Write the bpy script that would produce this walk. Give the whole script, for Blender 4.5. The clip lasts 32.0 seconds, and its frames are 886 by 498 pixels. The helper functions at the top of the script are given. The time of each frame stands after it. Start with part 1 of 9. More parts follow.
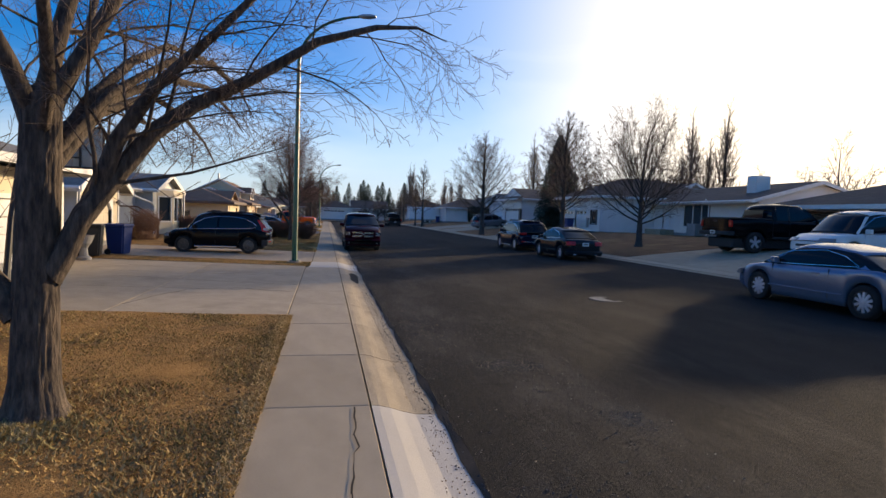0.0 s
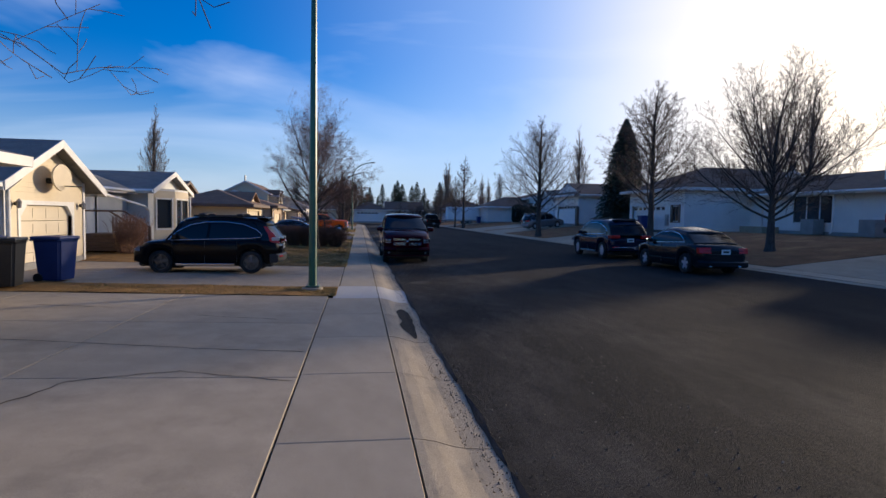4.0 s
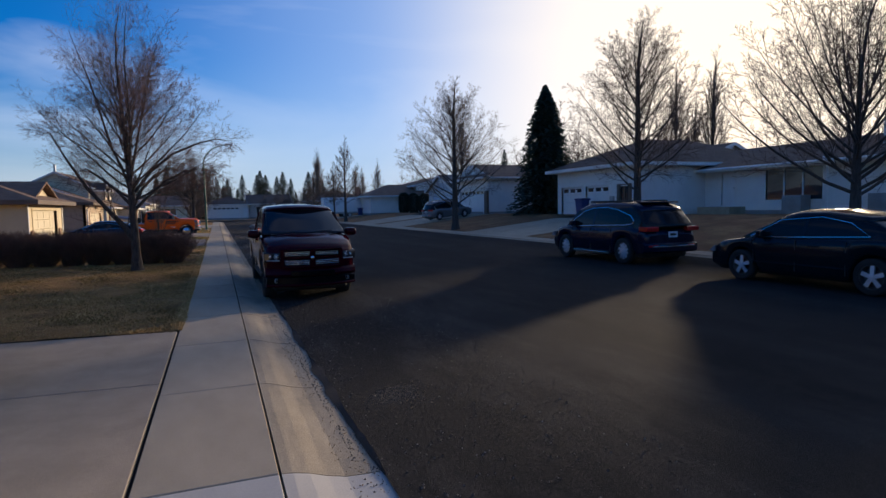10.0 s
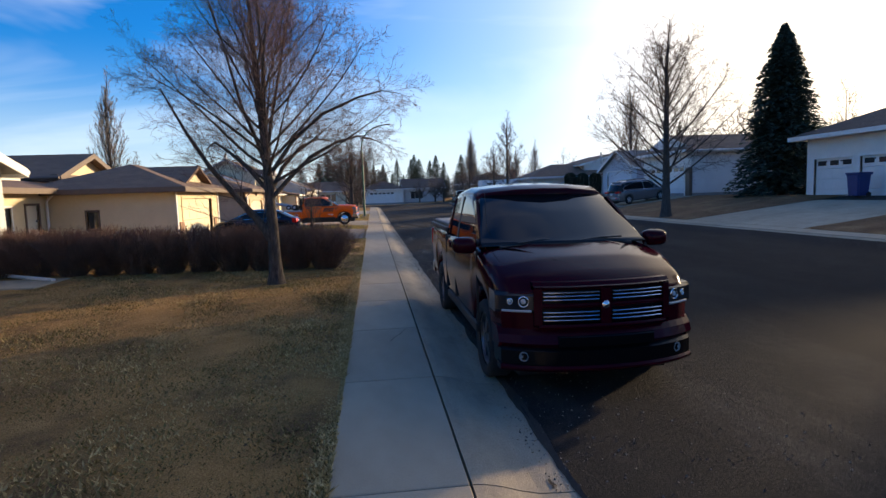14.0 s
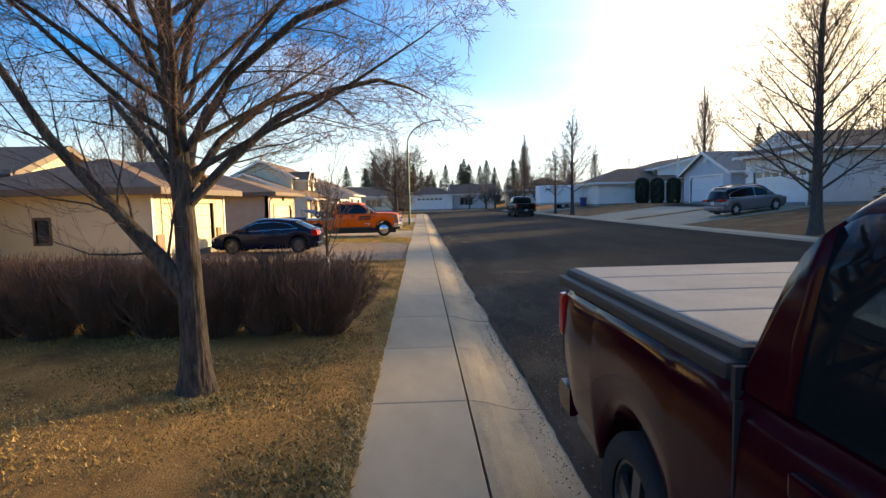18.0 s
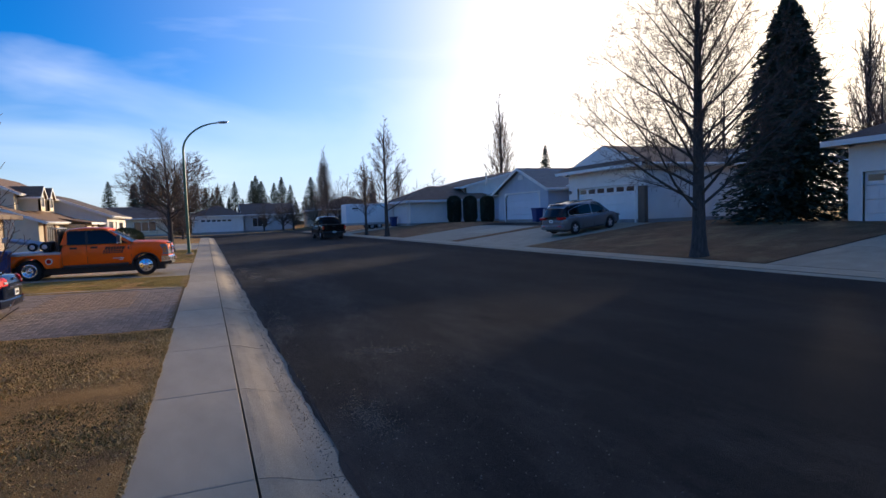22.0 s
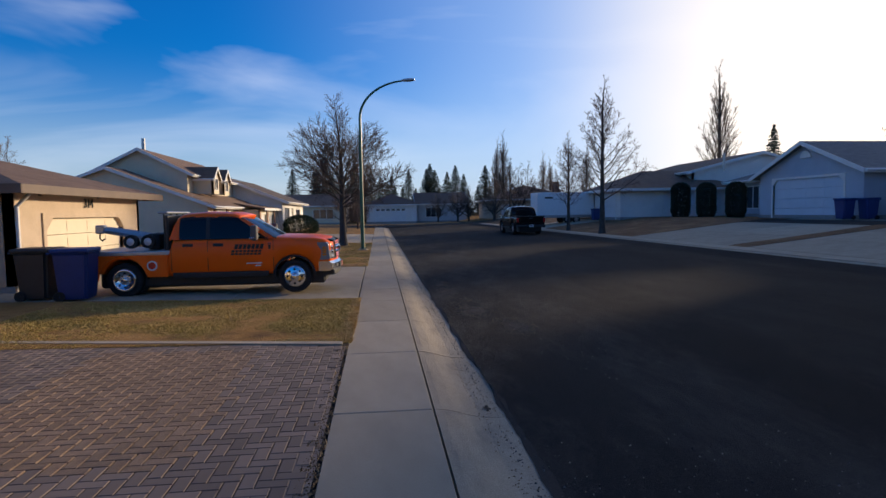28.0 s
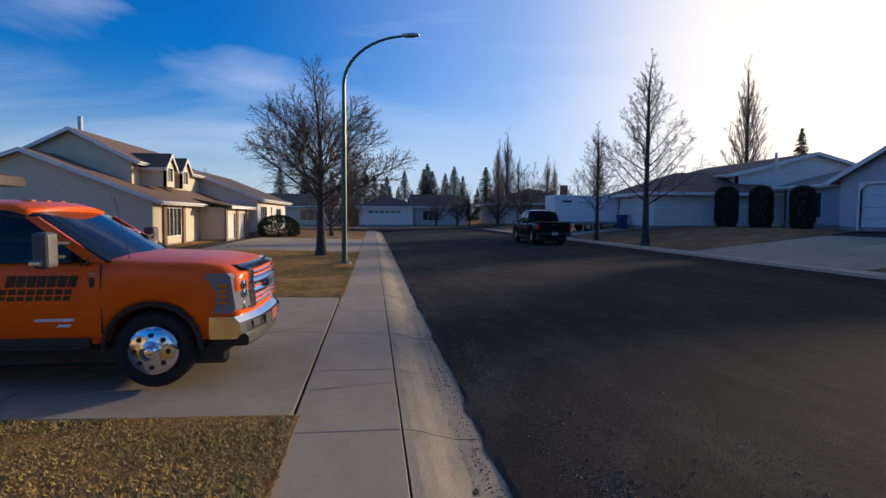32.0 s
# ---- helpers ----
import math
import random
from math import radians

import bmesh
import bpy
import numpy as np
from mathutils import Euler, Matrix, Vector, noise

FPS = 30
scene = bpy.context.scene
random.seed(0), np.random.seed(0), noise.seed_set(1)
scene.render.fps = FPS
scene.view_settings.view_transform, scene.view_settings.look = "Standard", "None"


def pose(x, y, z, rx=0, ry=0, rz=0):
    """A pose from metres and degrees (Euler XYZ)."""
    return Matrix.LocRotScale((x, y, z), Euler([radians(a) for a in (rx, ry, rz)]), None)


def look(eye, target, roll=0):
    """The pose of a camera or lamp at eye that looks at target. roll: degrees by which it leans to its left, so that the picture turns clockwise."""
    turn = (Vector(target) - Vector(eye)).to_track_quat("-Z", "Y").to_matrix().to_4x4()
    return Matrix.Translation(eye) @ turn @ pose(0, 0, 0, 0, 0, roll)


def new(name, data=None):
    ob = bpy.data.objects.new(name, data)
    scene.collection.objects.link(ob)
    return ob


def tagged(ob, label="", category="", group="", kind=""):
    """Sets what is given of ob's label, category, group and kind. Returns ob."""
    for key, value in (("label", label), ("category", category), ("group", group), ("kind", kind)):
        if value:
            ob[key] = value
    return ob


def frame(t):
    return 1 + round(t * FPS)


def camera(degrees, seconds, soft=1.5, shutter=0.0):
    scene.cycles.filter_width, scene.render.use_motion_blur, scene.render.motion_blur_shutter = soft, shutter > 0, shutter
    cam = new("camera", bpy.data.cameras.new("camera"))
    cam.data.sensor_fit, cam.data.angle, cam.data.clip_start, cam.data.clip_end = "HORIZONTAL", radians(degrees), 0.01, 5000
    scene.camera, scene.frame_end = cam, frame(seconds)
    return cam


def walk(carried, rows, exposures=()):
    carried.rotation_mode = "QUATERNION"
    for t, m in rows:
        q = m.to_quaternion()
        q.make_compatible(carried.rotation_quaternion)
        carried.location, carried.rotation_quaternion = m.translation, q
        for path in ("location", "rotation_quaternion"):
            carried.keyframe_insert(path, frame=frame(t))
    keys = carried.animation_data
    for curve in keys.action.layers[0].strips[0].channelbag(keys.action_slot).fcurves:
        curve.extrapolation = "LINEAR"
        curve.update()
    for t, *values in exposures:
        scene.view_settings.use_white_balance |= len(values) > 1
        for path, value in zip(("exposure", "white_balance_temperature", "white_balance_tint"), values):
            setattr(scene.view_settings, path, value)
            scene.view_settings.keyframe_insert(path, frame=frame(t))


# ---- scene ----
cam = camera(75.5, 32.0)
METRES, EYE, TILT, LEAN, TURN = 54.6, 1.8, 0.0, 0.0, -11.7
ROWS = [
    (0.0, 0.0, 0.0, 0.0, 0.12, -3.21, -2.17),
    (0.5, -0.0038, 0.0168, -0.0005, 0.66, -3.34, -2.16),
    (1.0, -0.0072, 0.0321, -0.0005, 0.78, -3.39, -2.1),
    (1.5, -0.0105, 0.0482, -0.0006, 1.35, -3.3, -1.95),
    (2.0, -0.0144, 0.063, -0.0004, 2.25, -3.28, -1.76),
    (2.5, -0.0173, 0.0782, -0.0003, 3.14, -3.1, -1.39),
    (3.0, -0.0204, 0.0936, 0.0002, 3.48, -3.24, -0.9),
    (3.5, -0.0222, 0.1096, -0.0002, 3.46, -3.18, -0.94),
    (5.5, -0.0361, 0.173, -0.0017, 2.75, -3.77, -1.27),
    (6.0, -0.0399, 0.1891, -0.0016, 1.94, -3.87, -0.9),
    (6.5, -0.0424, 0.2046, -0.0016, 0.36, -3.74, -0.69),
    (7.0, -0.0454, 0.2205, -0.0011, -1.39, -3.64, -0.41),
    (7.5, -0.0485, 0.235, -0.0015, -3.35, -3.64, -0.59),
    (8.0, -0.0517, 0.2511, -0.0014, -5.42, -3.61, -0.72),
    (8.5, -0.0551, 0.2656, -0.0016, -7.39, -3.77, -0.79),
    (9.0, -0.0585, 0.2826, -0.0019, -8.37, -3.82, -0.29),
    (9.5, -0.0606, 0.2983, -0.002, -9.3, -4.09, 0.35),
    (10.0, -0.0621, 0.3133, -0.0016, -9.87, -4.16, 1.01),
    (10.5, -0.0648, 0.3282, -0.0012, -9.98, -4.49, 1.43),
    (11.0, -0.068, 0.3437, -0.0011, -9.07, -4.76, 1.73),
    (11.5, -0.0719, 0.3589, -0.0007, -7.58, -5.07, 1.68),
    (12.0, -0.0757, 0.3744, -0.0009, -5.62, -4.94, 1.61),
    (12.5, -0.0798, 0.3882, -0.0001, -3.3, -5.13, 1.61),
    (13.0, -0.0838, 0.4035, -0.0008, -0.75, -5.25, 1.57),
    (13.5, -0.0877, 0.4187, -0.0007, 1.81, -5.37, 1.68),
    (14.0, -0.091, 0.4344, -0.0009, 4.65, -5.49, 1.84),
    (14.5, -0.0946, 0.4495, -0.0008, 7.11, -5.43, 2.06),
    (16.5, -0.1048, 0.5058, -0.0007, 10.92, -5.28, 1.84),
    (17.0, -0.1067, 0.5214, -0.0007, 10.86, -5.12, 1.86),
    (17.5, -0.1099, 0.5368, -0.0007, 10.33, -4.93, 1.79),
    (18.0, -0.1127, 0.5518, -0.0006, 9.4, -4.75, 1.3),
    (18.5, -0.117, 0.5673, -0.0006, 8.23, -4.49, 0.82),
    (19.0, -0.1196, 0.5817, -0.0008, 6.76, -4.31, 0.39),
    (19.5, -0.1225, 0.5969, -0.0006, 4.93, -3.99, 0.21),
    (20.0, -0.1243, 0.6114, -0.0006, 2.02, -3.77, 0.42),
    (20.5, -0.1271, 0.6264, -0.0003, -1.78, -3.43, 1.47),
    (21.0, -0.1292, 0.6401, 0.0001, -6.26, -3.44, 2.13),
    (21.5, -0.1318, 0.6554, 0.0003, -10.03, -3.29, 2.42),
    (22.0, -0.1346, 0.6702, 0.0003, -10.86, -3.35, 1.95),
    (22.5, -0.1373, 0.6854, 0.0002, -8.83, -3.5, 1.83),
    (23.0, -0.1411, 0.6999, -0.0001, -5.58, -3.75, 2.02),
    (23.5, -0.1444, 0.7145, -0.0003, -1.68, -3.83, 2.25),
    (24.0, -0.1483, 0.7289, -0.0002, 1.1, -3.95, 1.96),
    (24.5, -0.1517, 0.7437, -0.0006, 3.77, -3.98, 1.57),
    (25.0, -0.1554, 0.7586, -0.0007, 4.53, -4.06, 1.22),
    (25.5, -0.1583, 0.7743, -0.001, 4.87, -3.95, 1.02),
    (27.5, -0.1732, 0.8384, -0.0016, 5.52, -3.61, 0.8),
    (28.0, -0.1766, 0.8539, -0.001, 5.28, -3.69, 0.83),
    (28.5, -0.1786, 0.8698, -0.0014, 4.19, -3.62, 0.78),
    (29.0, -0.1813, 0.8858, -0.0013, 3.15, -3.5, 0.78),
    (29.5, -0.183, 0.9007, -0.0014, 2.3, -3.52, 0.48),
    (30.0, -0.1865, 0.9164, -0.0013, 1.51, -3.69, 0.24),
    (30.5, -0.1886, 0.9319, -0.0017, 1.77, -3.89, 0.16),
    (31.0, -0.1919, 0.9483, -0.002, 2.82, -3.91, 0.19),
    (31.5, -0.1947, 0.9634, -0.0023, 3.89, -3.61, -0.14),
    (32.0, -0.1984, 0.9791, -0.002, 4.73, -3.3, -0.37),
]
EXPOSURES = [(0.0, 0.48, 7500, 11), (1.5, 0.36, 6900, 12), (3.0, 0.25, 6350, 12), (6.0, 0.02, 6450, 12), (10.0, 0.0, 6650, 12), (12.0, 0.2, 6900, 11), (14.0, 0.76, 7500, 10), (16.5, 1.1, 8900, 9), (18.0, 1.3, 9600, 8), (20.3, 1.08, 7500, 10), (22.0, 0.52, 6800, 12), (23.0, 0.18, 6850, 12), (24.0, 0.06, 6800, 12), (28.0, 0.12, 6750, 12), (32.0, 0.08, 6700, 12)]
walk(cam, [(t, pose(0, 0, EYE, TILT, LEAN, TURN) @ pose(METRES * x, METRES * y, METRES * z, 90 + pitch, roll, yaw)) for t, x, y, z, yaw, pitch, roll in ROWS], EXPOSURES)
# ---- end of camera ----

# world: low evening sun behind thin cloud
SUN_AZ, SUN_EL = 57.0, 10.3
world = bpy.data.worlds.new("world")
scene.world = world
world.use_nodes = True
wt = world.node_tree
wt.nodes.clear()
sky = wt.nodes.new("ShaderNodeTexSky")
sky.sky_type = "NISHITA"
sky.sun_disc = False
sky.sun_elevation = radians(SUN_EL)
sky.sun_rotation = radians(SUN_AZ)
sky.air_density, sky.dust_density, sky.ozone_density = 1.0, 1.2, 6.0
wc = wt.nodes.new("ShaderNodeTexCoord")
wm = wt.nodes.new("ShaderNodeMapping")
wm.inputs["Scale"].default_value = (1.0, 1.0, 4.0)
wn = wt.nodes.new("ShaderNodeTexNoise")
wn.inputs["Scale"].default_value = 1.6
wn.inputs["Detail"].default_value = 5.0
wn.inputs["Distortion"].default_value = 0.6
wr = wt.nodes.new("ShaderNodeValToRGB")
wr.color_ramp.elements[0].position, wr.color_ramp.elements[1].position = 0.52, 0.96
wr.color_ramp.elements[1].color = (0.46, 0.46, 0.46, 1)
wx = wt.nodes.new("ShaderNodeMix")
wx.data_type = "RGBA"
wx.inputs["B"].default_value = (9.5, 9.8, 10.4, 1)
wb = wt.nodes.new("ShaderNodeBackground")
wb.inputs["Strength"].default_value = 0.13
wo = wt.nodes.new("ShaderNodeOutputWorld")
wt.links.new(wc.outputs["Generated"], wm.inputs["Vector"])
wt.links.new(wm.outputs["Vector"], wn.inputs["Vector"])
wt.links.new(wn.outputs["Fac"], wr.inputs["Fac"])
wt.links.new(wr.outputs["Color"], wx.inputs["Factor"])
wh = wt.nodes.new("ShaderNodeHueSaturation")
wh.inputs["Hue"].default_value, wh.inputs["Saturation"].default_value, wh.inputs["Value"].default_value = 0.51, 1.24, 1.46
wt.links.new(sky.outputs["Color"], wh.inputs["Color"])
wt.links.new(wh.outputs["Color"], wx.inputs["A"])


def veil(value, lo, hi, amount, colour, under):
    """Thin bright haze, mixed in as a value goes from lo to hi."""
    mr = wt.nodes.new("ShaderNodeMapRange")
    mr.interpolation_type = "SMOOTHSTEP"
    mr.inputs["From Min"].default_value, mr.inputs["From Max"].default_value = lo, hi
    mr.inputs["To Max"].default_value = amount
    wt.links.new(value, mr.inputs["Value"])
    pw = wt.nodes.new("ShaderNodeMath")
    pw.operation = "POWER"
    pw.inputs[1].default_value = 1.5
    wt.links.new(mr.outputs["Result"], pw.inputs[0])
    mx = wt.nodes.new("ShaderNodeMix")
    mx.data_type = "RGBA"
    mx.inputs["B"].default_value = (*colour, 1)
    wt.links.new(pw.outputs["Value"], mx.inputs["Factor"])
    wt.links.new(under, mx.inputs["A"])
    return mx.outputs["Result"]


sa, se = radians(SUN_AZ), radians(SUN_EL)
to_sun = wt.nodes.new("ShaderNodeVectorMath")
to_sun.operation = "DOT_PRODUCT"
to_sun.inputs[1].default_value = (math.sin(sa) * math.cos(se), math.cos(sa) * math.cos(se), math.sin(se))
wt.links.new(wc.outputs["Generated"], to_sun.inputs[0])
up = wt.nodes.new("ShaderNodeSeparateXYZ")
wt.links.new(wc.outputs["Generated"], up.inputs["Vector"])
hazed = veil(up.outputs["Z"], 0.28, 0.0, 0.66, (4.9, 5.9, 7.5), wx.outputs["Result"])
hazed = veil(to_sun.outputs["Value"], 0.3, 0.92, 0.8, (3.4, 4.6, 6.8), hazed)
hazed = veil(to_sun.outputs["Value"], 0.70, 1.01, 1.0, (10.2, 9.0, 7.4), hazed)
wt.links.new(hazed, wb.inputs["Color"])
wt.links.new(wb.outputs["Background"], wo.inputs["Surface"])
sun_data = bpy.data.lights.new("sun", "SUN")
sun_data.energy, sun_data.angle, sun_data.color = 4.3, radians(3.0), (1.0, 0.80, 0.56)
sun = new("sun", sun_data)
sun.matrix_basis = look((60, 60, 40), (60 - math.sin(sa) * math.cos(se), 60 - math.cos(sa) * math.cos(se), 40 - math.sin(se)))
scene.view_settings.exposure = 0.0


# ---------------------------------------------------------------- helpers
def nd(nt, kind, **values):
    node = nt.nodes.new(kind)
    for key, value in values.items():
        node.inputs[key.replace("_", " ")].default_value = value
    return node


def material(name, a, b=None, rough=0.7, metal=0.0, scale=6.0, bump=0.0, bscale=60.0, fine=0.25, stretch=(1, 1, 1), random_tint=0.0, coat=0.0, c=None, cscale=0.7, cpos=(0.5, 0.65), cstretch=None):
    """Paint or mineral: a broad mix of a and b, a finer grain, an optional third colour in larger blots, and a bump."""
    m = bpy.data.materials.new(name)
    m.use_nodes = True
    nt = m.node_tree
    p = nt.nodes["Principled BSDF"]
    p.inputs["Roughness"].default_value, p.inputs["Metallic"].default_value = rough, metal
    p.inputs["Coat Weight"].default_value = coat
    p.inputs["Coat Roughness"].default_value = 0.04
    b = b or tuple(v * 0.82 for v in a)
    tc = nt.nodes.new("ShaderNodeTexCoord")
    mp = nd(nt, "ShaderNodeMapping", Scale=stretch)
    nt.links.new(tc.outputs["Object"], mp.inputs["Vector"])
    n1 = nd(nt, "ShaderNodeTexNoise", Scale=scale, Detail=6.0, Roughness=0.6)
    n2 = nd(nt, "ShaderNodeTexNoise", Scale=bscale, Detail=4.0, Roughness=0.65)
    for n in (n1, n2):
        nt.links.new(mp.outputs["Vector"], n.inputs["Vector"])
    r1 = nt.nodes.new("ShaderNodeValToRGB")
    r1.color_ramp.elements[0].position, r1.color_ramp.elements[1].position = 0.35, 0.65
    r1.color_ramp.elements[0].color, r1.color_ramp.elements[1].color = (*a, 1), (*b, 1)
    nt.links.new(n1.outputs["Fac"], r1.inputs["Fac"])
    out = r1.outputs["Color"]
    if c:
        n3 = nd(nt, "ShaderNodeTexNoise", Scale=cscale, Detail=5.0, Roughness=0.65)
        mc = nd(nt, "ShaderNodeMapping", Scale=cstretch or stretch)
        nt.links.new(tc.outputs["Object"], mc.inputs["Vector"])
        nt.links.new(mc.outputs["Vector"], n3.inputs["Vector"])
        r3 = nt.nodes.new("ShaderNodeMapRange")
        r3.inputs["From Min"].default_value, r3.inputs["From Max"].default_value = cpos
        nt.links.new(n3.outputs["Fac"], r3.inputs["Value"])
        x3 = nt.nodes.new("ShaderNodeMix")
        x3.data_type = "RGBA"
        x3.inputs["B"].default_value = (*c, 1)
        nt.links.new(r3.outputs["Result"], x3.inputs["Factor"])
        nt.links.new(out, x3.inputs["A"])
        out = x3.outputs["Result"]
    if fine:
        r2 = nt.nodes.new("ShaderNodeMapRange")
        r2.inputs["From Min"].default_value, r2.inputs["From Max"].default_value = 0.3, 0.7
        r2.inputs["To Min"].default_value, r2.inputs["To Max"].default_value = 1 - fine, 1 + fine
        nt.links.new(n2.outputs["Fac"], r2.inputs["Value"])
        x2 = nt.nodes.new("ShaderNodeVectorMath")
        x2.operation = "SCALE"
        nt.links.new(out, x2.inputs[0])
        nt.links.new(r2.outputs["Result"], x2.inputs["Scale"])
        out = x2.outputs["Vector"]
    if random_tint:
        oi = nt.nodes.new("ShaderNodeObjectInfo")
        r4 = nt.nodes.new("ShaderNodeMapRange")
        r4.inputs["To Min"].default_value, r4.inputs["To Max"].default_value = 1 - random_tint, 1 + random_tint
        nt.links.new(oi.outputs["Random"], r4.inputs["Value"])
        x4 = nt.nodes.new("ShaderNodeVectorMath")
        x4.operation = "SCALE"
        nt.links.new(out, x4.inputs[0])
        nt.links.new(r4.outputs["Result"], x4.inputs["Scale"])
        out = x4.outputs["Vector"]
    nt.links.new(out, p.inputs["Base Color"])
    if bump:
        bp = nt.nodes.new("ShaderNodeBump")
        bp.inputs["Strength"].default_value, bp.inputs["Distance"].default_value = bump, 0.02
        nt.links.new(n2.outputs["Fac"], bp.inputs["Height"])
        nt.links.new(bp.outputs["Normal"], p.inputs["Normal"])
    return m


def glass_material(name, tint, rough=0.03):
    m = bpy.data.materials.new(name)
    m.use_nodes = True
    p = m.node_tree.nodes["Principled BSDF"]
    p.inputs["Base Color"].default_value = (*tint, 1)
    p.inputs["Roughness"].default_value = rough
    p.inputs["Specular IOR Level"].default_value = 0.5
    p.inputs["Coat Weight"].default_value = 0.0
    p.inputs["Coat Roughness"].default_value = 0.02
    return m


def flat_island(name, a, b, rough=0.8, lo=0.75, hi=1.25):
    """For joined small pieces: the tone changes from island to island."""
    m = bpy.data.materials.new(name)
    m.use_nodes = True
    nt = m.node_tree
    p = nt.nodes["Principled BSDF"]
    p.inputs["Roughness"].default_value = rough
    g = nt.nodes.new("ShaderNodeNewGeometry")
    r = nt.nodes.new("ShaderNodeValToRGB")
    r.color_ramp.elements[0].color, r.color_ramp.elements[1].color = (*a, 1), (*b, 1)
    nt.links.new(g.outputs["Random Per Island"], r.inputs["Fac"])
    nt.links.new(r.outputs["Color"], p.inputs["Base Color"])
    return m


def turf_island(name, tones, patch=0.7, rough=0.85):
    """Grass blades: several tones picked blade by blade, drifting in broad patches over the lawn."""
    m = bpy.data.materials.new(name)
    m.use_nodes = True
    nt = m.node_tree
    p = nt.nodes["Principled BSDF"]
    p.inputs["Roughness"].default_value = rough
    p.inputs["Specular IOR Level"].default_value = 0.2
    g, tc = nt.nodes.new("ShaderNodeNewGeometry"), nt.nodes.new("ShaderNodeTexCoord")
    n = nd(nt, "ShaderNodeTexNoise", Scale=patch, Detail=4.0, Roughness=0.6)
    nt.links.new(tc.outputs["Object"], n.inputs["Vector"])
    add = nt.nodes.new("ShaderNodeMath")
    add.operation = "MULTIPLY_ADD"
    add.inputs[1].default_value = 1.5
    mix = nt.nodes.new("ShaderNodeMath")
    mix.operation = "MULTIPLY_ADD"
    mix.inputs[1].default_value, mix.inputs[2].default_value = 0.62, -0.56
    nt.links.new(g.outputs["Random Per Island"], mix.inputs[0])
    nt.links.new(n.outputs["Fac"], add.inputs[0])
    nt.links.new(mix.outputs["Value"], add.inputs[2])
    r = nt.nodes.new("ShaderNodeValToRGB")
    while len(r.color_ramp.elements) < len(tones):
        r.color_ramp.elements.new(0.5)
    for k, tone in enumerate(tones):
        r.color_ramp.elements[k].position = k / (len(tones) - 1)
        r.color_ramp.elements[k].color = (*tone, 1)
    nt.links.new(add.outputs["Value"], r.inputs["Fac"])
    nt.links.new(r.outputs["Color"], p.inputs["Base Color"])
    return m


def mesh_of(bm, name, mat, smooth=False):
    bmesh.ops.recalc_face_normals(bm, faces=bm.faces[:])
    me = bpy.data.meshes.new(name)
    bm.to_mesh(me)
    bm.free()
    me.materials.append(mat)
    if smooth:
        for poly in me.polygons:
            poly.use_smooth = True
    return me


def part(name, bm, mat, parent, label="", smooth=False):
    me = bm if isinstance(bm, bpy.types.Mesh) else mesh_of(bm, name, mat, smooth)
    ob = new(name, me)
    ob.parent = parent
    if label:
        tagged(ob, label)
    return ob


def thing(name, label, category, m=None, group="", kind=""):
    ob = new(name)
    ob.empty_display_size = 0.2
    if m is not None:
        ob.matrix_basis = m
    return tagged(ob, label, category, group, kind)


def setting(name, bm, mat, label="", category="", smooth=False):
    me = bm if isinstance(bm, bpy.types.Mesh) else mesh_of(bm, name, mat, smooth)
    return tagged(new(name, me), label, category, "", "structure")


def raw_mesh(name, verts, faces, mat, smooth=False):
    me = bpy.data.meshes.new(name)
    me.from_pydata(verts, [], faces)
    me.materials.append(mat)
    if smooth:
        me.polygons.foreach_set("use_smooth", [True] * len(me.polygons))
    return me


def box(x0, x1, y0, y1, z0, z1, bev=0.0, bm=None, seg=1):
    own = bm or bmesh.new()
    vs = [own.verts.new((x, y, z)) for z in (z0, z1) for y in (y0, y1) for x in (x0, x1)]
    fs = [own.faces.new([vs[i] for i in f]) for f in ((0, 2, 3, 1), (4, 5, 7, 6), (0, 1, 5, 4), (1, 3, 7, 5), (3, 2, 6, 7), (2, 0, 4, 6))]
    if bev:
        es = list({e for f in fs for e in f.edges})
        bmesh.ops.bevel(own, geom=es, offset=bev, segments=seg, affect="EDGES", profile=0.6)
    return own


def tube(p0, p1, r0, r1=None, n=12, bm=None, cap=True):
    own = bm or bmesh.new()
    p0, p1 = Vector(p0), Vector(p1)
    r1 = r0 if r1 is None else r1
    d = (p1 - p0).normalized()
    a = d.orthogonal().normalized()
    b = d.cross(a)
    rings = []
    for p, r in ((p0, r0), (p1, r1)):
        rings.append([own.verts.new(p + r * (math.cos(2 * math.pi * i / n) * a + math.sin(2 * math.pi * i / n) * b)) for i in range(n)])
    for i in range(n):
        own.faces.new((rings[0][i], rings[0][(i + 1) % n], rings[1][(i + 1) % n], rings[1][i]))
    if cap:
        own.faces.new(rings[0][::-1])
        own.faces.new(rings[1])
    return own


def pipe(points, radii, n=8, bm=None):
    own = bm or bmesh.new()
    pts = [Vector(p) for p in points]
    last = None
    a = None
    for i, p in enumerate(pts):
        d = (pts[min(i + 1, len(pts) - 1)] - pts[max(i - 1, 0)]).normalized()
        a = d.orthogonal().normalized() if a is None else (a - a.dot(d) * d).normalized()
        b = d.cross(a)
        r = radii[i] if isinstance(radii, (list, tuple)) else radii
        ring = [own.verts.new(p + r * (math.cos(2 * math.pi * k / n) * a + math.sin(2 * math.pi * k / n) * b)) for k in range(n)]
        if last:
            for k in range(n):
                own.faces.new((last[k], last[(k + 1) % n], ring[(k + 1) % n], ring[k]))
        else:
            own.faces.new(ring[::-1])
        last = ring
    own.faces.new(last)
    return own


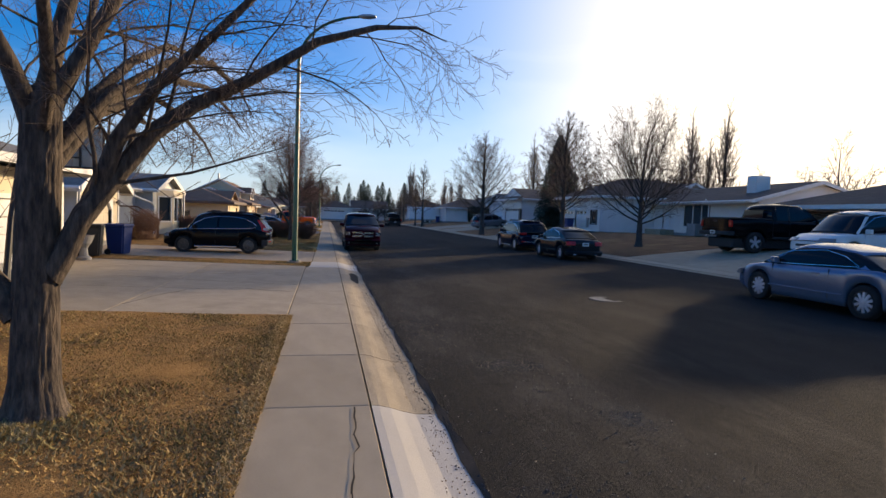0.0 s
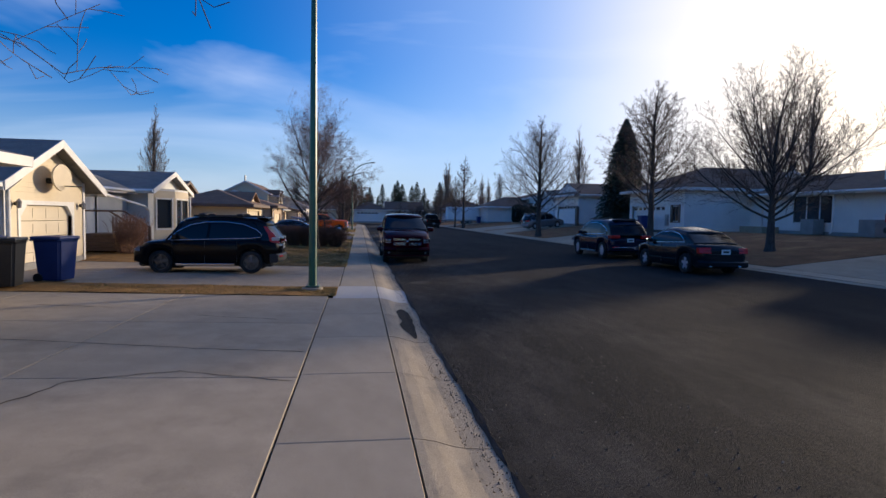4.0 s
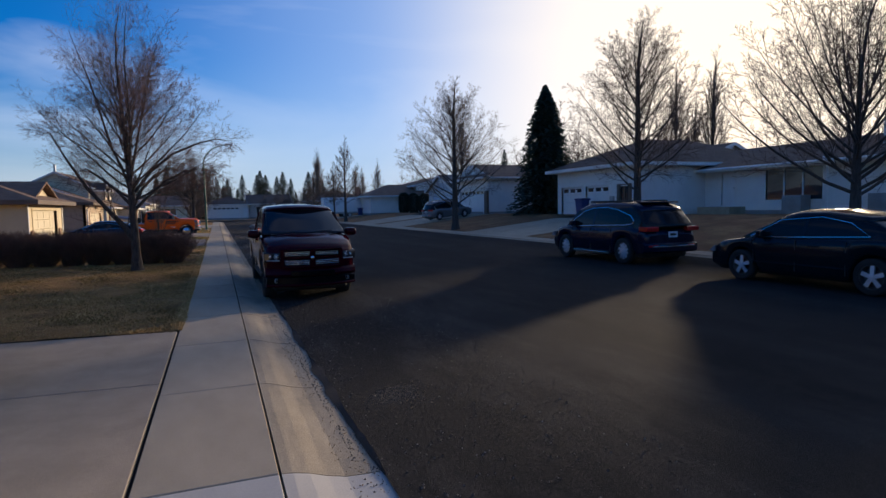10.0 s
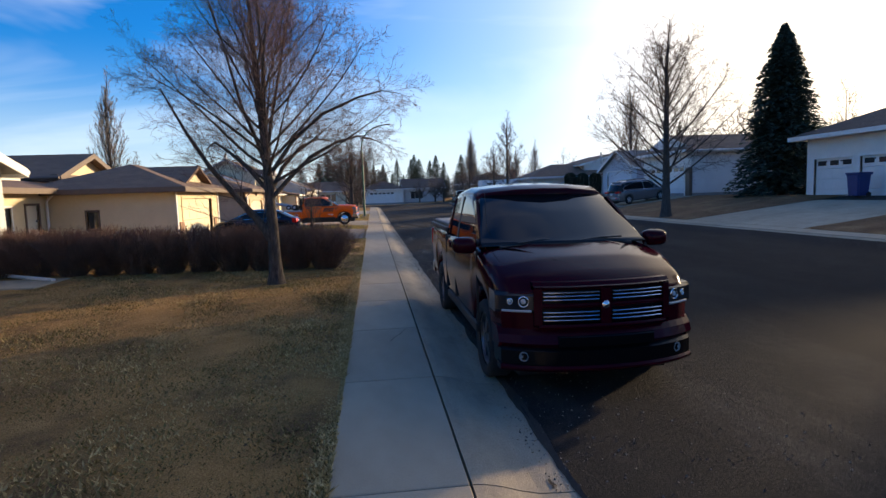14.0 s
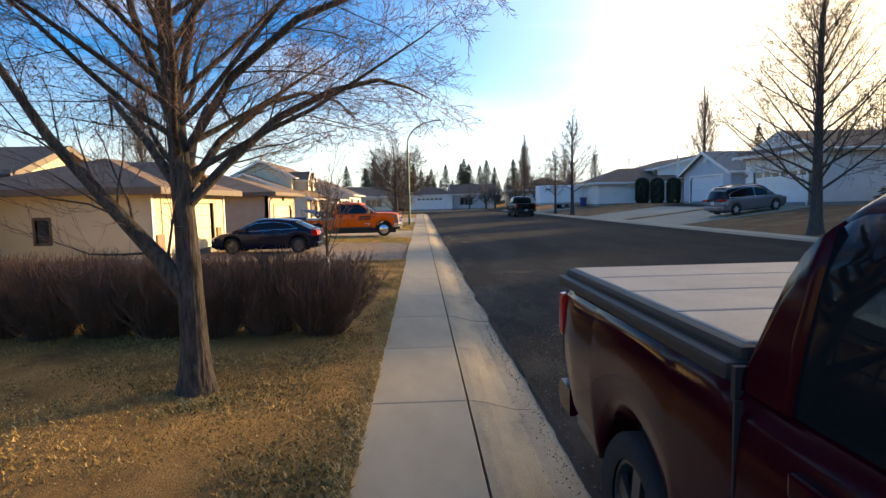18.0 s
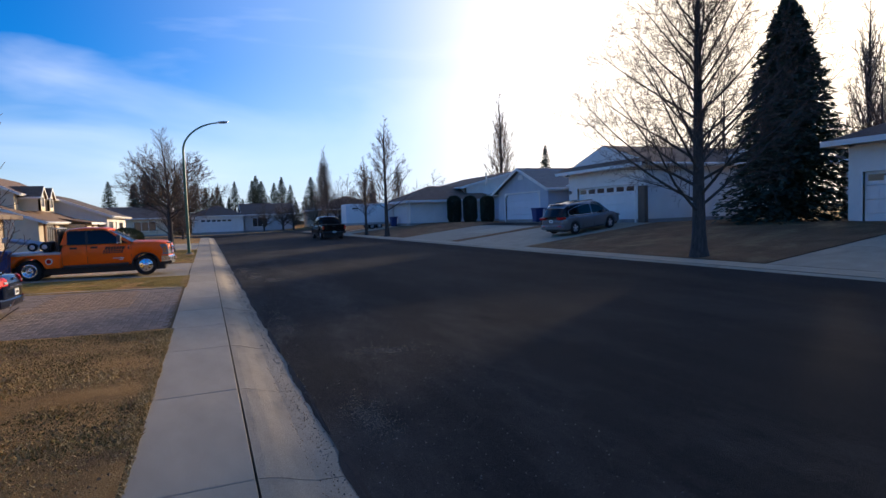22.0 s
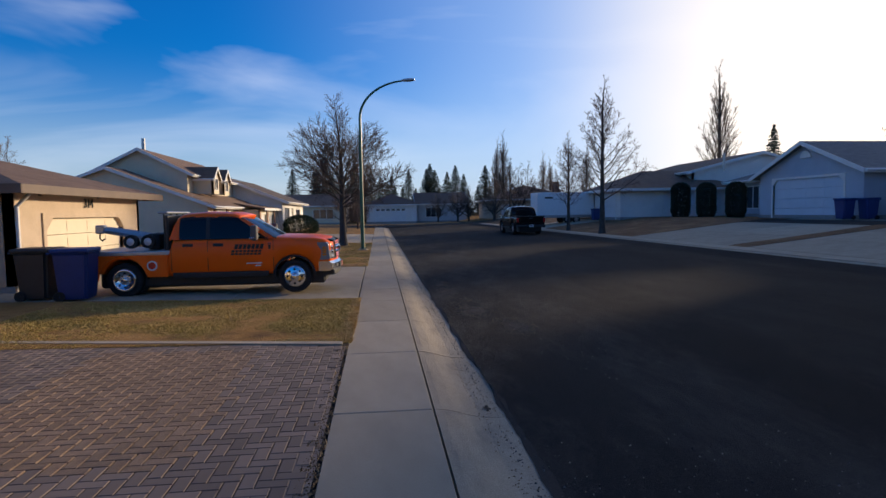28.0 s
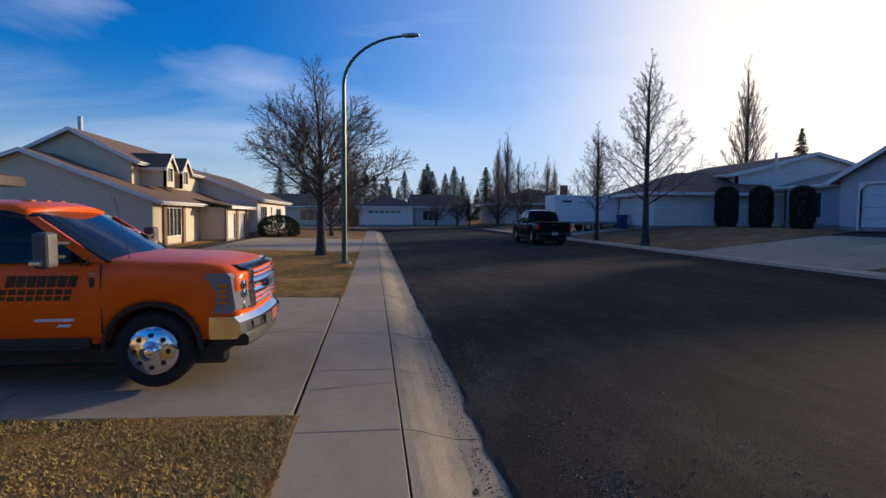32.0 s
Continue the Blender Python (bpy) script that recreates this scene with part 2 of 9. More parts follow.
def lathe(profile, n=24, axis="z", bm=None, centre=(0, 0, 0)):
    """Turns (radius, height) pairs round an axis."""
    own = bm or bmesh.new()
    rings = []
    cx, cy, cz = centre
    for r, h in profile:
        ring = []
        for i in range(n):
            c, s = r * math.cos(2 * math.pi * i / n), r * math.sin(2 * math.pi * i / n)
            ring.append(own.verts.new((cx + c, cy + s, cz + h) if axis == "z" else (cx + c, cy + h, cz + s)))
        rings.append(ring)
    for a, b in zip(rings, rings[1:]):
        for i in range(n):
            own.faces.new((a[i], a[(i + 1) % n], b[(i + 1) % n], b[i]))
    return own


def prism(points, depth, bm=None):
    """A polygon (list of 3D points) pushed along the vector depth."""
    own = bm or bmesh.new()
    d = Vector(depth)
    a = [own.verts.new(p) for p in points]
    b = [own.verts.new(Vector(p) + d) for p in points]
    own.faces.new(a)
    own.faces.new(b[::-1])
    for i in range(len(a)):
        j = (i + 1) % len(a)
        own.faces.new((a[i], b[i], b[j], a[j]))
    return own


def gz(x, y=0.0):
    """Height of the ground beside the road."""
    if x < 0.5:
        return min(0.2, 0.018 * max(0.0, -0.42 - x))
    if x < 12.0:
        return -0.10 + 0.24 * (x - 1.15) / 10.85
    if x < 13.6:
        return 0.28
    return 0.28 + 0.82 * min(1.0, (x - 13.6) / 7.5)


# ---------------------------------------------------------------- materials


def asphalt_material():
    """Worn asphalt: tone in long wheel-path bands, dusty pale patches, single pale stones and a rough relief."""
    m = bpy.data.materials.new("asphalt")
    m.use_nodes = True
    nt = m.node_tree
    p = nt.nodes["Principled BSDF"]
    p.inputs["Roughness"].default_value = 0.93
    tc = nt.nodes.new("ShaderNodeTexCoord")

    def layer(scale, detail, stretch, lo, hi, rough=0.6):
        mp = nd(nt, "ShaderNodeMapping", Scale=stretch)
        n = nd(nt, "ShaderNodeTexNoise", Scale=scale, Detail=detail, Roughness=rough)
        r = nt.nodes.new("ShaderNodeMapRange")
        r.inputs["From Min"].default_value, r.inputs["From Max"].default_value = lo, hi
        nt.links.new(tc.outputs["Object"], mp.inputs["Vector"])
        nt.links.new(mp.outputs["Vector"], n.inputs["Vector"])
        nt.links.new(n.outputs["Fac"], r.inputs["Value"])
        return r.outputs["Result"], n.outputs["Fac"]

    def blend(fac, a, col):
        x = nt.nodes.new("ShaderNodeMix")
        x.data_type = "RGBA"
        x.inputs["B"].default_value = (*col, 1)
        nt.links.new(fac, x.inputs["Factor"])
        if isinstance(a, tuple):
            x.inputs["A"].default_value = (*a, 1)
        else:
            nt.links.new(a, x.inputs["A"])
        return x.outputs["Result"]

    def weaken(fac, k):
        q = nt.nodes.new("ShaderNodeMath")
        q.operation = "MULTIPLY"
        q.inputs[1].default_value = k
        nt.links.new(fac, q.inputs[0])
        return q.outputs["Value"]

    out = blend(layer(0.55, 5, (1.0, 0.12, 1.0), 0.35, 0.65)[0], (0.019, 0.0186, 0.0188), (0.034, 0.0325, 0.031))
    dust = layer(0.8, 9, (1.0, 0.35, 1.0), 0.47, 0.70, 0.74)[0]
    sep = nt.nodes.new("ShaderNodeSeparateXYZ")
    nt.links.new(tc.outputs["Object"], sep.inputs["Vector"])
    kerb = nt.nodes.new("ShaderNodeMapRange")
    kerb.inputs["From Min"].default_value, kerb.inputs["From Max"].default_value = 1.5, 6.5
    kerb.inputs["To Min"].default_value, kerb.inputs["To Max"].default_value = 0.85, 0.26
    nt.links.new(sep.outputs["X"], kerb.inputs["Value"])
    settled = nt.nodes.new("ShaderNodeMath")
    settled.operation = "MULTIPLY"
    nt.links.new(dust, settled.inputs[0])
    nt.links.new(kerb.outputs["Result"], settled.inputs[1])
    out = blend(settled.outputs["Value"], out, (0.10, 0.09, 0.077))
    grain, raw = layer(85, 4, (1, 1, 1), 0.36, 0.64, 0.75)
    out = blend(weaken(grain, 0.4), out, (0.010, 0.010, 0.010))
    stones = layer(190, 2, (1, 1, 1), 0.60, 0.66)[0]
    out = blend(weaken(stones, 0.6), out, (0.14, 0.13, 0.115))
    nt.links.new(out, p.inputs["Base Color"])
    bp = nt.nodes.new("ShaderNodeBump")
    bp.inputs["Strength"].default_value, bp.inputs["Distance"].default_value = 0.7, 0.02
    nt.links.new(raw, bp.inputs["Height"])
    nt.links.new(bp.outputs["Normal"], p.inputs["Normal"])
    return m


M_ASPHALT = asphalt_material()
M_CONC = material("concrete", (0.425, 0.35, 0.25), (0.36, 0.296, 0.21), 0.85, scale=2.2, bump=0.2, bscale=170, fine=0.2, random_tint=0.08, c=(0.28, 0.232, 0.168), cscale=0.9, cpos=(0.55, 0.75))
M_CONC_NEW = material("new_concrete", (0.51, 0.475, 0.42), (0.46, 0.43, 0.38), 0.85, scale=2.0, bump=0.15, bscale=150, fine=0.08)
M_CURB = material("curb_concrete", (0.41, 0.338, 0.242), (0.325, 0.27, 0.195), 0.9, scale=3.0, bump=0.4, bscale=120, fine=0.2, random_tint=0.06, c=(0.17, 0.155, 0.135), cscale=1.3, cpos=(0.52, 0.7))
M_CONC_TAN = material("tan_concrete", (0.39, 0.318, 0.235), (0.32, 0.262, 0.195), 0.9, scale=2.5, bump=0.4, bscale=170, fine=0.25, random_tint=0.04)
M_JOINT = material("joint_dirt", (0.06, 0.05, 0.042), None, 0.95, bscale=80)
M_DIRT = material("dirt", (0.10, 0.075, 0.05), (0.07, 0.055, 0.04), 0.95, scale=5, bump=0.5, bscale=60, fine=0.4)
M_TURF = material("dry_turf", (0.42, 0.235, 0.085), (0.30, 0.162, 0.055), 0.95, scale=1.4, bump=1.0, bscale=90, fine=0.45, c=(0.16, 0.092, 0.043), cscale=1.1, cpos=(0.5, 0.7))
M_TURF_BROWN = material("brown_turf", (0.25, 0.135, 0.07), (0.17, 0.095, 0.05), 0.95, scale=1.2, bump=1.0, bscale=70, fine=0.5, c=(0.36, 0.23, 0.11), cscale=0.8, cpos=(0.5, 0.75))
M_BLADE = turf_island("dry_grass", ((0.12, 0.07, 0.028), (0.20, 0.155, 0.05), (0.34, 0.22, 0.085), (0.52, 0.34, 0.135), (0.72, 0.50, 0.22)))
M_BLADE_GOLD = turf_island("golden_dry_grass", ((0.26, 0.19, 0.055), (0.38, 0.29, 0.085), (0.56, 0.39, 0.13), (0.74, 0.53, 0.21)))
M_FRINGE = turf_island("straw_fringe", ((0.34, 0.21, 0.08), (0.56, 0.38, 0.16), (0.78, 0.56, 0.27)), 2.0)
M_TUFT = turf_island("grey_green_tuft", ((0.14, 0.095, 0.04), (0.28, 0.225, 0.09), (0.55, 0.41, 0.2)), 3.0)
M_SAND = flat_island("road_sand", (0.13, 0.10, 0.07), (0.34, 0.265, 0.18))
M_LEAFLITTER = flat_island("fallen_leaves", (0.12, 0.07, 0.03), (0.30, 0.19, 0.09))
M_DEADLEAF = flat_island("dead_leaves", (0.21, 0.10, 0.047), (0.42, 0.24, 0.12))
M_GRAVEL = flat_island("gravel", (0.05, 0.047, 0.044), (0.22, 0.20, 0.175))
M_PAVER = material("paver", (0.31, 0.205, 0.128), (0.245, 0.163, 0.105), 0.9, scale=8, bump=0.3, bscale=120, fine=0.2, random_tint=0.14)
M_BARK = material("bark", (0.11, 0.082, 0.062), (0.035, 0.026, 0.021), 0.95, scale=24, bump=1.0, bscale=30, fine=0.45, stretch=(1, 1, 0.22))
M_BARK_GREY = material("grey_bark", (0.072, 0.063, 0.057), (0.042, 0.036, 0.033), 0.95, scale=9, bump=0.8, bscale=26, fine=0.4, stretch=(1, 1, 0.25))
M_TWIG = material("twig_bark", (0.13, 0.085, 0.065), (0.085, 0.058, 0.046), 0.85, scale=4, fine=0.2)
M_TWIG_RED = material("reddish_twig", (0.20, 0.105, 0.085), (0.12, 0.065, 0.055), 0.8, scale=4, fine=0.2)
# poplar twigs: bloom near the sun is put into this pale colour
M_TWIG_BLOOM = material("bloom_pale_twig", (0.280, 0.217, 0.168), (0.210, 0.161, 0.126), 0.85, scale=4, fine=0.2)
M_HEDGE = material("hedge_twig", (0.25, 0.135, 0.092), (0.15, 0.082, 0.058), 0.9, scale=3, fine=0.25)
M_NEEDLE = flat_island("spruce_needles", (0.018, 0.04, 0.03), (0.045, 0.075, 0.05))
M_CEDAR = flat_island("cedar_leaves", (0.012, 0.022, 0.014), (0.03, 0.045, 0.024))
M_SHRUB = flat_island("evergreen_shrub", (0.03, 0.05, 0.02), (0.07, 0.09, 0.035))
M_SIDING_CREAM = material("cream_siding", (0.68, 0.575, 0.40), (0.63, 0.53, 0.37), 0.6, scale=1.5, bscale=40, fine=0.05)
M_SIDING_YELLOW = material("yellow_siding", (0.66, 0.54, 0.34), (0.60, 0.49, 0.31), 0.6, scale=1.5, bscale=40, fine=0.05)
M_DOOR_YELLOW = material("pale_yellow_door", (0.72, 0.62, 0.44), (0.67, 0.58, 0.41), 0.55, scale=1.5, bscale=40, fine=0.04)
M_SIDING_WHITE = material("white_siding", (0.76, 0.735, 0.69), (0.70, 0.675, 0.635), 0.6, scale=1.2, bscale=40, fine=0.05)
M_SIDING_GREY = material("grey_siding", (0.52, 0.53, 0.52), (0.46, 0.47, 0.47), 0.6, scale=1.2, bscale=40, fine=0.05)
M_SIDING_BLUE = material("pale_blue_siding", (0.43, 0.48, 0.54), (0.38, 0.43, 0.49), 0.6, scale=1.2, bscale=40, fine=0.05)
M_STUCCO = material("beige_stucco", (0.60, 0.47, 0.34), (0.54, 0.42, 0.30), 0.9, scale=3, bump=0.5, bscale=200, fine=0.12)
M_STUCCO_TAN = material("tan_stucco", (0.50, 0.38, 0.27), (0.45, 0.34, 0.24), 0.9, scale=3, bump=0.5, bscale=200, fine=0.12)
M_TRIM = material("white_trim", (0.78, 0.76, 0.72), (0.70, 0.68, 0.64), 0.5, scale=3, bscale=60, fine=0.05)
M_TRIM_BROWN = material("brown_trim", (0.13, 0.085, 0.06), (0.10, 0.065, 0.045), 0.55, scale=3, bscale=60, fine=0.1)
M_DOOR_CREAM = material("cream_door", (0.72, 0.62, 0.45), (0.68, 0.58, 0.42), 0.55, scale=1.5, bscale=40, fine=0.04)
M_DOOR_WHITE = material("white_door", (0.76, 0.75, 0.73), (0.70, 0.69, 0.67), 0.5, scale=1.5, bscale=40, fine=0.04)
M_DOOR_BLUE = material("blue_white_door", (0.60, 0.66, 0.72), (0.56, 0.62, 0.68), 0.5, scale=1.5, bscale=40, fine=0.04)
M_ROOF_BROWN = material("brown_shingles", (0.20, 0.127, 0.088), (0.14, 0.088, 0.062), 0.95, scale=2, bump=0.8, bscale=30, fine=0.3, stretch=(1, 1, 4))
M_ROOF_GREY = material("grey_shingles", (0.20, 0.20, 0.19), (0.15, 0.15, 0.145), 0.95, scale=2, bump=0.8, bscale=30, fine=0.3, stretch=(1, 1, 4))
M_ROOF_DARK = material("dark_shingles", (0.11, 0.082, 0.066), (0.078, 0.058, 0.048), 0.95, scale=2, bump=0.8, bscale=30, fine=0.3, stretch=(1, 1, 4))
M_BRICK = material("brick", (0.33, 0.20, 0.13), (0.25, 0.15, 0.10), 0.9, scale=6, bump=0.4, bscale=90, fine=0.2, random_tint=0.22)
M_STONE = material("foundation_concrete", (0.30, 0.29, 0.275), (0.24, 0.235, 0.225), 0.9, scale=2, bump=0.3, bscale=90)
M_GLASS = glass_material("window_glass", (0.03, 0.036, 0.042))
M_CURTAIN = material("curtain", (0.42, 0.40, 0.36), (0.30, 0.29, 0.27), 0.9, scale=3, stretch=(6, 6, 0.3), fine=0.1)
M_CARGLASS = glass_material("car_glass", (0.008, 0.010, 0.012))
M_CARGLASS.node_tree.nodes["Principled BSDF"].inputs["Specular IOR Level"].default_value = 0.3
M_TYRE = material("tyre", (0.018, 0.018, 0.019), (0.012, 0.012, 0.012), 0.85, bump=0.2, bscale=60)
M_RIM = material("alloy", (0.62, 0.62, 0.64), (0.5, 0.5, 0.52), 0.35, metal=0.25, fine=0.05)
M_RIM_DARK = material("dark_alloy", (0.12, 0.12, 0.125), None, 0.35, metal=0.8, fine=0.05)
M_CHROME = material("chrome", (0.78, 0.78, 0.79), (0.70, 0.70, 0.71), 0.12, metal=1.0, fine=0.03)
M_BLACK = material("black_plastic", (0.02, 0.02, 0.021), (0.014, 0.014, 0.014), 0.6, bscale=60, fine=0.15)
M_WELL = material("well_liner", (0.006, 0.006, 0.006), None, 0.95, fine=0.2)
M_RED = glass_material("red_lens", (0.55, 0.012, 0.010), 0.12)
M_AMBER = glass_material("amber_lens", (0.7, 0.22, 0.02), 0.12)
M_LAMP = glass_material("clear_lens", (0.22, 0.22, 0.23), 0.06)
M_PLATE = material("plate", (0.72, 0.73, 0.72), None, 0.4, fine=0.03)
M_GREEN = material("green_pole_paint", (0.012, 0.11, 0.065), (0.010, 0.085, 0.05), 0.4, scale=3, bscale=40, fine=0.12, c=(0.03, 0.10, 0.06), cscale=2.0)
M_STEEL = material("galvanised_steel", (0.42, 0.43, 0.44), (0.34, 0.35, 0.36), 0.4, metal=0.8, fine=0.1)
M_BIN_BLUE = material("blue_bin", (0.012, 0.04, 0.17), (0.010, 0.032, 0.14), 0.45, scale=3, bscale=40, fine=0.1)
M_BIN_BLACK = material("black_bin", (0.03, 0.032, 0.034), (0.022, 0.024, 0.026), 0.5, scale=3, bscale=40, fine=0.1)
M_WHITE = material("white_paint", (0.78, 0.78, 0.77), (0.72, 0.72, 0.71), 0.5, fine=0.04)
M_DECAL = material("black_decal", (0.012, 0.012, 0.012), None, 0.4, fine=0.05)
M_WOOD = material("weathered_wood", (0.24, 0.15, 0.09), (0.16, 0.10, 0.06), 0.85, scale=6, bump=0.4, bscale=40, stretch=(0.3, 3, 3))
M_IRON = material("worn_iron", (0.17, 0.16, 0.15), (0.11, 0.105, 0.10), 0.6, metal=0.3, scale=9, bump=0.5, bscale=50, fine=0.3)
M_RUST = material("rusty_steel", (0.10, 0.06, 0.04), (0.06, 0.045, 0.035), 0.8, bump=0.3)


M_PAVER_REST = flat_island("paver_field", (0.155, 0.11, 0.08), (0.26, 0.185, 0.135), 0.9)
M_BOARD = material("smoky_acrylic", (0.30, 0.30, 0.27), (0.26, 0.26, 0.24), 0.15, scale=2, fine=0.03)
M_WET = material("wet_stain", (0.016, 0.014, 0.012), (0.028, 0.024, 0.02), 0.8, scale=7, bscale=90, fine=0.3)


def car_paint(name, col, rough=0.14, flake=0.08):
    m = material(name, col, tuple(v * 0.9 for v in col), rough, metal=0.0, scale=1.5, bscale=400, fine=flake)
    m.node_tree.nodes["Principled BSDF"].inputs["Specular IOR Level"].default_value = 0.16
    return m


for gm, level in ((M_ASPHALT, 0.08), (M_CONC, 0.2), (M_CONC_NEW, 0.2), (M_CURB, 0.15), (M_CONC_TAN, 0.2), (M_PAVER, 0.15), (M_TURF, 0.1), (M_TURF_BROWN, 0.1), (M_DIRT, 0.1), (M_WET, 0.1), (M_JOINT, 0.1)):
    gm.node_tree.nodes["Principled BSDF"].inputs["Specular IOR Level"].default_value = level

P_BLACK = car_paint("black_paint", (0.004, 0.004, 0.005))
P_MAROON = car_paint("maroon_paint", (0.036, 0.0018, 0.006), 0.1)
P_MAROON.node_tree.nodes["Principled BSDF"].inputs["Specular IOR Level"].default_value = 0.1
P_NAVY = car_paint("navy_paint", (0.005, 0.012, 0.034))
P_TEAL = car_paint("dark_blue_grey_paint", (0.005, 0.014, 0.021))
P_SILVERBLUE = car_paint("silver_blue_paint", (0.20, 0.26, 0.36), 0.22)
P_SILVER = car_paint("silver_paint", (0.24, 0.245, 0.26), 0.25)
for metallic, level in ((P_SILVERBLUE, 0.55), (P_SILVER, 0.5), (P_TEAL, 0.3), (P_NAVY, 0.3)):
    metallic.node_tree.nodes["Principled BSDF"].inputs["Metallic"].default_value = level
    metallic.node_tree.nodes["Principled BSDF"].inputs["Specular IOR Level"].default_value = 0.4
P_WHITE = car_paint("white_car_paint", (0.72, 0.72, 0.71))
P_ORANGE = material("orange_paint", (0.95, 0.13, 0.005), (0.91, 0.122, 0.005), 0.28, scale=1.5, bscale=300, fine=0.03)
P_ORANGE.node_tree.nodes["Principled BSDF"].inputs["Specular IOR Level"].default_value = 0.3


# ---------------------------------------------------------------- ground, road and pavements
def sheet(x_list, y_list, height):
    bm = bmesh.new()
    grid = [[bm.verts.new((x, y, height(x, y))) for x in x_list] for y in y_list]
    for r0, r1 in zip(grid, grid[1:]):
        for i in range(len(x_list) - 1):
            bm.faces.new((r0[i], r0[i + 1], r1[i + 1], r1[i]))
    return bm


def spread(a, b, step):
    n = max(1, round((b - a) / step))
    return [a + (b - a) * i / n for i in range(n + 1)]


def base_height(x, y):
    return (gz(x) if -60 < x < 60 and -60 < y < 220 else 0.0) - 0.06


XS = [-2500, -800, -300, -120, -60] + spread(-40, -2, 4) + [-0.42, 0.45, 1.1, 1.5, 4, 8, 11.9, 12.1, 13.5] + spread(13.7, 21, 1.2) + [30, 45, 60, 120, 300, 800, 2500]
YS = [-2500, -600, -150, -60] + spread(-40, 200, 12) + [220, 300, 600, 2500]
setting("ground", sheet(XS, YS, base_height), M_DIRT, "bare brown earth under the dry lawns", "ground")

ROAD_END = 118.0


def road_height(x, y):
    crown = 0.05 * (1 - ((x - 6.5) / 5.5) ** 2)
    return gz(x) + max(0.0, crown) + 0.004 * noise.noise((x * 0.6, y * 0.6, 0))


road = setting("road", sheet([1.14] + spread(1.35, 12.0, 0.5), spread(-30, ROAD_END, 1.0), road_height), M_ASPHALT, "dark worn asphalt residential road with patches and grit", "road", True)
setting("road_cross", sheet(spread(-70, 60, 5), spread(ROAD_END, ROAD_END + 11, 2), lambda x, y: (road_height(min(11.9, max(1.1, x)), y) if 1 < x < 12 else max(0.0, gz(min(11.9, max(1.1, x)))))), M_ASPHALT, "asphalt cross street at the end of the road", "road", True)

# gaps in the kerb's grass side: driveways (y from, y to, inner x, material)


def curb_profile(side):
    """(offset from the walk, height) from the walk down to the asphalt: a rolled kerb and gutter."""
    return [(0.0, 0.0), (0.07, -0.006), (0.18, -0.03), (0.3, -0.07), (0.42, -0.098), (0.56, -0.106), (0.685, -0.108), (0.685, -0.25), (0.0, -0.25)]


def curb_piece(length):
    bm = bmesh.new()
    prof = curb_profile(0)
    n = 4
    rings = []
    for i in range(n + 1):
        y = length * i / n
        rings.append([bm.verts.new((o, y, h)) for o, h in prof])
    k = len(prof)
    for a, b in zip(rings, rings[1:]):
        for i in range(k):
            bm.faces.new((a[i], a[(i + 1) % k], b[(i + 1) % k], b[i]))
    bm.faces.new(rings[0])
    bm.faces.new(rings[-1][::-1])
    return bm


ANCHORS = (-26.0, 5.33, 7.3, 9.4, 11.4, 19.15, 21.2, 33.8, 35.7, 39.5, 41.5, 46.3, 48.3, 59.0, 60.8, ROAD_END)
JOINTS = []
for ja, jb in zip(ANCHORS, ANCHORS[1:]):
    JOINTS += spread(ja, jb, 1.97)[:-1]
JOINTS.append(ROAD_END)
left_walk = setting("pavement_left", sheet([-0.60, 0.47], spread(-30, ROAD_END, 10), lambda x, y: -0.045), M_JOINT, "pale concrete pavement slabs with dark joints", "pavement")
left_curb = setting("kerb_left", sheet([0.40, 1.03], spread(-30, ROAD_END, 10), lambda x, y: -0.24), M_JOINT, "stained rolled concrete kerb and gutter", "kerb")
right_walk = setting("pavement_right", sheet([12.58, 13.60], spread(-30, ROAD_END, 10), lambda x, y: 0.235), M_JOINT, "pale concrete pavement across the road", "pavement")
right_curb = setting("kerb_right", sheet([12.0, 12.6], spread(-30, ROAD_END, 10), lambda x, y: 0.10), M_JOINT, "rolled concrete kerb across the road", "kerb")


def slab_mesh(x0, x1, y0, y1, z0, z1, mat, bev=0.005):
    return mesh_of(box(x0, x1, y0, y1, z0, z1, bev), "slab", mat)


slab_w = slab_mesh(-0.42, 0.455, 0.002, 0.998, -0.05, 0.0, M_CONC)
slab_ww = slab_mesh(-0.59, 0.455, 0.002, 0.998, -0.05, 0.0, M_CONC)
slab_new = slab_mesh(-0.50, 0.455, 0.002, 0.998, -0.05, 0.002, M_CONC_NEW)
slab_r = slab_mesh(12.60, 13.58, 0.002, 0.998, 0.23, 0.28, M_CONC)
curb_me = mesh_of(curb_piece(0.995), "kerb_stone", M_CURB)
curb_new = mesh_of(curb_piece(0.995), "kerb_stone", M_CONC_NEW)
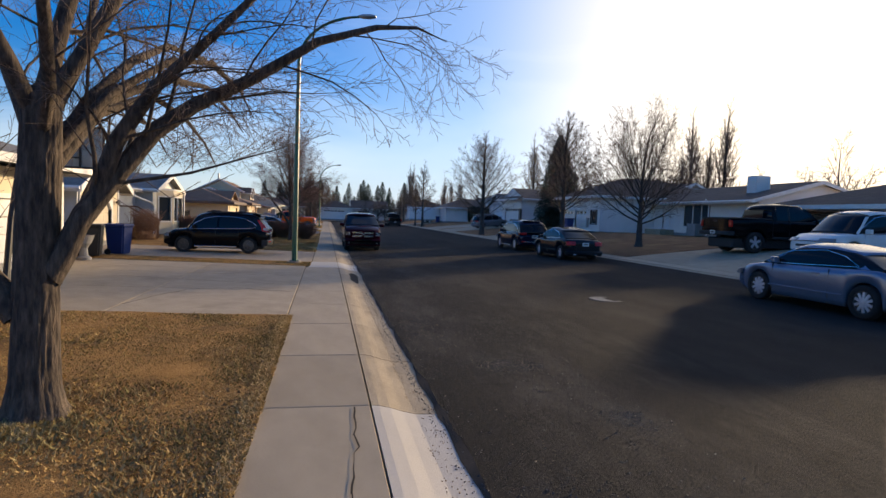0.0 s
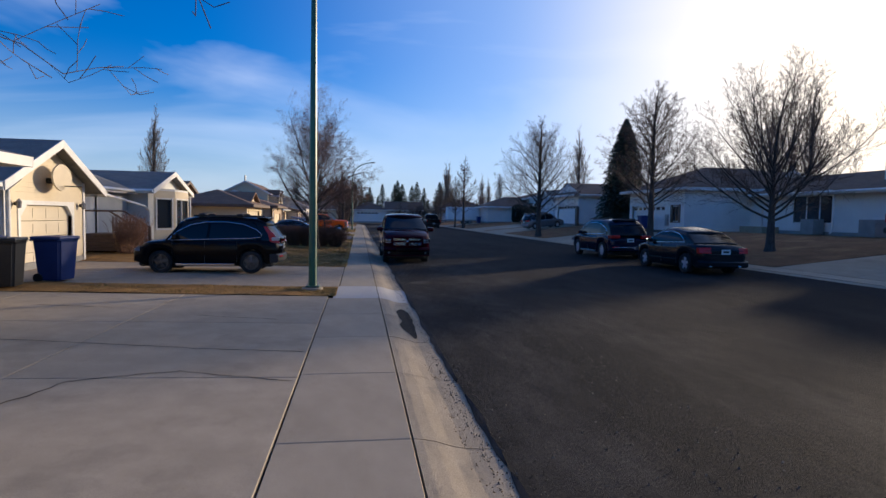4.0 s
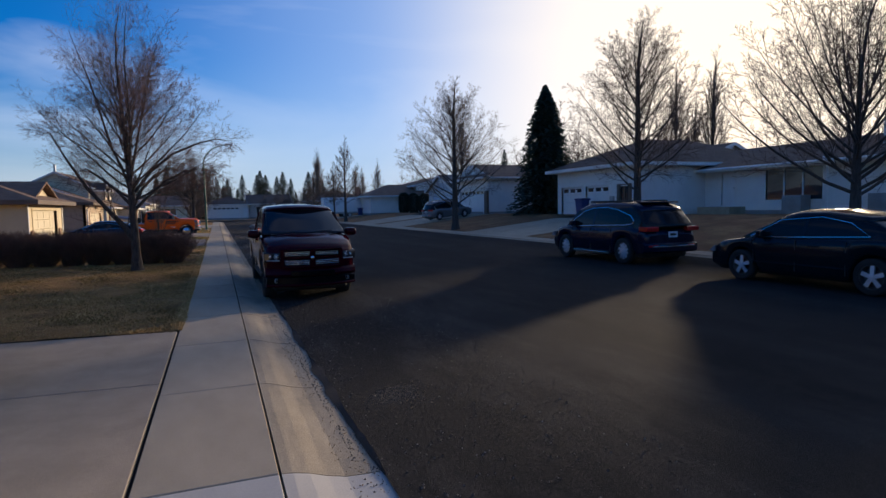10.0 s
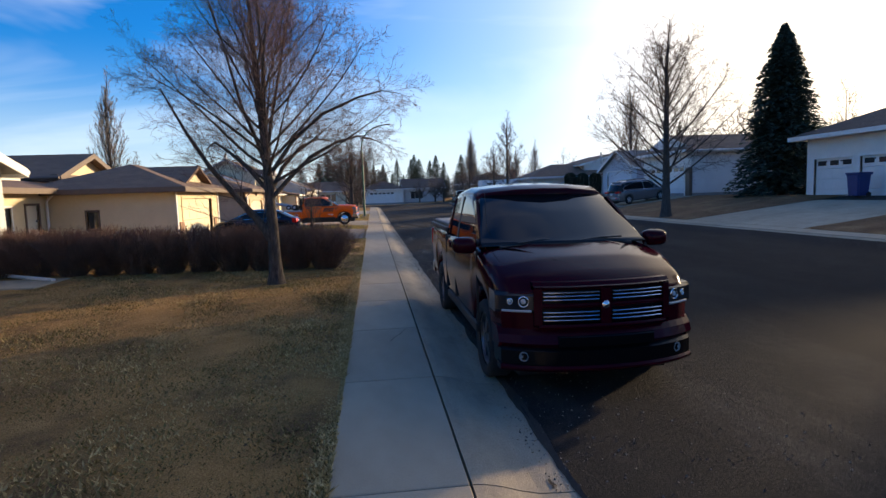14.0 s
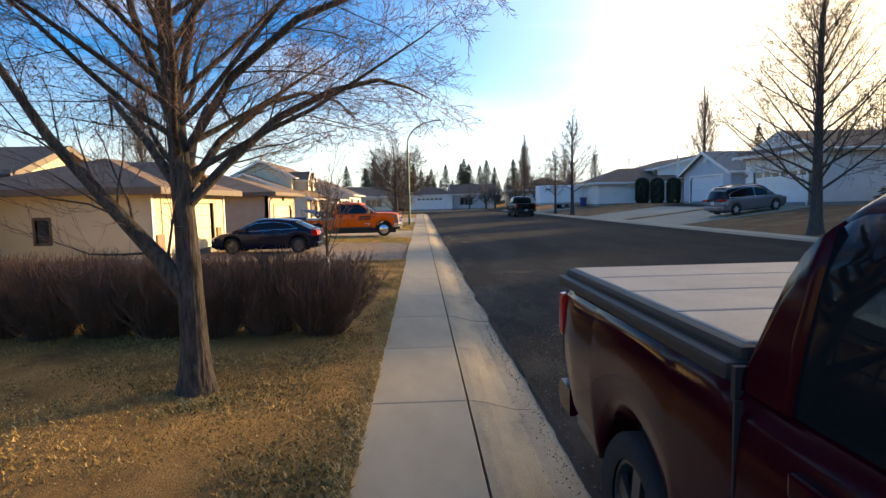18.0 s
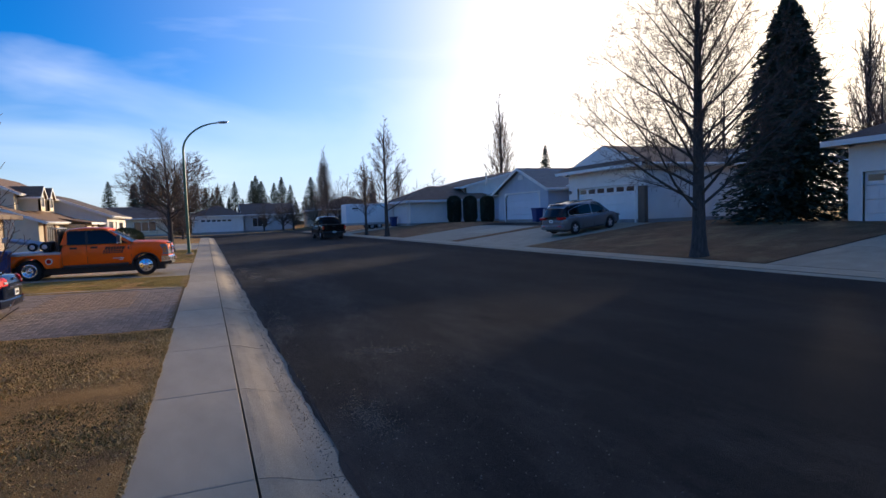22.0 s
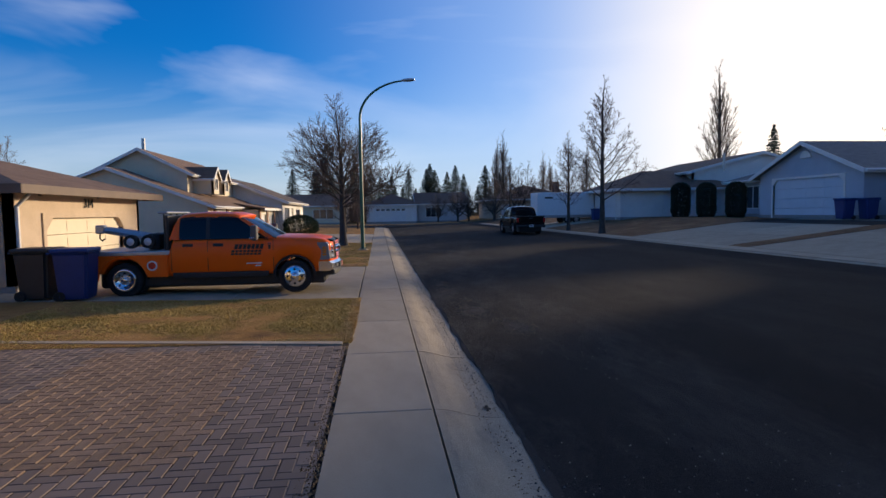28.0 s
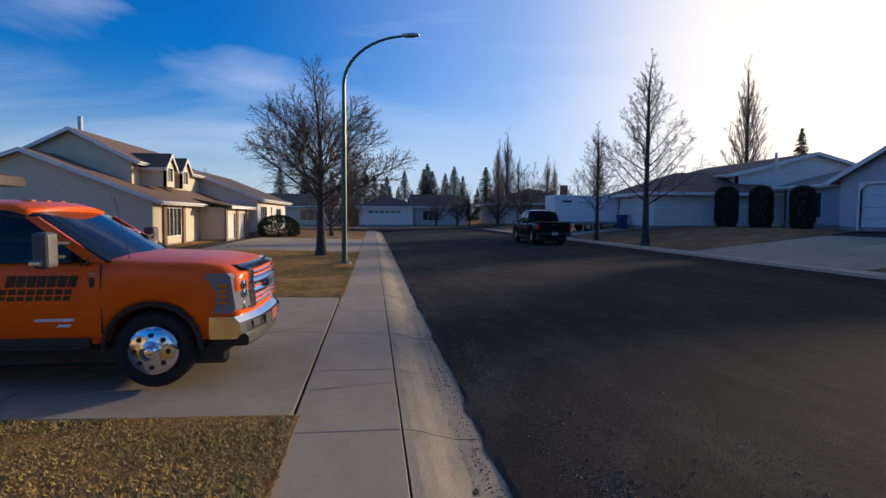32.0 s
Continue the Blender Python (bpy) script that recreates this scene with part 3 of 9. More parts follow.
for k, (y, yb) in enumerate(zip(JOINTS, JOINTS[1:])):
    tilt = 0.25 * noise.noise((k * 3.1, 0.7, 0.2))
    fresh = 19.0 < y < 20.5
    size = Matrix.Diagonal((1, yb - y, 1, 1))
    ob = part("slab", slab_new if fresh else (slab_ww if y < 18.5 else slab_w), None, left_walk)
    ob.matrix_basis = pose(0, y, 0.0, tilt * 0.4, tilt * 0.3, 0) @ size
    ob = part("kerb_stone", curb_new if fresh or 1.0 < y < 5.0 else curb_me, None, left_curb)
    ob.matrix_basis = pose(0.472, y + 0.004, -0.002 + 0.004 * noise.noise((k * 2.3, 5.5, 0.3))) @ size
    if y > 0:
        ob = part("slab", slab_r, None, right_walk)
        ob.matrix_basis = pose(0, y, 0) @ size
        ob = part("kerb_stone", curb_me, None, right_curb)
        ob.matrix_basis = pose(12.62, yb - 0.004, 0.262, 0, 0, 180) @ size


def driveway(name, x0, x1, ys, xs, mat, label):
    """Concrete bays between joints, on the ground's slope."""
    base = setting(name, sheet([x0 + (x1 - x0) * i / 8 for i in range(9)], [ys[0], ys[-1]], lambda x, y: gz(x) - 0.03), M_JOINT, label, "driveway")
    edges = [x0] + list(xs) + [x1]
    for ya, yb in zip(ys, ys[1:]):
        for xa, xb in zip(edges, edges[1:]):
            bm = box(xa + 0.008, xb - 0.008, ya + 0.008, yb - 0.008, -0.06, 0.0, 0.006)
            for v in bm.verts:
                v.co.z += gz(v.co.x) + 0.004
            part("bay", bm, mat, base)
    return base


driveway("driveway_1", -9.2, -0.6, (10.12, 13.2, 16.3, 19.38), (-6.4, -3.5), M_CONC, "wide grey concrete driveway with joints and cracks")
driveway("driveway_2", -8.6, -0.44, (20.95, 23.7, 26.4), (-6.0, -3.2), M_CONC_TAN, "tan exposed-aggregate concrete driveway")
driveway("driveway_3", -8.2, -0.44, (59.4, 62.9, 66.4), (-5.6, -3.0), M_CONC, "grey concrete driveway under the tow truck")
driveway("driveway_4", -7.6, -0.44, (81.5, 86, 90.5, 95.5), (-5.2, -2.8), M_CONC, "wide grey concrete driveway")
driveway("driveway_5", 13.6, 23.0, (12.0, 16, 20, 24), (16.5, 19.5), M_CONC, "grey concrete driveway across the road")
driveway("driveway_6", 13.6, 24.0, (41.0, 44.4, 47.8), (16.5, 19.5), M_CONC, "grey concrete driveway across the road")
driveway("driveway_7", 13.6, 21.2, (60.0, 63.7, 67.4), (16.0, 18.3), M_CONC, "grey concrete driveway under the silver van")
driveway("driveway_8", 13.6, 23.3, (68.6, 72.8, 77.2), (16.5, 19.5), M_CONC, "grey concrete driveway of the pale blue garage")
driveway("driveway_9", 13.6, 19.0, (94.0, 97.5, 101), (15.4,), M_CONC, "grey concrete driveway under a cargo trailer")


def lawn(name, x0, x1, y0, y1, label="patchy dry brown lawn with straw-coloured turf"):
    def height(x, y):
        return gz(x) + 0.012 + 0.02 * noise.noise((x * 0.8, y * 0.8, 3)) + 0.01 * noise.noise((x * 4, y * 4, 5))
    return setting(name, sheet(spread(x0, x1, 0.35), spread(y0, y1, 0.35), height), M_TURF if x0 < 5 else M_TURF_BROWN, label, "lawn", True)


LAWNS = [(-9.0, -0.60, -6.0, 10.1), (-8.0, -0.45, 19.42, 20.92), (-9.0, -0.43, 26.42, 48.34), (-8.0, -0.43, 55.3, 59.38), (-8.0, -0.43, 66.42, 81.48), (-9.0, -0.43, 95.5, 116),
         (13.6, 24.0, 24.05, 40.95), (13.6, 26.0, 47.85, 59.95), (13.6, 20.0, 67.45, 68.55), (13.6, 24.0, 77.25, 93.9), (13.6, 24.0, 101.1, 114.0), (13.6, 24.0, -6.0, 11.9)]
for i, (x0, x1, y0, y1) in enumerate(LAWNS):
    lawn(f"lawn_{i + 1}", x0, x1, y0, y1)
for i, (x0, x1, y0, y1) in enumerate([(-45, -8.9, -30, 116), (23.9, 60, -30, 116), (-70, 60, ROAD_END + 12.5, 190)]):
    setting(f"yard_{i + 1}", sheet(spread(x0, x1, 4), spread(y0, y1, 4), lambda x, y: gz(x) - 0.03), M_TURF, "dry brown yard grass behind the houses", "lawn", True)
setting("pavement_far", sheet(spread(-70, 60, 5), [ROAD_END + 11, ROAD_END + 12.5], lambda x, y: 0.12), M_CONC, "pale pavement along the cross street", "pavement")


def blades(name, x0, x1, y0, y1, count, hmin, hmax, mat, label, seed, disc=False):
    """Grass blades as crossed thin triangles, denser near the walk."""
    r = np.random.RandomState(seed)
    x = x1 - (x1 - x0) * r.rand(count) ** 1.5 if x1 < 5 else r.uniform(x0, x1, count)
    y = r.uniform(y0, y1, count)
    if disc:
        ang, far = r.uniform(0, 6.283, count), np.abs(r.normal(0, 0.5, count))
        x, y = (x0 + x1) / 2 + (x1 - x0) / 2 * far * np.cos(ang), (y0 + y1) / 2 + (y1 - y0) / 2 * far * np.sin(ang)
    clump = np.array([noise.noise((a * 1.3, b * 1.3, 7)) for a, b in zip(x, y)])
    h = (hmin + (hmax - hmin) * r.rand(count)) * (0.8 + 0.8 * np.clip(clump, -0.5, 1))
    a = r.uniform(0, 2 * math.pi, count)
    w = r.uniform(0.005, 0.013, count)
    lean = r.uniform(0.3, 1.6, count) * h
    b = r.uniform(0, 2 * math.pi, count)
    z = np.array([gz(v) for v in x]) + 0.005
    p = np.empty((count, 3, 3))
    p[:, 0] = np.stack([x + w * np.cos(a), y + w * np.sin(a), z], 1)
    p[:, 1] = np.stack([x - w * np.cos(a), y - w * np.sin(a), z], 1)
    p[:, 2] = np.stack([x + lean * np.cos(b), y + lean * np.sin(b), z + h], 1)
    me = bpy.data.meshes.new(name)
    me.from_pydata(p.reshape(-1, 3).tolist(), [], np.arange(count * 3).reshape(-1, 3).tolist())
    me.materials.append(mat)
    return tagged(new(name, me), label, "grass", "", "stuff")


for i, (x0, x1, y0, y1, c) in enumerate([(-6, -0.52, 0, 10.05, 95000), (-6, -0.48, 19.42, 20.9, 9000), (-7, -0.40, 26.45, 38, 100000), (-6, -0.40, 38, 48.2, 90000), (-6, -0.40, 55.3, 59.35, 72000), (-6, -0.40, 66.45, 81.4, 60000)]):
    blades("grass", x0, x1, y0, y1, c, 0.012 if i < 4 else 0.024, 0.045 if i < 4 else 0.034, M_BLADE if i < 4 else M_BLADE_GOLD, "short dry straw-brown grass" if i < 4 else "short golden straw-dry grass", 11 + i)


for i, (y0, y1, c) in enumerate([(0, 10.05, 8000), (26.45, 38, 8000), (38, 48.2, 7000), (55.35, 59.35, 4500), (66.45, 80, 6000)]):
    blades("grass_fringe", -0.70 if i == 0 else -0.54, -0.55 if i == 0 else -0.39, y0, y1, c, 0.02, 0.05, M_FRINGE, "pale straw fringe of grass along the pavement", 41 + i)
blades("grass_tuft", -3.4, -1.3, 4.0, 5.7, 4200, 0.02, 0.07, M_TUFT, "longer dry grass at the foot of the maple", 51, True)
blades("grass_tuft", -2.4, -1.4, 35.3, 36.2, 1500, 0.02, 0.06, M_TUFT, "longer dry grass at the foot of the linden", 52, True)


# herringbone brick driveway
brick_drive = setting("driveway_brick", sheet(spread(-8.0, -0.46, 0.9), [48.25, 55.6], lambda x, y: gz(x) - 0.012), M_DIRT, "reddish-brown herringbone paver driveway", "driveway")
paver_me = mesh_of(box(-0.104, 0.104, -0.0495, 0.0495, -0.05, 0.012, 0.006), "paver", M_PAVER)
near_pavers, rest = 0, bmesh.new()
W2 = 0.105
for i in range(72):
    for j in range(78):
        kind = (i - j) % 4
        if kind in (0, 3):
            turn = 0 if kind == 0 else 90
            x = -7.95 + W2 * (i + (1.0 if kind == 0 else 0.5))
            y = 48.30 + W2 * (j + (0.5 if kind == 0 else 1.0))
            if not (-7.9 < x < -0.52 and 48.36 < y < 55.15 + 0.1 * (-x)):
                continue
            if x > -3.4 and 51.6 < y < 55 and near_pavers < 300:
                ob = part("paver", paver_me, None, brick_drive)
                ob.matrix_basis = pose(x, y, gz(x) + 0.004 * noise.noise((x * 3, y * 3, 1)), 0, 0, turn)
                near_pavers += 1
            else:
                c, s2 = (0.104, 0.0495) if turn == 0 else (0.0495, 0.104)
                z = gz(x) + 0.004 * noise.noise((x * 3, y * 3, 1))
                vs = [rest.verts.new((x + a * k, y + b * l, z + d)) for k, l, d in ((c, s2, 0.006), (c - 0.006, s2 - 0.006, 0.012)) for a, b in ((-1, -1), (1, -1), (1, 1), (-1, 1))]
                rest.faces.new(vs[4:])
                for q in range(4):
                    rest.faces.new((vs[q], vs[(q + 1) % 4], vs[4 + (q + 1) % 4], vs[4 + q]))
for j in range(66):
    y = 48.42 + 0.102 * j
    for x in (-0.60, -0.50):
        z = gz(x) + 0.006 + 0.003 * noise.noise((x * 9, y * 9, 2))
        rest.faces.new([rest.verts.new((x + a, y + b, z)) for a, b in ((-0.048, -0.049), (0.046, -0.049), (0.046, 0.049), (-0.048, 0.049))])
for j in range(72):
    x = -7.86 + 0.102 * j
    for y in (48.335, 48.435):
        z = gz(x) + 0.005 + 0.003 * noise.noise((x * 9, y * 9, 3))
        rest.faces.new([rest.verts.new((x + a, y + b, z)) for a, b in ((-0.049, -0.047), (0.049, -0.047), (0.049, 0.047), (-0.049, 0.047))])
rest_ob = part("paving", rest, M_PAVER_REST, brick_drive)
tagged(rest_ob, kind="stuff")
edge = setting("driveway_edging", prism([(-0.5, 55.16, 0.0), (-8.0, 56.0, 0.12), (-8.0, 56.14, 0.12), (-0.5, 55.3, 0.0)], (0, 0, 0.035)), M_CONC, "low concrete edging along the brick driveway", "edging")


def crack(name, pts, width, mat, seed, parent):
    """A thin wandering strip of dirt in a joint or crack."""
    rng = random.Random(seed)
    bm = bmesh.new()
    last = None
    for (xa, ya), (xb, yb) in zip(pts, pts[1:]):
        n = max(2, int(math.hypot(xb - xa, yb - ya) / 0.12))
        for k in range(n + 1):
            t = k / n
            x, y = xa + (xb - xa) * t + rng.gauss(0, 0.012), ya + (yb - ya) * t + rng.gauss(0, 0.012)
            w = width * rng.uniform(0.4, 1.2)
            dx, dy = yb - ya, xa - xb
            l = math.hypot(dx, dy)
            z = gz(x) + 0.0085
            pair = [bm.verts.new((x + w * dx / l, y + w * dy / l, z)), bm.verts.new((x - w * dx / l, y - w * dy / l, z))]
            if last:
                bm.faces.new((last[0], last[1], pair[1], pair[0]))
            last = pair
    return part(name, bm, mat, parent)


d1 = bpy.data.objects["driveway_1"]
for i, pts in enumerate([((-0.65, 13.05), (-1.9, 13.45), (-2.8, 13.1), (-3.2, 12.0), (-3.45, 10.9)), ((-0.65, 14.35), (-1.9, 14.5), (-3.6, 14.85), (-5.0, 15.1)), ((-1.3, 16.6), (-2.6, 16.9)), ((-4.2, 17.6), (-5.5, 17.8))]):
    crack("crack", pts, 0.012, M_JOINT, 60 + i, d1)
for i, pts in enumerate([((0.2, 2.2), (0.22, 3.6), (0.28, 4.6), (0.33, 5.28)), ((0.1, 31.0), (0.3, 31.6)), ((-0.4, 60.1), (0.45, 60.25)), ((0.75, 4.9), (0.62, 5.3), (0.47, 5.4)), ((0.62, 56.5), (0.7, 58.5), (0.66, 60.2))]):
    crack("crack", pts, 0.007, M_JOINT, 80 + i, left_walk)


def kerb_top(x):
    prof = curb_profile(0)[:7]
    o = x - 0.472
    for (o0, h0), (o1, h1) in zip(prof, prof[1:]):
        if o <= o1:
            return h0 + (h1 - h0) * (o - o0) / (o1 - o0)
    return prof[-1][1]


puddle = sheet(spread(0.66, 1.1, 0.04), spread(15.5, 18.2, 0.1), lambda x, y: 0)
for v in list(puddle.verts):
    t = (v.co.y - 16.85) / 1.35
    half = 0.17 * math.sqrt(max(0.01, 1 - t * t)) * (0.75 + 0.5 * noise.noise((v.co.y * 2.1, 0.3, 0.6)))
    mid = 0.86 + 0.05 * noise.noise((v.co.y * 1.3, 3.3, 0.6))
    v.co.x = min(1.14, mid + (v.co.x - 0.88) / 0.22 * half)
    v.co.z = kerb_top(v.co.x) + 0.005
setting("puddle", puddle, M_WET, "dark damp stain in the gutter", "puddle")
rng_g = random.Random(44)
y = 0.0
while y < 66:
    ln = rng_g.uniform(1.2, 4.5)
    bm = bmesh.new()
    last = None
    n = int(ln / 0.12)
    for k in range(n + 1):
        yy = y + ln * k / n
        w = (0.015 + 0.055 * abs(noise.noise((yy * 1.7, 2.2, 0.4))) + 0.02 * abs(noise.noise((yy * 7, 1.2, 0.4)))) * min(1, 5 * min(k, n - k) / n + 0.1)
        xc = 1.14 + 0.02 * noise.noise((yy * 0.9, 8.2, 0.4))
        pair = [bm.verts.new((xc - w, yy, kerb_top(xc - w) + 0.004)), bm.verts.new((xc + w, yy, road_height(1.2, yy) + 0.004))]
        if last:
            bm.faces.new((last[0], last[1], pair[1], pair[0]))
        last = pair
    part("gutter_gap", bm, M_JOINT, left_curb)
    y += ln + rng_g.uniform(0.1, 0.8)
for i, (x0, y0, r) in enumerate(((0.98, 17.4, 0.13), (1.0, 18.3, 0.1), (0.95, 20.6, 0.12), (1.0, 27.6, 0.1), (0.93, 46.5, 0.12), (0.98, 52.8, 0.14), (0.9, 58.1, 0.1), (1.0, 7.6, 0.1))):
    ch = bmesh.new()
    ring = []
    for k in range(14):
        a = 2 * math.pi * k / 14
        rr = 0.45 * r * (0.7 + 0.9 * noise.noise((math.cos(a) * 1.5 + i * 3, math.sin(a) * 1.5, 0.2)))
        px, py = min(1.14, x0 + rr * 0.6 * math.cos(a)), y0 + rr * 1.6 * math.sin(a)
        ring.append(ch.verts.new((px, py, kerb_top(px) + 0.005)))
    mid = ch.verts.new((x0, y0, kerb_top(x0) + 0.005))
    for k in range(14):
        ch.faces.new((mid, ring[k], ring[(k + 1) % 14]))
    part("chipped_patch", ch, M_JOINT, left_curb)
manhole = thing("manhole_cover", "round cast-iron manhole cover flush with the asphalt", "manhole cover", pose(6.35, 11.95, gz(6.35) + 0.054))
part("frame", lathe([(0.40, -0.02), (0.40, 0.0), (0.35, 0.0), (0.35, -0.02)], 32), M_IRON, manhole)
part("cover", lathe([(0.345, -0.02), (0.345, -0.002), (0.30, 0.0), (0.28, -0.004), (0.001, -0.004)], 32), M_IRON, manhole)


def grit(name, x0, x1, y0, y1, count, size, mat, label, seed, lift=0.004, edge=0):
    """Loose stones and crumbs as tiny tetrahedra."""
    r = np.random.RandomState(seed)
    x = x0 + (x1 - x0) * (r.rand(count) ** (2.0 if edge else 1.0))
    y = r.uniform(y0, y1, count)
    keep = np.array([noise.noise((a * 0.9, b * 0.35, seed)) for a, b in zip(x, y)]) + r.uniform(-0.2, 0.4, count) > 0
    x, y = x[keep], y[keep]
    n = len(x)
    s = size * r.uniform(0.4, 1.3, n)
    z = np.array([(gz(a) + max(0.0, 0.05 * (1 - ((a - 6.5) / 5.5) ** 2))) if a > 1.14 else (kerb_top(a) if a > 0.472 else 0.0) for a in x]) + lift
    a = r.uniform(0, 6.28, n)
    p = np.empty((n, 4, 3))
    for k in range(3):
        p[:, k] = np.stack([x + s * np.cos(a + 2.1 * k), y + s * np.sin(a + 2.1 * k), z - 0.003], 1)
    p[:, 3] = np.stack([x, y, z + s * 0.8], 1)
    i = np.arange(n)[:, None] * 4
    faces = np.concatenate([i + np.array([q]) for q in ((0, 1, 3), (1, 2, 3), (2, 0, 3))])
    me = raw_mesh(name, p.reshape(-1, 3).tolist(), faces.tolist(), mat)
    return tagged(new(name, me), label, "gravel", "", "stuff")


grit("drive_litter", -0.56, -0.42, 48.2, 55.3, 2600, 0.013, M_LEAFLITTER, "dirt and leaf litter at the edge of the pavers", 15, 0.006)
grit("leaf_crumbs", -6.0, -0.65, 0.0, 10.0, 4200, 0.016, M_LEAFLITTER, "brown leaf crumbs on the dry lawn", 16, 0.02)
grit("edge_litter", -6.0, -0.5, 26.34, 26.52, 2600, 0.013, M_LEAFLITTER, "dirt and leaf litter along the driveway edge", 22, 0.004)
grit("road_grit", 1.0, 3.2, 0, 66, 14000, 0.009, M_GRAVEL, "loose grit along the edge of the asphalt", 5, 0.004, 1)
grit("gutter_debris", 0.86, 1.14, 0, 66, 6500, 0.006, M_LEAFLITTER, "dirt and leaf crumbs in the gutter", 6)
for i, (ya, yb, c) in enumerate(((26.5, 48.2, 1500), (55.3, 59.3, 350), (66.5, 80, 800))):
    grit("lawn_edge_leaves", -0.75, -0.38, ya, yb, c, 0.012, M_LEAFLITTER, "crumbled leaves along the pavement's edge", 7 + 60 * i, 0.012)
grit("lawn_leaves", -4.5, -0.5, 0, 10, 2200, 0.02, M_LEAFLITTER, "fallen leaves on the lawn", 8, 0.02)
grit("lawn_litter", -5.0, -0.5, 26.5, 48, 7000, 0.02, M_LEAFLITTER, "scattered dead leaves on the lawn", 18, 0.02)
grit("hedge_leaves", -8.5, -0.6, 36.8, 39.5, 5000, 0.022, M_LEAFLITTER, "brown leaf litter under the hedge", 9, 0.03)


def drift(x, y, rx, ry, count, seed):
    """Washed sand and pebbles lying in a loose patch."""
    r = np.random.RandomState(seed)
    a, b = x + rx * r.normal(0, 0.6, count), y + ry * r.normal(0, 0.6, count)
    near = np.array([noise.noise((p * 3, q * 2, seed)) for p, q in zip(a, b)]) + r.uniform(-0.3, 0.5, count) > 0
    a, b = np.maximum(a[near], 1.17), b[near]
    n = len(a)
    w = 0.008 * r.uniform(0.3, 1.0, n) * np.where(r.rand(n) < 0.03, 2.4, 1.0)
    z = np.array([road_height(p, q) for p, q in zip(a, b)])
    t = r.uniform(0, 6.28, n)
    p = np.empty((n, 4, 3))
    for k in range(3):
        p[:, k] = np.stack([a + w * np.cos(t + 2.1 * k), b + w * np.sin(t + 2.1 * k), z - 0.002], 1)
    p[:, 3] = np.stack([a, b, z + w * 0.6], 1)
    i = np.arange(n)[:, None] * 4
    faces = np.concatenate([i + np.array([q]) for q in ((0, 1, 3), (1, 2, 3), (2, 0, 3))])
    tagged(new("sand_drift", raw_mesh("sand_drift", p.reshape(-1, 3).tolist(), faces.tolist(), M_SAND)), "pale sand and pebbles washed onto the asphalt", "gravel", "", "stuff")


for i, (x, y, rx, ry, c) in enumerate(((1.75, 58.4, 0.22, 0.9, 5200), (2.1, 56.4, 0.3, 0.5, 3000), (1.55, 61.5, 0.2, 1.2, 3000), (1.6, 42.6, 0.2, 0.7, 3400), (2.2, 38.6, 0.35, 0.4, 1800), (2.4, 45.0, 0.4, 0.3, 2400), (1.7, 22.6, 0.25, 0.3, 1800), (2.3, 6.9, 0.4, 0.3, 2600), (2.9, 4.8, 0.25, 0.3, 1800), (1.6, 9.5, 0.3, 1.5, 3000), (1.7, 2.6, 0.4, 1.4, 4000), (1.5, 48.5, 0.2, 1.2, 2600))):
    drift(x, y, rx, ry, c, 300 + i)


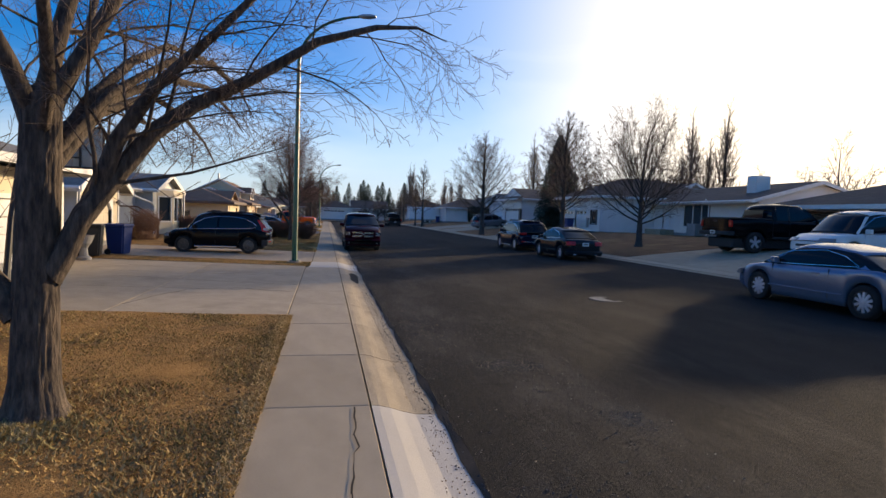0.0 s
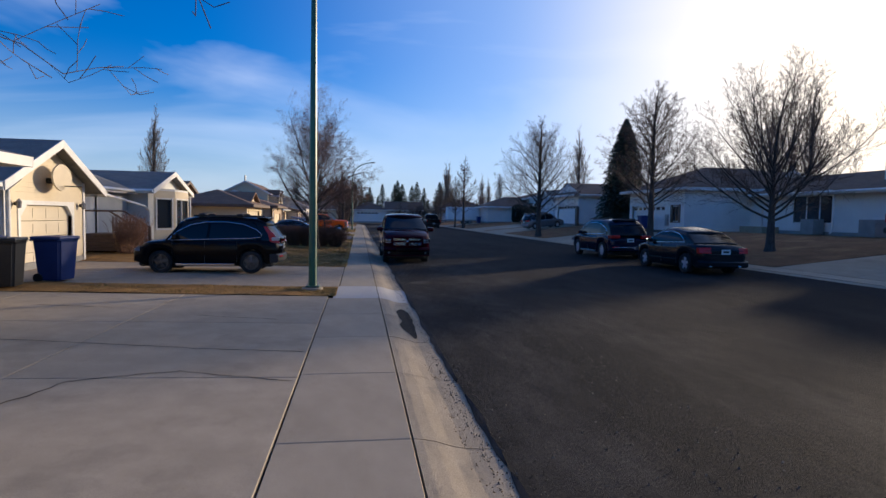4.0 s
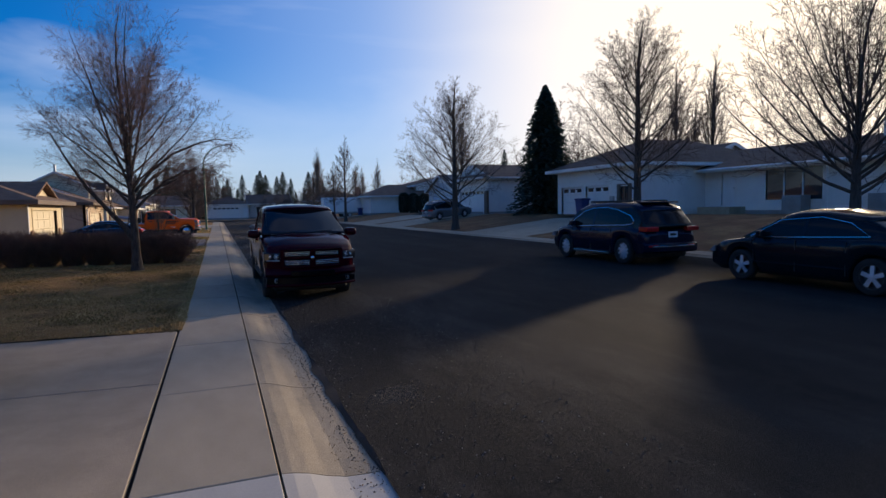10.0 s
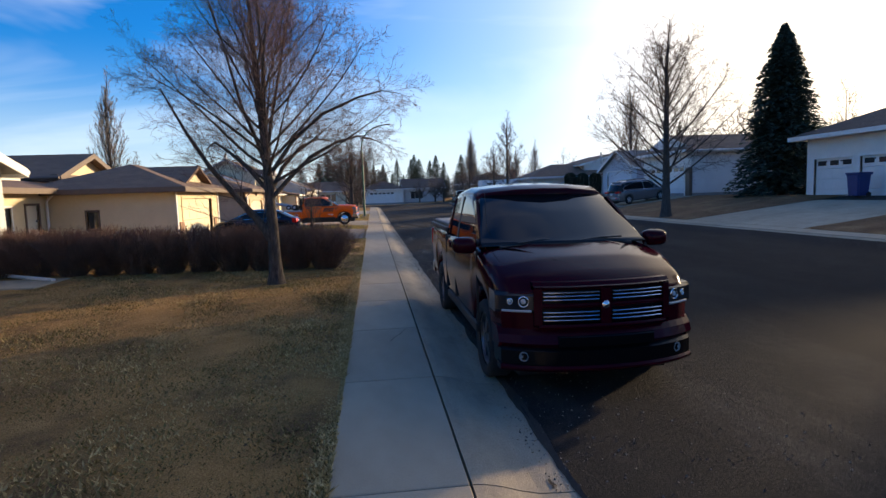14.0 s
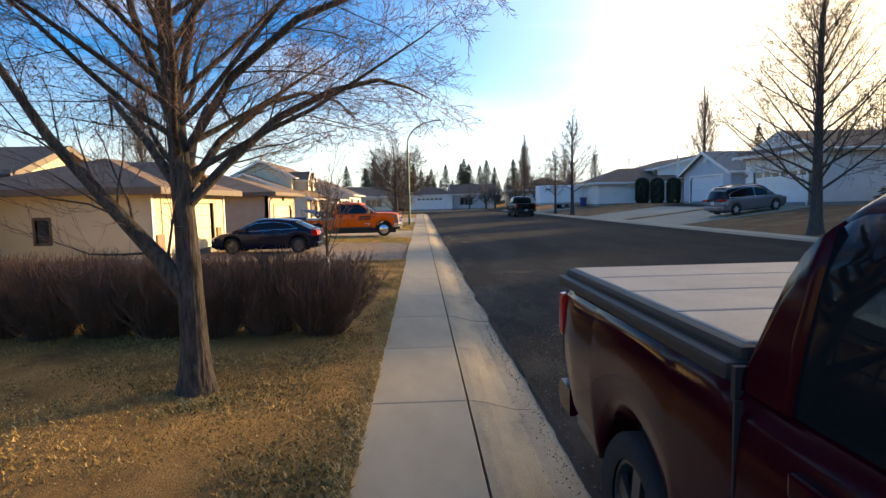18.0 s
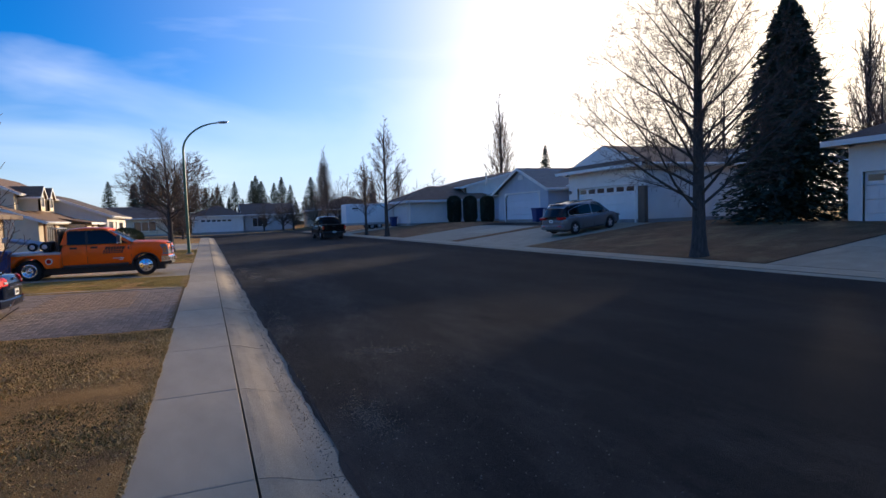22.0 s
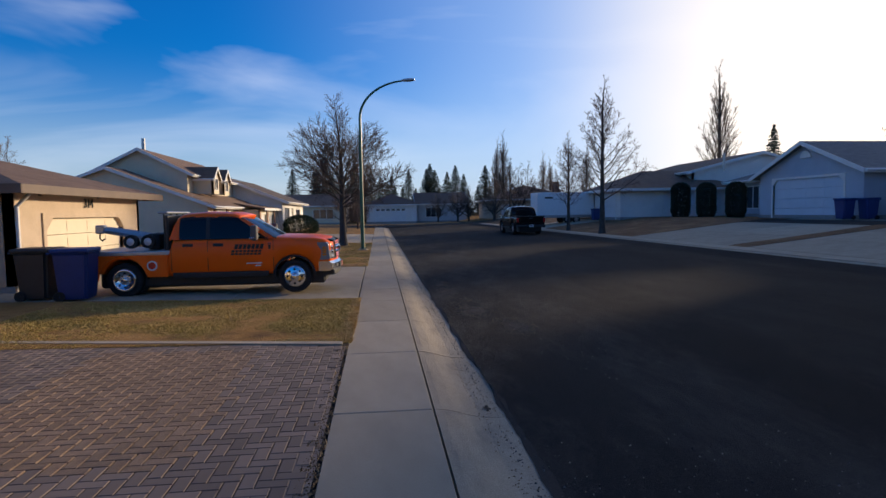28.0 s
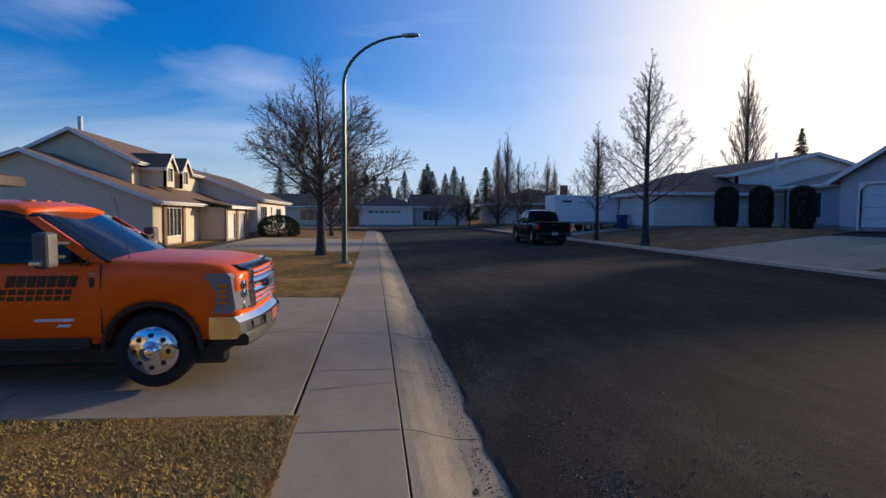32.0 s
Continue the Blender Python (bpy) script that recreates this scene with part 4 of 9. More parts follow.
# ---------------------------------------------------------------- houses
class Wall:
    """A wall from a to b in plan (outside on the right of the way), with openings (u0, u1, z0, z1)."""

    def __init__(self, house, a, b, z0, z1, mat, openings=(), thick=0.16, siding=0.0, boards=False, gable=0.0):
        self.a, self.b = Vector((*a, 0)), Vector((*b, 0))
        self.len = (self.b - self.a).length
        self.u = (self.b - self.a).normalized()
        self.n = Vector((self.u.y, -self.u.x, 0))
        self.house, self.mat, self.z0, self.lap = house, mat, z0, None
        bm = self.cells(0.0, self.len, z0, z1, openings, -thick, 0.0, gable)
        self.ob = part("wall", bm, mat, house)
        if siding:
            step = siding
            z = z0 + 0.25
            while z < z1 + gable - step:
                zm = z + step
                lo, hi = 0.0, self.len
                if zm > z1 and gable:
                    f = (zm - z1) / gable * self.len / 2
                    lo, hi = f, self.len - f
                runs = [(lo, hi)]
                for o in openings:
                    if o[2] - 0.02 < z + step / 2 < o[3] + 0.02:
                        runs = [r for s, e in runs for r in ((s, min(e, o[0])), (max(s, o[1]), e)) if r[1] - r[0] > 0.05]
                for s, e in runs:
                    pts = [self.at(s, z, 0.002), self.at(s, z, 0.020), self.at(s, zm, 0.006), self.at(s, zm, 0.002)]
                    if boards:
                        part("board", prism(pts, self.u * (e - s)), mat, self.ob)
                    else:
                        self.lap = prism(pts, self.u * (e - s), self.lap)
                z = zm
            if self.lap:
                tagged(part("siding", self.lap, mat, self.ob), kind="stuff")

    def at(self, u, z, out=0.0):
        p = self.a + self.u * u + self.n * out
        return Vector((p.x, p.y, z))

    def cells(self, ua, ub, za, zb, openings, d0, d1, gable=0.0):
        """One connected plate with holes, as thick as d0 to d1, with an optional gable on top."""
        bm = bmesh.new()
        us = sorted({ua, ub, *(min(ub, max(ua, v)) for o in openings for v in o[:2])} | ({(ua + ub) / 2} if gable else set()))
        zs = sorted({za, zb, *(min(zb, max(za, v)) for o in openings for v in o[2:4])})
        made = {}

        def vert(u, z, d):
            key = (round(u, 4), round(z, 4), d)
            if key not in made:
                made[key] = bm.verts.new(self.at(u, z, d))
            return made[key]

        def solid(i, k):
            if not (0 <= i < len(us) - 1 and 0 <= k < len(zs) - 1):
                return False
            u, z = (us[i] + us[i + 1]) / 2, (zs[k] + zs[k + 1]) / 2
            return not any(o[0] < u < o[1] and o[2] < z < o[3] for o in openings)

        for i in range(len(us) - 1):
            for k in range(len(zs) - 1):
                if not solid(i, k):
                    continue
                a, b, lo, hi = us[i], us[i + 1], zs[k], zs[k + 1]
                for d in (d0, d1):
                    bm.faces.new([vert(a, lo, d), vert(b, lo, d), vert(b, hi, d), vert(a, hi, d)])
                top_closed = bool(gable) and k == len(zs) - 2
                for ii, kk, e in ((i - 1, k, ((a, lo), (a, hi))), (i + 1, k, ((b, lo), (b, hi))), (i, k - 1, ((a, lo), (b, lo))), (i, k + 1, ((a, hi), (b, hi)))):
                    if not solid(ii, kk) and not (top_closed and kk == k + 1):
                        (p, q), (r, s) = e
                        bm.faces.new([vert(p, q, d0), vert(r, s, d0), vert(r, s, d1), vert(p, q, d1)])
        if gable:
            m = (ua + ub) / 2
            base = [u for u in us]
            for d in (d0, d1):
                bm.faces.new([vert(u, zb, d) for u in base] + [vert(m, zb + gable, d)])
            for u in (ua, ub):
                bm.faces.new([vert(u, zb, d0), vert(m, zb + gable, d0), vert(m, zb + gable, d1), vert(u, zb, d1)])
        return bm

    def slab(self, bm, u0, u1, z0, z1, d0, d1):
        return prism([self.at(u0, z0, d0), self.at(u1, z0, d0), self.at(u1, z1, d0), self.at(u0, z1, d0)], self.n * (d1 - d0), bm)

    def add(self, name, u0, u1, z0, z1, d0, d1, mat, parent=None, label=""):
        return part(name, self.slab(bmesh.new(), u0, u1, z0, z1, d0, d1), mat, parent or self.house, label)

    def window(self, u0, u1, z0, z1, panes=2, trim=None, curtain=True, bars=0):
        trim = trim or M_TRIM
        f = 0.07
        bm = self.cells(u0 - f, u1 + f, z0 - f, z1 + f, [(u0, u1, z0, z1)], -0.06, 0.035)
        win = part("window", bm, trim, self.house)
        w = (u1 - u0) / panes
        for i in range(panes):
            self.add("pane", u0 + i * w + 0.015, u0 + (i + 1) * w - 0.015, z0 + 0.015, z1 - 0.015, -0.05, -0.035, M_GLASS, win)
            if i:
                self.add("mullion", u0 + i * w - 0.03, u0 + i * w + 0.03, z0, z1, -0.055, 0.01, trim, win)
        if curtain:
            self.add("curtain", u0, u1, z0, z1, -0.14, -0.12, M_CURTAIN, win)
        return win

    def garage(self, u0, u1, z0, z1, mat, trim, rows=4, lites=0, cols=4, clipped=True, lite_row=0):
        """A sectional garage door, set back, with casing and clipped upper corners."""
        f, k = 0.12, (0.3 if clipped else 0.0)
        inner = [(u1, z0), (u1, z1 - k), (u1 - k, z1), (u0 + k, z1), (u0, z1 - k), (u0, z0)] if clipped else [(u1, z0), (u1, z1), (u0, z1), (u0, z0)]
        outline = [(u0 - f, z0), (u0 - f, z1 + f), (u1 + f, z1 + f), (u1 + f, z0)] + inner
        bm = prism([self.at(u, z, -0.1) for u, z in outline], self.n * 0.14)
        gd = part("garage_door", bm, trim, self.house)
        h = (z1 - z0) / rows
        for r in range(rows):
            bm = self.slab(bmesh.new(), u0, u1, z0 + r * h + 0.006, z0 + (r + 1) * h - 0.006, -0.12, -0.085)
            w = (u1 - u0) / cols
            if not (lites and r == rows - 1 - lite_row):
                for c in range(cols):
                    self.slab(bm, u0 + c * w + 0.09, u0 + (c + 1) * w - 0.09, z0 + r * h + 0.09, z0 + (r + 1) * h - 0.09, -0.085, -0.075)
            part("door_panel", bm, mat, gd)
        if lites:
            w = (u1 - u0) / lites
            zt = z0 + (rows - lite_row) * h
            for c in range(lites):
                self.add("pane", u0 + c * w + 0.12, u0 + (c + 1) * w - 0.12, zt - h + 0.16, zt - 0.1, -0.086, -0.078, M_GLASS, gd)
        return gd

    def door(self, u0, u1, z0, z1, mat, trim=None):
        outline = [(u0 - 0.08, z0), (u0 - 0.08, z1 + 0.08), (u1 + 0.08, z1 + 0.08), (u1 + 0.08, z0), (u1, z0), (u1, z1), (u0, z1), (u0, z0)]
        bm = prism([self.at(u, z, -0.1) for u, z in outline], self.n * 0.13)
        fr = part("door_frame", bm, trim or M_TRIM, self.house)
        bm = self.slab(bmesh.new(), u0, u1, z0, z1, -0.09, -0.05)
        for zz in (z0 + 0.2, z0 + 1.1):
            self.slab(bm, u0 + 0.12, u1 - 0.12, zz, zz + 0.75, -0.05, -0.042)
        d = part("door", bm, mat, fr)
        part("knob", tube(self.at(u1 - 0.09, z0 + 1.0, -0.05), self.at(u1 - 0.09, z0 + 1.0, 0.02), 0.03, 0.035), M_STEEL, d)
        return fr


def gable_roof(house, x0, x1, y0, y1, ze, rise, along, mat, over=0.45, trim=None, side=0.4):
    """Ridge along x or y. Two slabs, fascia boards and gutters."""
    trim = trim or M_TRIM
    th = 0.12
    if along == "y":
        xm, half = (x0 + x1) / 2, (x1 - x0) / 2
        drop = rise * over / half
        for sx in (-1, 1):
            e = xm + sx * (half + over)
            pts = [(xm, y0 - side, ze + rise), (e, y0 - side, ze - drop), (e, y0 - side, ze - drop + th), (xm, y0 - side, ze + rise + th)]
            part("roof", prism(pts, (0, y1 - y0 + 2 * side, 0)), mat, house)
            part("fascia", box(min(e, e + sx * 0.03), max(e, e + sx * 0.03), y0 - side, y1 + side, ze - drop - 0.09, ze - drop + th, 0.008), trim, house)
            part("gutter", pipe([(e + sx * 0.09, y0 - side, ze - drop + 0.04), (e + sx * 0.09, y1 + side, ze - drop + 0.04)], 0.06, 8), trim, house)
            for yy in (y0 - side - 0.035, y1 + side + 0.005):
                pts = [(xm, yy, ze + rise - 0.1), (e, yy, ze - drop - 0.1), (e, yy, ze - drop + th + 0.01), (xm, yy, ze + rise + th + 0.01)]
                part("barge_board", prism(pts, (0, 0.03, 0)), trim, house)
    else:
        ym, half = (y0 + y1) / 2, (y1 - y0) / 2
        drop = rise * over / half
        for sy in (-1, 1):
            e = ym + sy * (half + over)
            pts = [(x0 - side, ym, ze + rise), (x0 - side, e, ze - drop), (x0 - side, e, ze - drop + th), (x0 - side, ym, ze + rise + th)]
            part("roof", prism(pts, (x1 - x0 + 2 * side, 0, 0)), mat, house)
            part("fascia", box(x0 - side, x1 + side, min(e, e + sy * 0.03), max(e, e + sy * 0.03), ze - drop - 0.09, ze - drop + th, 0.008), trim, house)
            part("gutter", pipe([(x0 - side, e + sy * 0.09, ze - drop + 0.04), (x1 + side, e + sy * 0.09, ze - drop + 0.04)], 0.06, 8), trim, house)
            for xx in (x0 - side - 0.035, x1 + side + 0.005):
                pts = [(xx, ym, ze + rise - 0.1), (xx, e, ze - drop - 0.1), (xx, e, ze - drop + th + 0.01), (xx, ym, ze + rise + th + 0.01)]
                part("barge_board", prism(pts, (0.03, 0, 0)), trim, house)


def hip_roof(house, x0, x1, y0, y1, ze, rise, mat, over=0.5, trim=None):
    trim = trim or M_TRIM
    a0, a1, b0, b1 = x0 - over, x1 + over, y0 - over, y1 + over
    w, d = a1 - a0, b1 - b0
    k = min(w, d) / 2
    if w < d:
        r0, r1 = ((a0 + a1) / 2, b0 + k), ((a0 + a1) / 2, b1 - k)
    else:
        r0, r1 = (a0 + k, (b0 + b1) / 2), (a1 - k, (b0 + b1) / 2)
    bm = bmesh.new()
    c = [bm.verts.new(p) for p in ((a0, b0, ze), (a1, b0, ze), (a1, b1, ze), (a0, b1, ze))]
    t = [bm.verts.new((v.co.x, v.co.y, ze + 0.1)) for v in c]
    p, q = bm.verts.new((*r0, ze + rise)), bm.verts.new((*r1, ze + rise))
    bm.faces.new(c[::-1])
    for i in range(4):
        j = (i + 1) % 4
        bm.faces.new((c[i], c[j], t[j], t[i]))
    if w < d:
        faces = ((t[0], t[1], p), (t[1], t[2], q, p), (t[2], t[3], q), (t[3], t[0], p, q))
    else:
        faces = ((t[0], t[1], q, p), (t[1], t[2], q), (t[2], t[3], p, q), (t[3], t[0], p))
    for f in faces:
        bm.faces.new(f)
    part("roof", bm, mat, house)
    for s in ((a0 - 0.03, a1 + 0.03, b0 - 0.03, b0), (a0 - 0.03, a1 + 0.03, b1, b1 + 0.03), (a0 - 0.03, a0, b0, b1), (a1, a1 + 0.03, b0, b1)):
        part("fascia", box(*s, ze - 0.1, ze + 0.1, 0.006), trim, house)


def shell(house, x0, x1, y0, y1, z0, z1, mat, front=None, side_near=None, gable=None, rise=0.0, siding=0.0, boards=False, facing=1, front_open=(), near_open=()):
    """Four walls. facing: +1 the street lies at greater x, -1 at smaller x. Returns the front wall and the near (south) wall."""
    ga = gb = 0.0
    if gable == "x":
        ga = rise
    if gable == "y":
        gb = rise
    south = Wall(house, (x0, y0), (x1, y0), z0, z1, side_near or mat, near_open, siding=siding, boards=boards, gable=gb)
    north = Wall(house, (x1, y1), (x0, y1), z0, z1, mat, gable=gb)
    east = Wall(house, (x1, y0), (x1, y1), z0, z1, (front or mat) if facing > 0 else mat, front_open if facing > 0 else (), siding=siding, boards=boards and facing > 0, gable=ga)
    west = Wall(house, (x0, y1), (x0, y0), z0, z1, (front or mat) if facing < 0 else mat, front_open if facing < 0 else (), siding=siding, boards=boards and facing < 0, gable=ga)
    part("foundation", box(x0 - 0.02, x1 + 0.02, y0 - 0.02, y1 + 0.02, z0 - 0.5, z0 + 0.18), M_STONE, house)
    return (east if facing > 0 else west), south


def downpipe(house, x, y, z0, z1, out=(0.15, 0)):
    part("downpipe", pipe([(x + out[0] * 2, y + out[1] * 2, z1), (x, y, z1 - 0.3), (x, y, z0 + 0.2), (x + out[0], y + out[1], z0 + 0.1)], 0.045, 8), M_TRIM, house)


def wall_lamp(house, p, out):
    p, o = Vector(p), Vector(out)
    lamp = part("wall_lamp", tube(p, p + o * 0.05, 0.05), M_BLACK, house)
    part("lantern", lathe([(0.0, 0.0), (0.05, 0.02), (0.065, 0.18), (0.02, 0.24), (0.0, 0.26)], 10, centre=tuple(p + o * 0.11 - Vector((0, 0, 0.12)))), M_LAMP, lamp)


# -- left side
g = 0.25
# house with the wide driveway
h = thing("house", "cream sided house with a wide garage and white eaves", "house")
f, s = shell(h, -17, -7.4, 8.0, 18.3, 0.13, 2.6, M_SIDING_CREAM, siding=0.14, boards=False, front_open=[(4.2, 9.1, 0.13, 1.85)])
f.garage(4.2, 9.1, 0.13, 1.85, M_DOOR_WHITE, M_TRIM)
wall_lamp(h, (-7.35, 17.7, 1.7), (1, 0, 0))
hip_roof(h, -17, -7.4, 8.0, 18.3, 2.68, 1.7, M_ROOF_GREY, 1.05)
f.add("corner_board", 10.16, 10.3, 0.15, 2.6, 0.022, 0.045, M_TRIM)
part("stone_pier", box(-7.42, -7.16, 17.35, 18.3, 0.05, 0.72, 0.02), M_STUCCO, h, "tan stone veneer pier")
part("pier_cap", box(-7.45, -7.12, 17.3, 18.35, 0.72, 0.77, 0.01), M_STONE, h)

# house with the basketball hoop and the bay window
h = thing("house", "cream sided bungalow with a gabled garage and a bay window", "house", pose(-0.3, 1.5, -0.06))
f, s = shell(h, -15.5, -8.4, 21.1, 25.3, 0.2, 2.66, M_SIDING_CREAM, gable="x", rise=1.0, siding=0.13, boards=True, side_near=M_SIDING_GREY, front_open=[(0.7, 3.4, 0.2, 1.93)])
f.garage(0.7, 3.4, 0.2, 1.93, M_DOOR_CREAM, M_TRIM)
gable_roof(h, -15.5, -8.4, 21.1, 25.3, 2.66, 1.0, "x", M_ROOF_GREY, 0.65)
for u0 in (-0.02, 4.10):
    f.add("corner_board", u0, u0 + 0.12, 0.25, 2.66, 0.022, 0.045, M_TRIM)
wall_lamp(h, (-8.35, 21.5, 1.95), (1, 0, 0))
wall_lamp(h, (-8.35, 24.95, 1.95), (1, 0, 0))
hoop = part("backboard", prism([(-8.0, 23.2 + 0.50 * math.cos(a) * (1 if abs(math.cos(a)) < 0.8 else 1.05), 2.72 + 0.38 * math.sin(a)) for a in [math.pi * k / 10 for k in range(20)]], (-0.05, 0, 0)), M_SIDING_CREAM, h, "cream plastic fan backboard")
ring = [(-7.72 + 0.22 * math.cos(a), 23.2 + 0.22 * math.sin(a), 2.48) for a in [math.pi * k / 8 for k in range(17)]]
part("hoop", pipe(ring, 0.011, 6), M_RUST, hoop)
part("bracket", box(-8.4, -8.06, 23.1, 23.3, 2.55, 2.7), M_BLACK, hoop)
downpipe(h, -8.32, 21.2, 0.2, 2.6)
part("side_gate", box(-8.9, -8.82, 18.2, 21.0, 0.1, 1.55, 0.01), M_SIDING_GREY, h, "pale grey gate between the houses")
f, s = shell(h, -17, -10.2, 25.0, 40.2, g, 2.8, M_SIDING_GREY, siding=0.13, boards=True, near_open=(), front_open=[(4.6, 5.5, g + 0.6, 2.45)])
f.door(4.6, 5.5, g + 0.6, 2.45, M_DOOR_WHITE)
gable_roof(h, -17, -10.2, 25.0, 40.2, 2.8, 1.0, "y", M_ROOF_GREY)
part("downpipe", pipe([(-8.5, 25.6, 2.62), (-8.6, 26.2, 2.5), (-9.1, 32.6, 2.05), (-9.1, 33.1, 1.85), (-9.1, 33.2, 0.3), (-8.95, 33.3, 0.2)], 0.05, 8), M_TRIM, h)
f, s = shell(h, -12, -9.3, 33.6, 39.0, g, 2.85, M_SIDING_GREY, gable="x", rise=0.85, siding=0.13, boards=True)
gable_roof(h, -12.5, -9.3, 33.6, 39.0, 2.85, 0.85, "x", M_ROOF_GREY)
bay = [(-9.3, 34.3), (-8.6, 35.2), (-8.6, 37.4), (-9.3, 38.3)]
for (ax, ay), (bx, by) in zip(bay, bay[1:]):
    w = Wall(h, (ax, ay), (bx, by), g, 2.8, M_SIDING_CREAM, [(0.18, math.hypot(bx - ax, by - ay) - 0.18, 1.0, 2.4)], siding=0.13)
    w.window(0.18, w.len - 0.18, 1.0, 2.4, 1 if w.len < 1.5 else 2)
part("bay_roof", prism([(x, y, 2.8) for x, y in bay], (0, 0, 0.1)), M_TRIM, h)
part("downpipe", pipe([(-8.45, 37.2, 2.6), (-8.42, 37.1, 0.4), (-8.3, 37.0, 0.26), (-6.6, 35.8, 0.24)], 0.045, 8), M_TRIM, h)
part("splash_strip", box(-8.9, -6.5, 34.9, 36.3, 0.05, 0.225, 0.02), M_CONC, h, "concrete strip beside the wall")
stairs = thing("entry_stairs", "brown wooden entry stairs with a railing", "stairs", pose(-0.3, 1.5, -0.06))
for k in range(4):
    part("step", box(-10.1 + 0, -9.0 + 0.28 * (3 - k) - 0.1, 29.2, 30.6, g + 0.17 * k, g + 0.17 * k + 0.16, 0.01), M_WOOD, stairs)
for yy in (29.2, 30.6):
    part("rail", pipe([(-8.2, yy, g + 0.9), (-9.2, yy, g + 1.55), (-10.1, yy, g + 1.55)], 0.035, 8), M_WOOD, stairs)
    part("post", box(-8.26, -8.16, yy - 0.05, yy + 0.05, g - 0.05, g + 0.95), M_WOOD, stairs)
    for k in range(7):
        x = -8.35 - 0.12 * k
        part("baluster", box(x - 0.015, x + 0.015, yy - 0.015, yy + 0.015, g + 0.1 + 0.06 * k, g + 0.95 + 0.07 * k), M_WOOD, stairs)

# brown-roofed house beside the hedge
h = thing("house", "pale yellow house with brown hip roofs and a garage", "house")
f, s = shell(h, -12.4, -7.5, 47.2, 53.2, 0.15, 2.25, M_SIDING_YELLOW, siding=0.14, boards=True, front_open=[(0.75, 4.85, 0.15, 1.9)], near_open=[(1.72, 2.1, 0.85, 1.5)])
f.garage(0.75, 4.85, 0.15, 1.9, M_DOOR_YELLOW, M_SIDING_YELLOW, clipped=False)
for u0, u1 in ((0.14, 0.62), (5.0, 5.4)):
    f.add("brick_pier", u0, u1, 0.1, 1.0, 0.0, 0.09, M_BRICK, label="red-brown brick veneer pier")
for u0 in (-0.02, 5.88):
    f.add("corner_board", u0, u0 + 0.13, 0.2, 2.25, 0.022, 0.05, M_TRIM)
s.window(1.72, 2.1, 0.85, 1.5, 1, M_TRIM_BROWN)
hip_roof(h, -12.4, -7.5, 47.2, 53.2, 2.25, 1.15, M_ROOF_BROWN, 0.55, M_TRIM_BROWN)
part("dormer_gable", prism([(-7.7, 48.5, 2.4), (-7.7, 52.1, 2.4), (-7.7, 50.3, 3.15)], (-2.2, 0, 0)), M_SIDING_YELLOW, h)
for sy, e in ((-1, 47.9), (1, 52.7)):
    part("gable_roof", prism([(-7.4, 50.3, 3.2), (-7.4, e, 2.26), (-7.4, e, 2.36), (-7.4, 50.3, 3.3)], (-2.8, 0, 0)), M_ROOF_BROWN, h)
f, s = shell(h, -24, -12.0, 43.4, 56, 0.15, 2.3, M_SIDING_YELLOW, front_open=[(0.5, 1.5, 0.75, 1.75), (2.35, 3.1, 0.25, 1.8)])
f.window(0.5, 1.5, 0.75, 1.75, 2, M_TRIM)
f.door(2.35, 3.1, 0.25, 1.8, M_DOOR_YELLOW, M_TRIM_BROWN)
downpipe(h, -11.9, 46.9, 0.2, 2.25)
hip_roof(h, -24, -12.0, 43.4, 56, 2.3, 1.25, M_ROOF_BROWN, 0.6, M_TRIM_BROWN)
w = Wall(h, (-12.9, 49.5), (-12.9, 54.7), 2.2, 3.0, M_SIDING_YELLOW, gable=0.95)
gable_roof(h, -18, -12.9, 49.5, 54.7, 3.0, 0.95, "x", M_ROOF_BROWN, 0.4, M_TRIM_BROWN, 0.45)
part("gable_band", box(-12.88, -12.6, 49.2, 55.0, 2.92, 3.05, 0.01), M_TRIM_BROWN, h)
part("roof_vent", lathe([(0.08, 2.6), (0.08, 3.2), (0.13, 3.21), (0.05, 3.3), (0.001, 3.31)], 10, centre=(-14.2, 46.0, 0)), M_STEEL, h)
part("roof_vent", lathe([(0.06, 2.6), (0.06, 3.1), (0.1, 3.11), (0.001, 3.18)], 10, centre=(-15.0, 48.4, 0)), M_STEEL, h)

# house with number 314
h = thing("house", "tan stucco garage house numbered 314 with a brown hip roof", "house", pose(-0.3, 0.8, -0.06))
f, s = shell(h, -15.5, -7.5, 60.0, 66.6, 0.15, 2.42, M_STUCCO_TAN, M_STUCCO, front_open=[(1.25, 5.35, 0.15, 1.8)])
f.garage(1.25, 5.35, 0.15, 1.8, M_DOOR_CREAM, M_STUCCO)
hip_roof(h, -15.5, -7.5, 60.0, 66.6, 2.42, 1.2, M_ROOF_BROWN, 0.55, M_TRIM_BROWN)
for yy in (60.6, 63.3, 66.0):
    part("soffit_lamp", tube((-7.2, yy, 2.30), (-7.2, yy, 2.335), 0.05), M_LAMP, h)
downpipe(h, -7.42, 60.1, 0.15, 2.36)
fc = bpy.data.curves.new("house_number", "FONT")
fc.body, fc.size, fc.extrude = "314", 0.34, 0.012
fc.align_x = "CENTER"
fc.materials.append(M_DECAL)
num = new("house_number", fc)
num.parent = h
num.matrix_basis = pose(-7.47, 63.3, 2.06, 90, 0, 90)
f, s = shell(h, -24, -13.5, 57.5, 70, 0.15, 2.45, M_STUCCO_TAN)
hip_roof(h, -24, -13.5, 57.5, 70, 2.45, 1.4, M_ROOF_BROWN, 0.6, M_TRIM_BROWN)

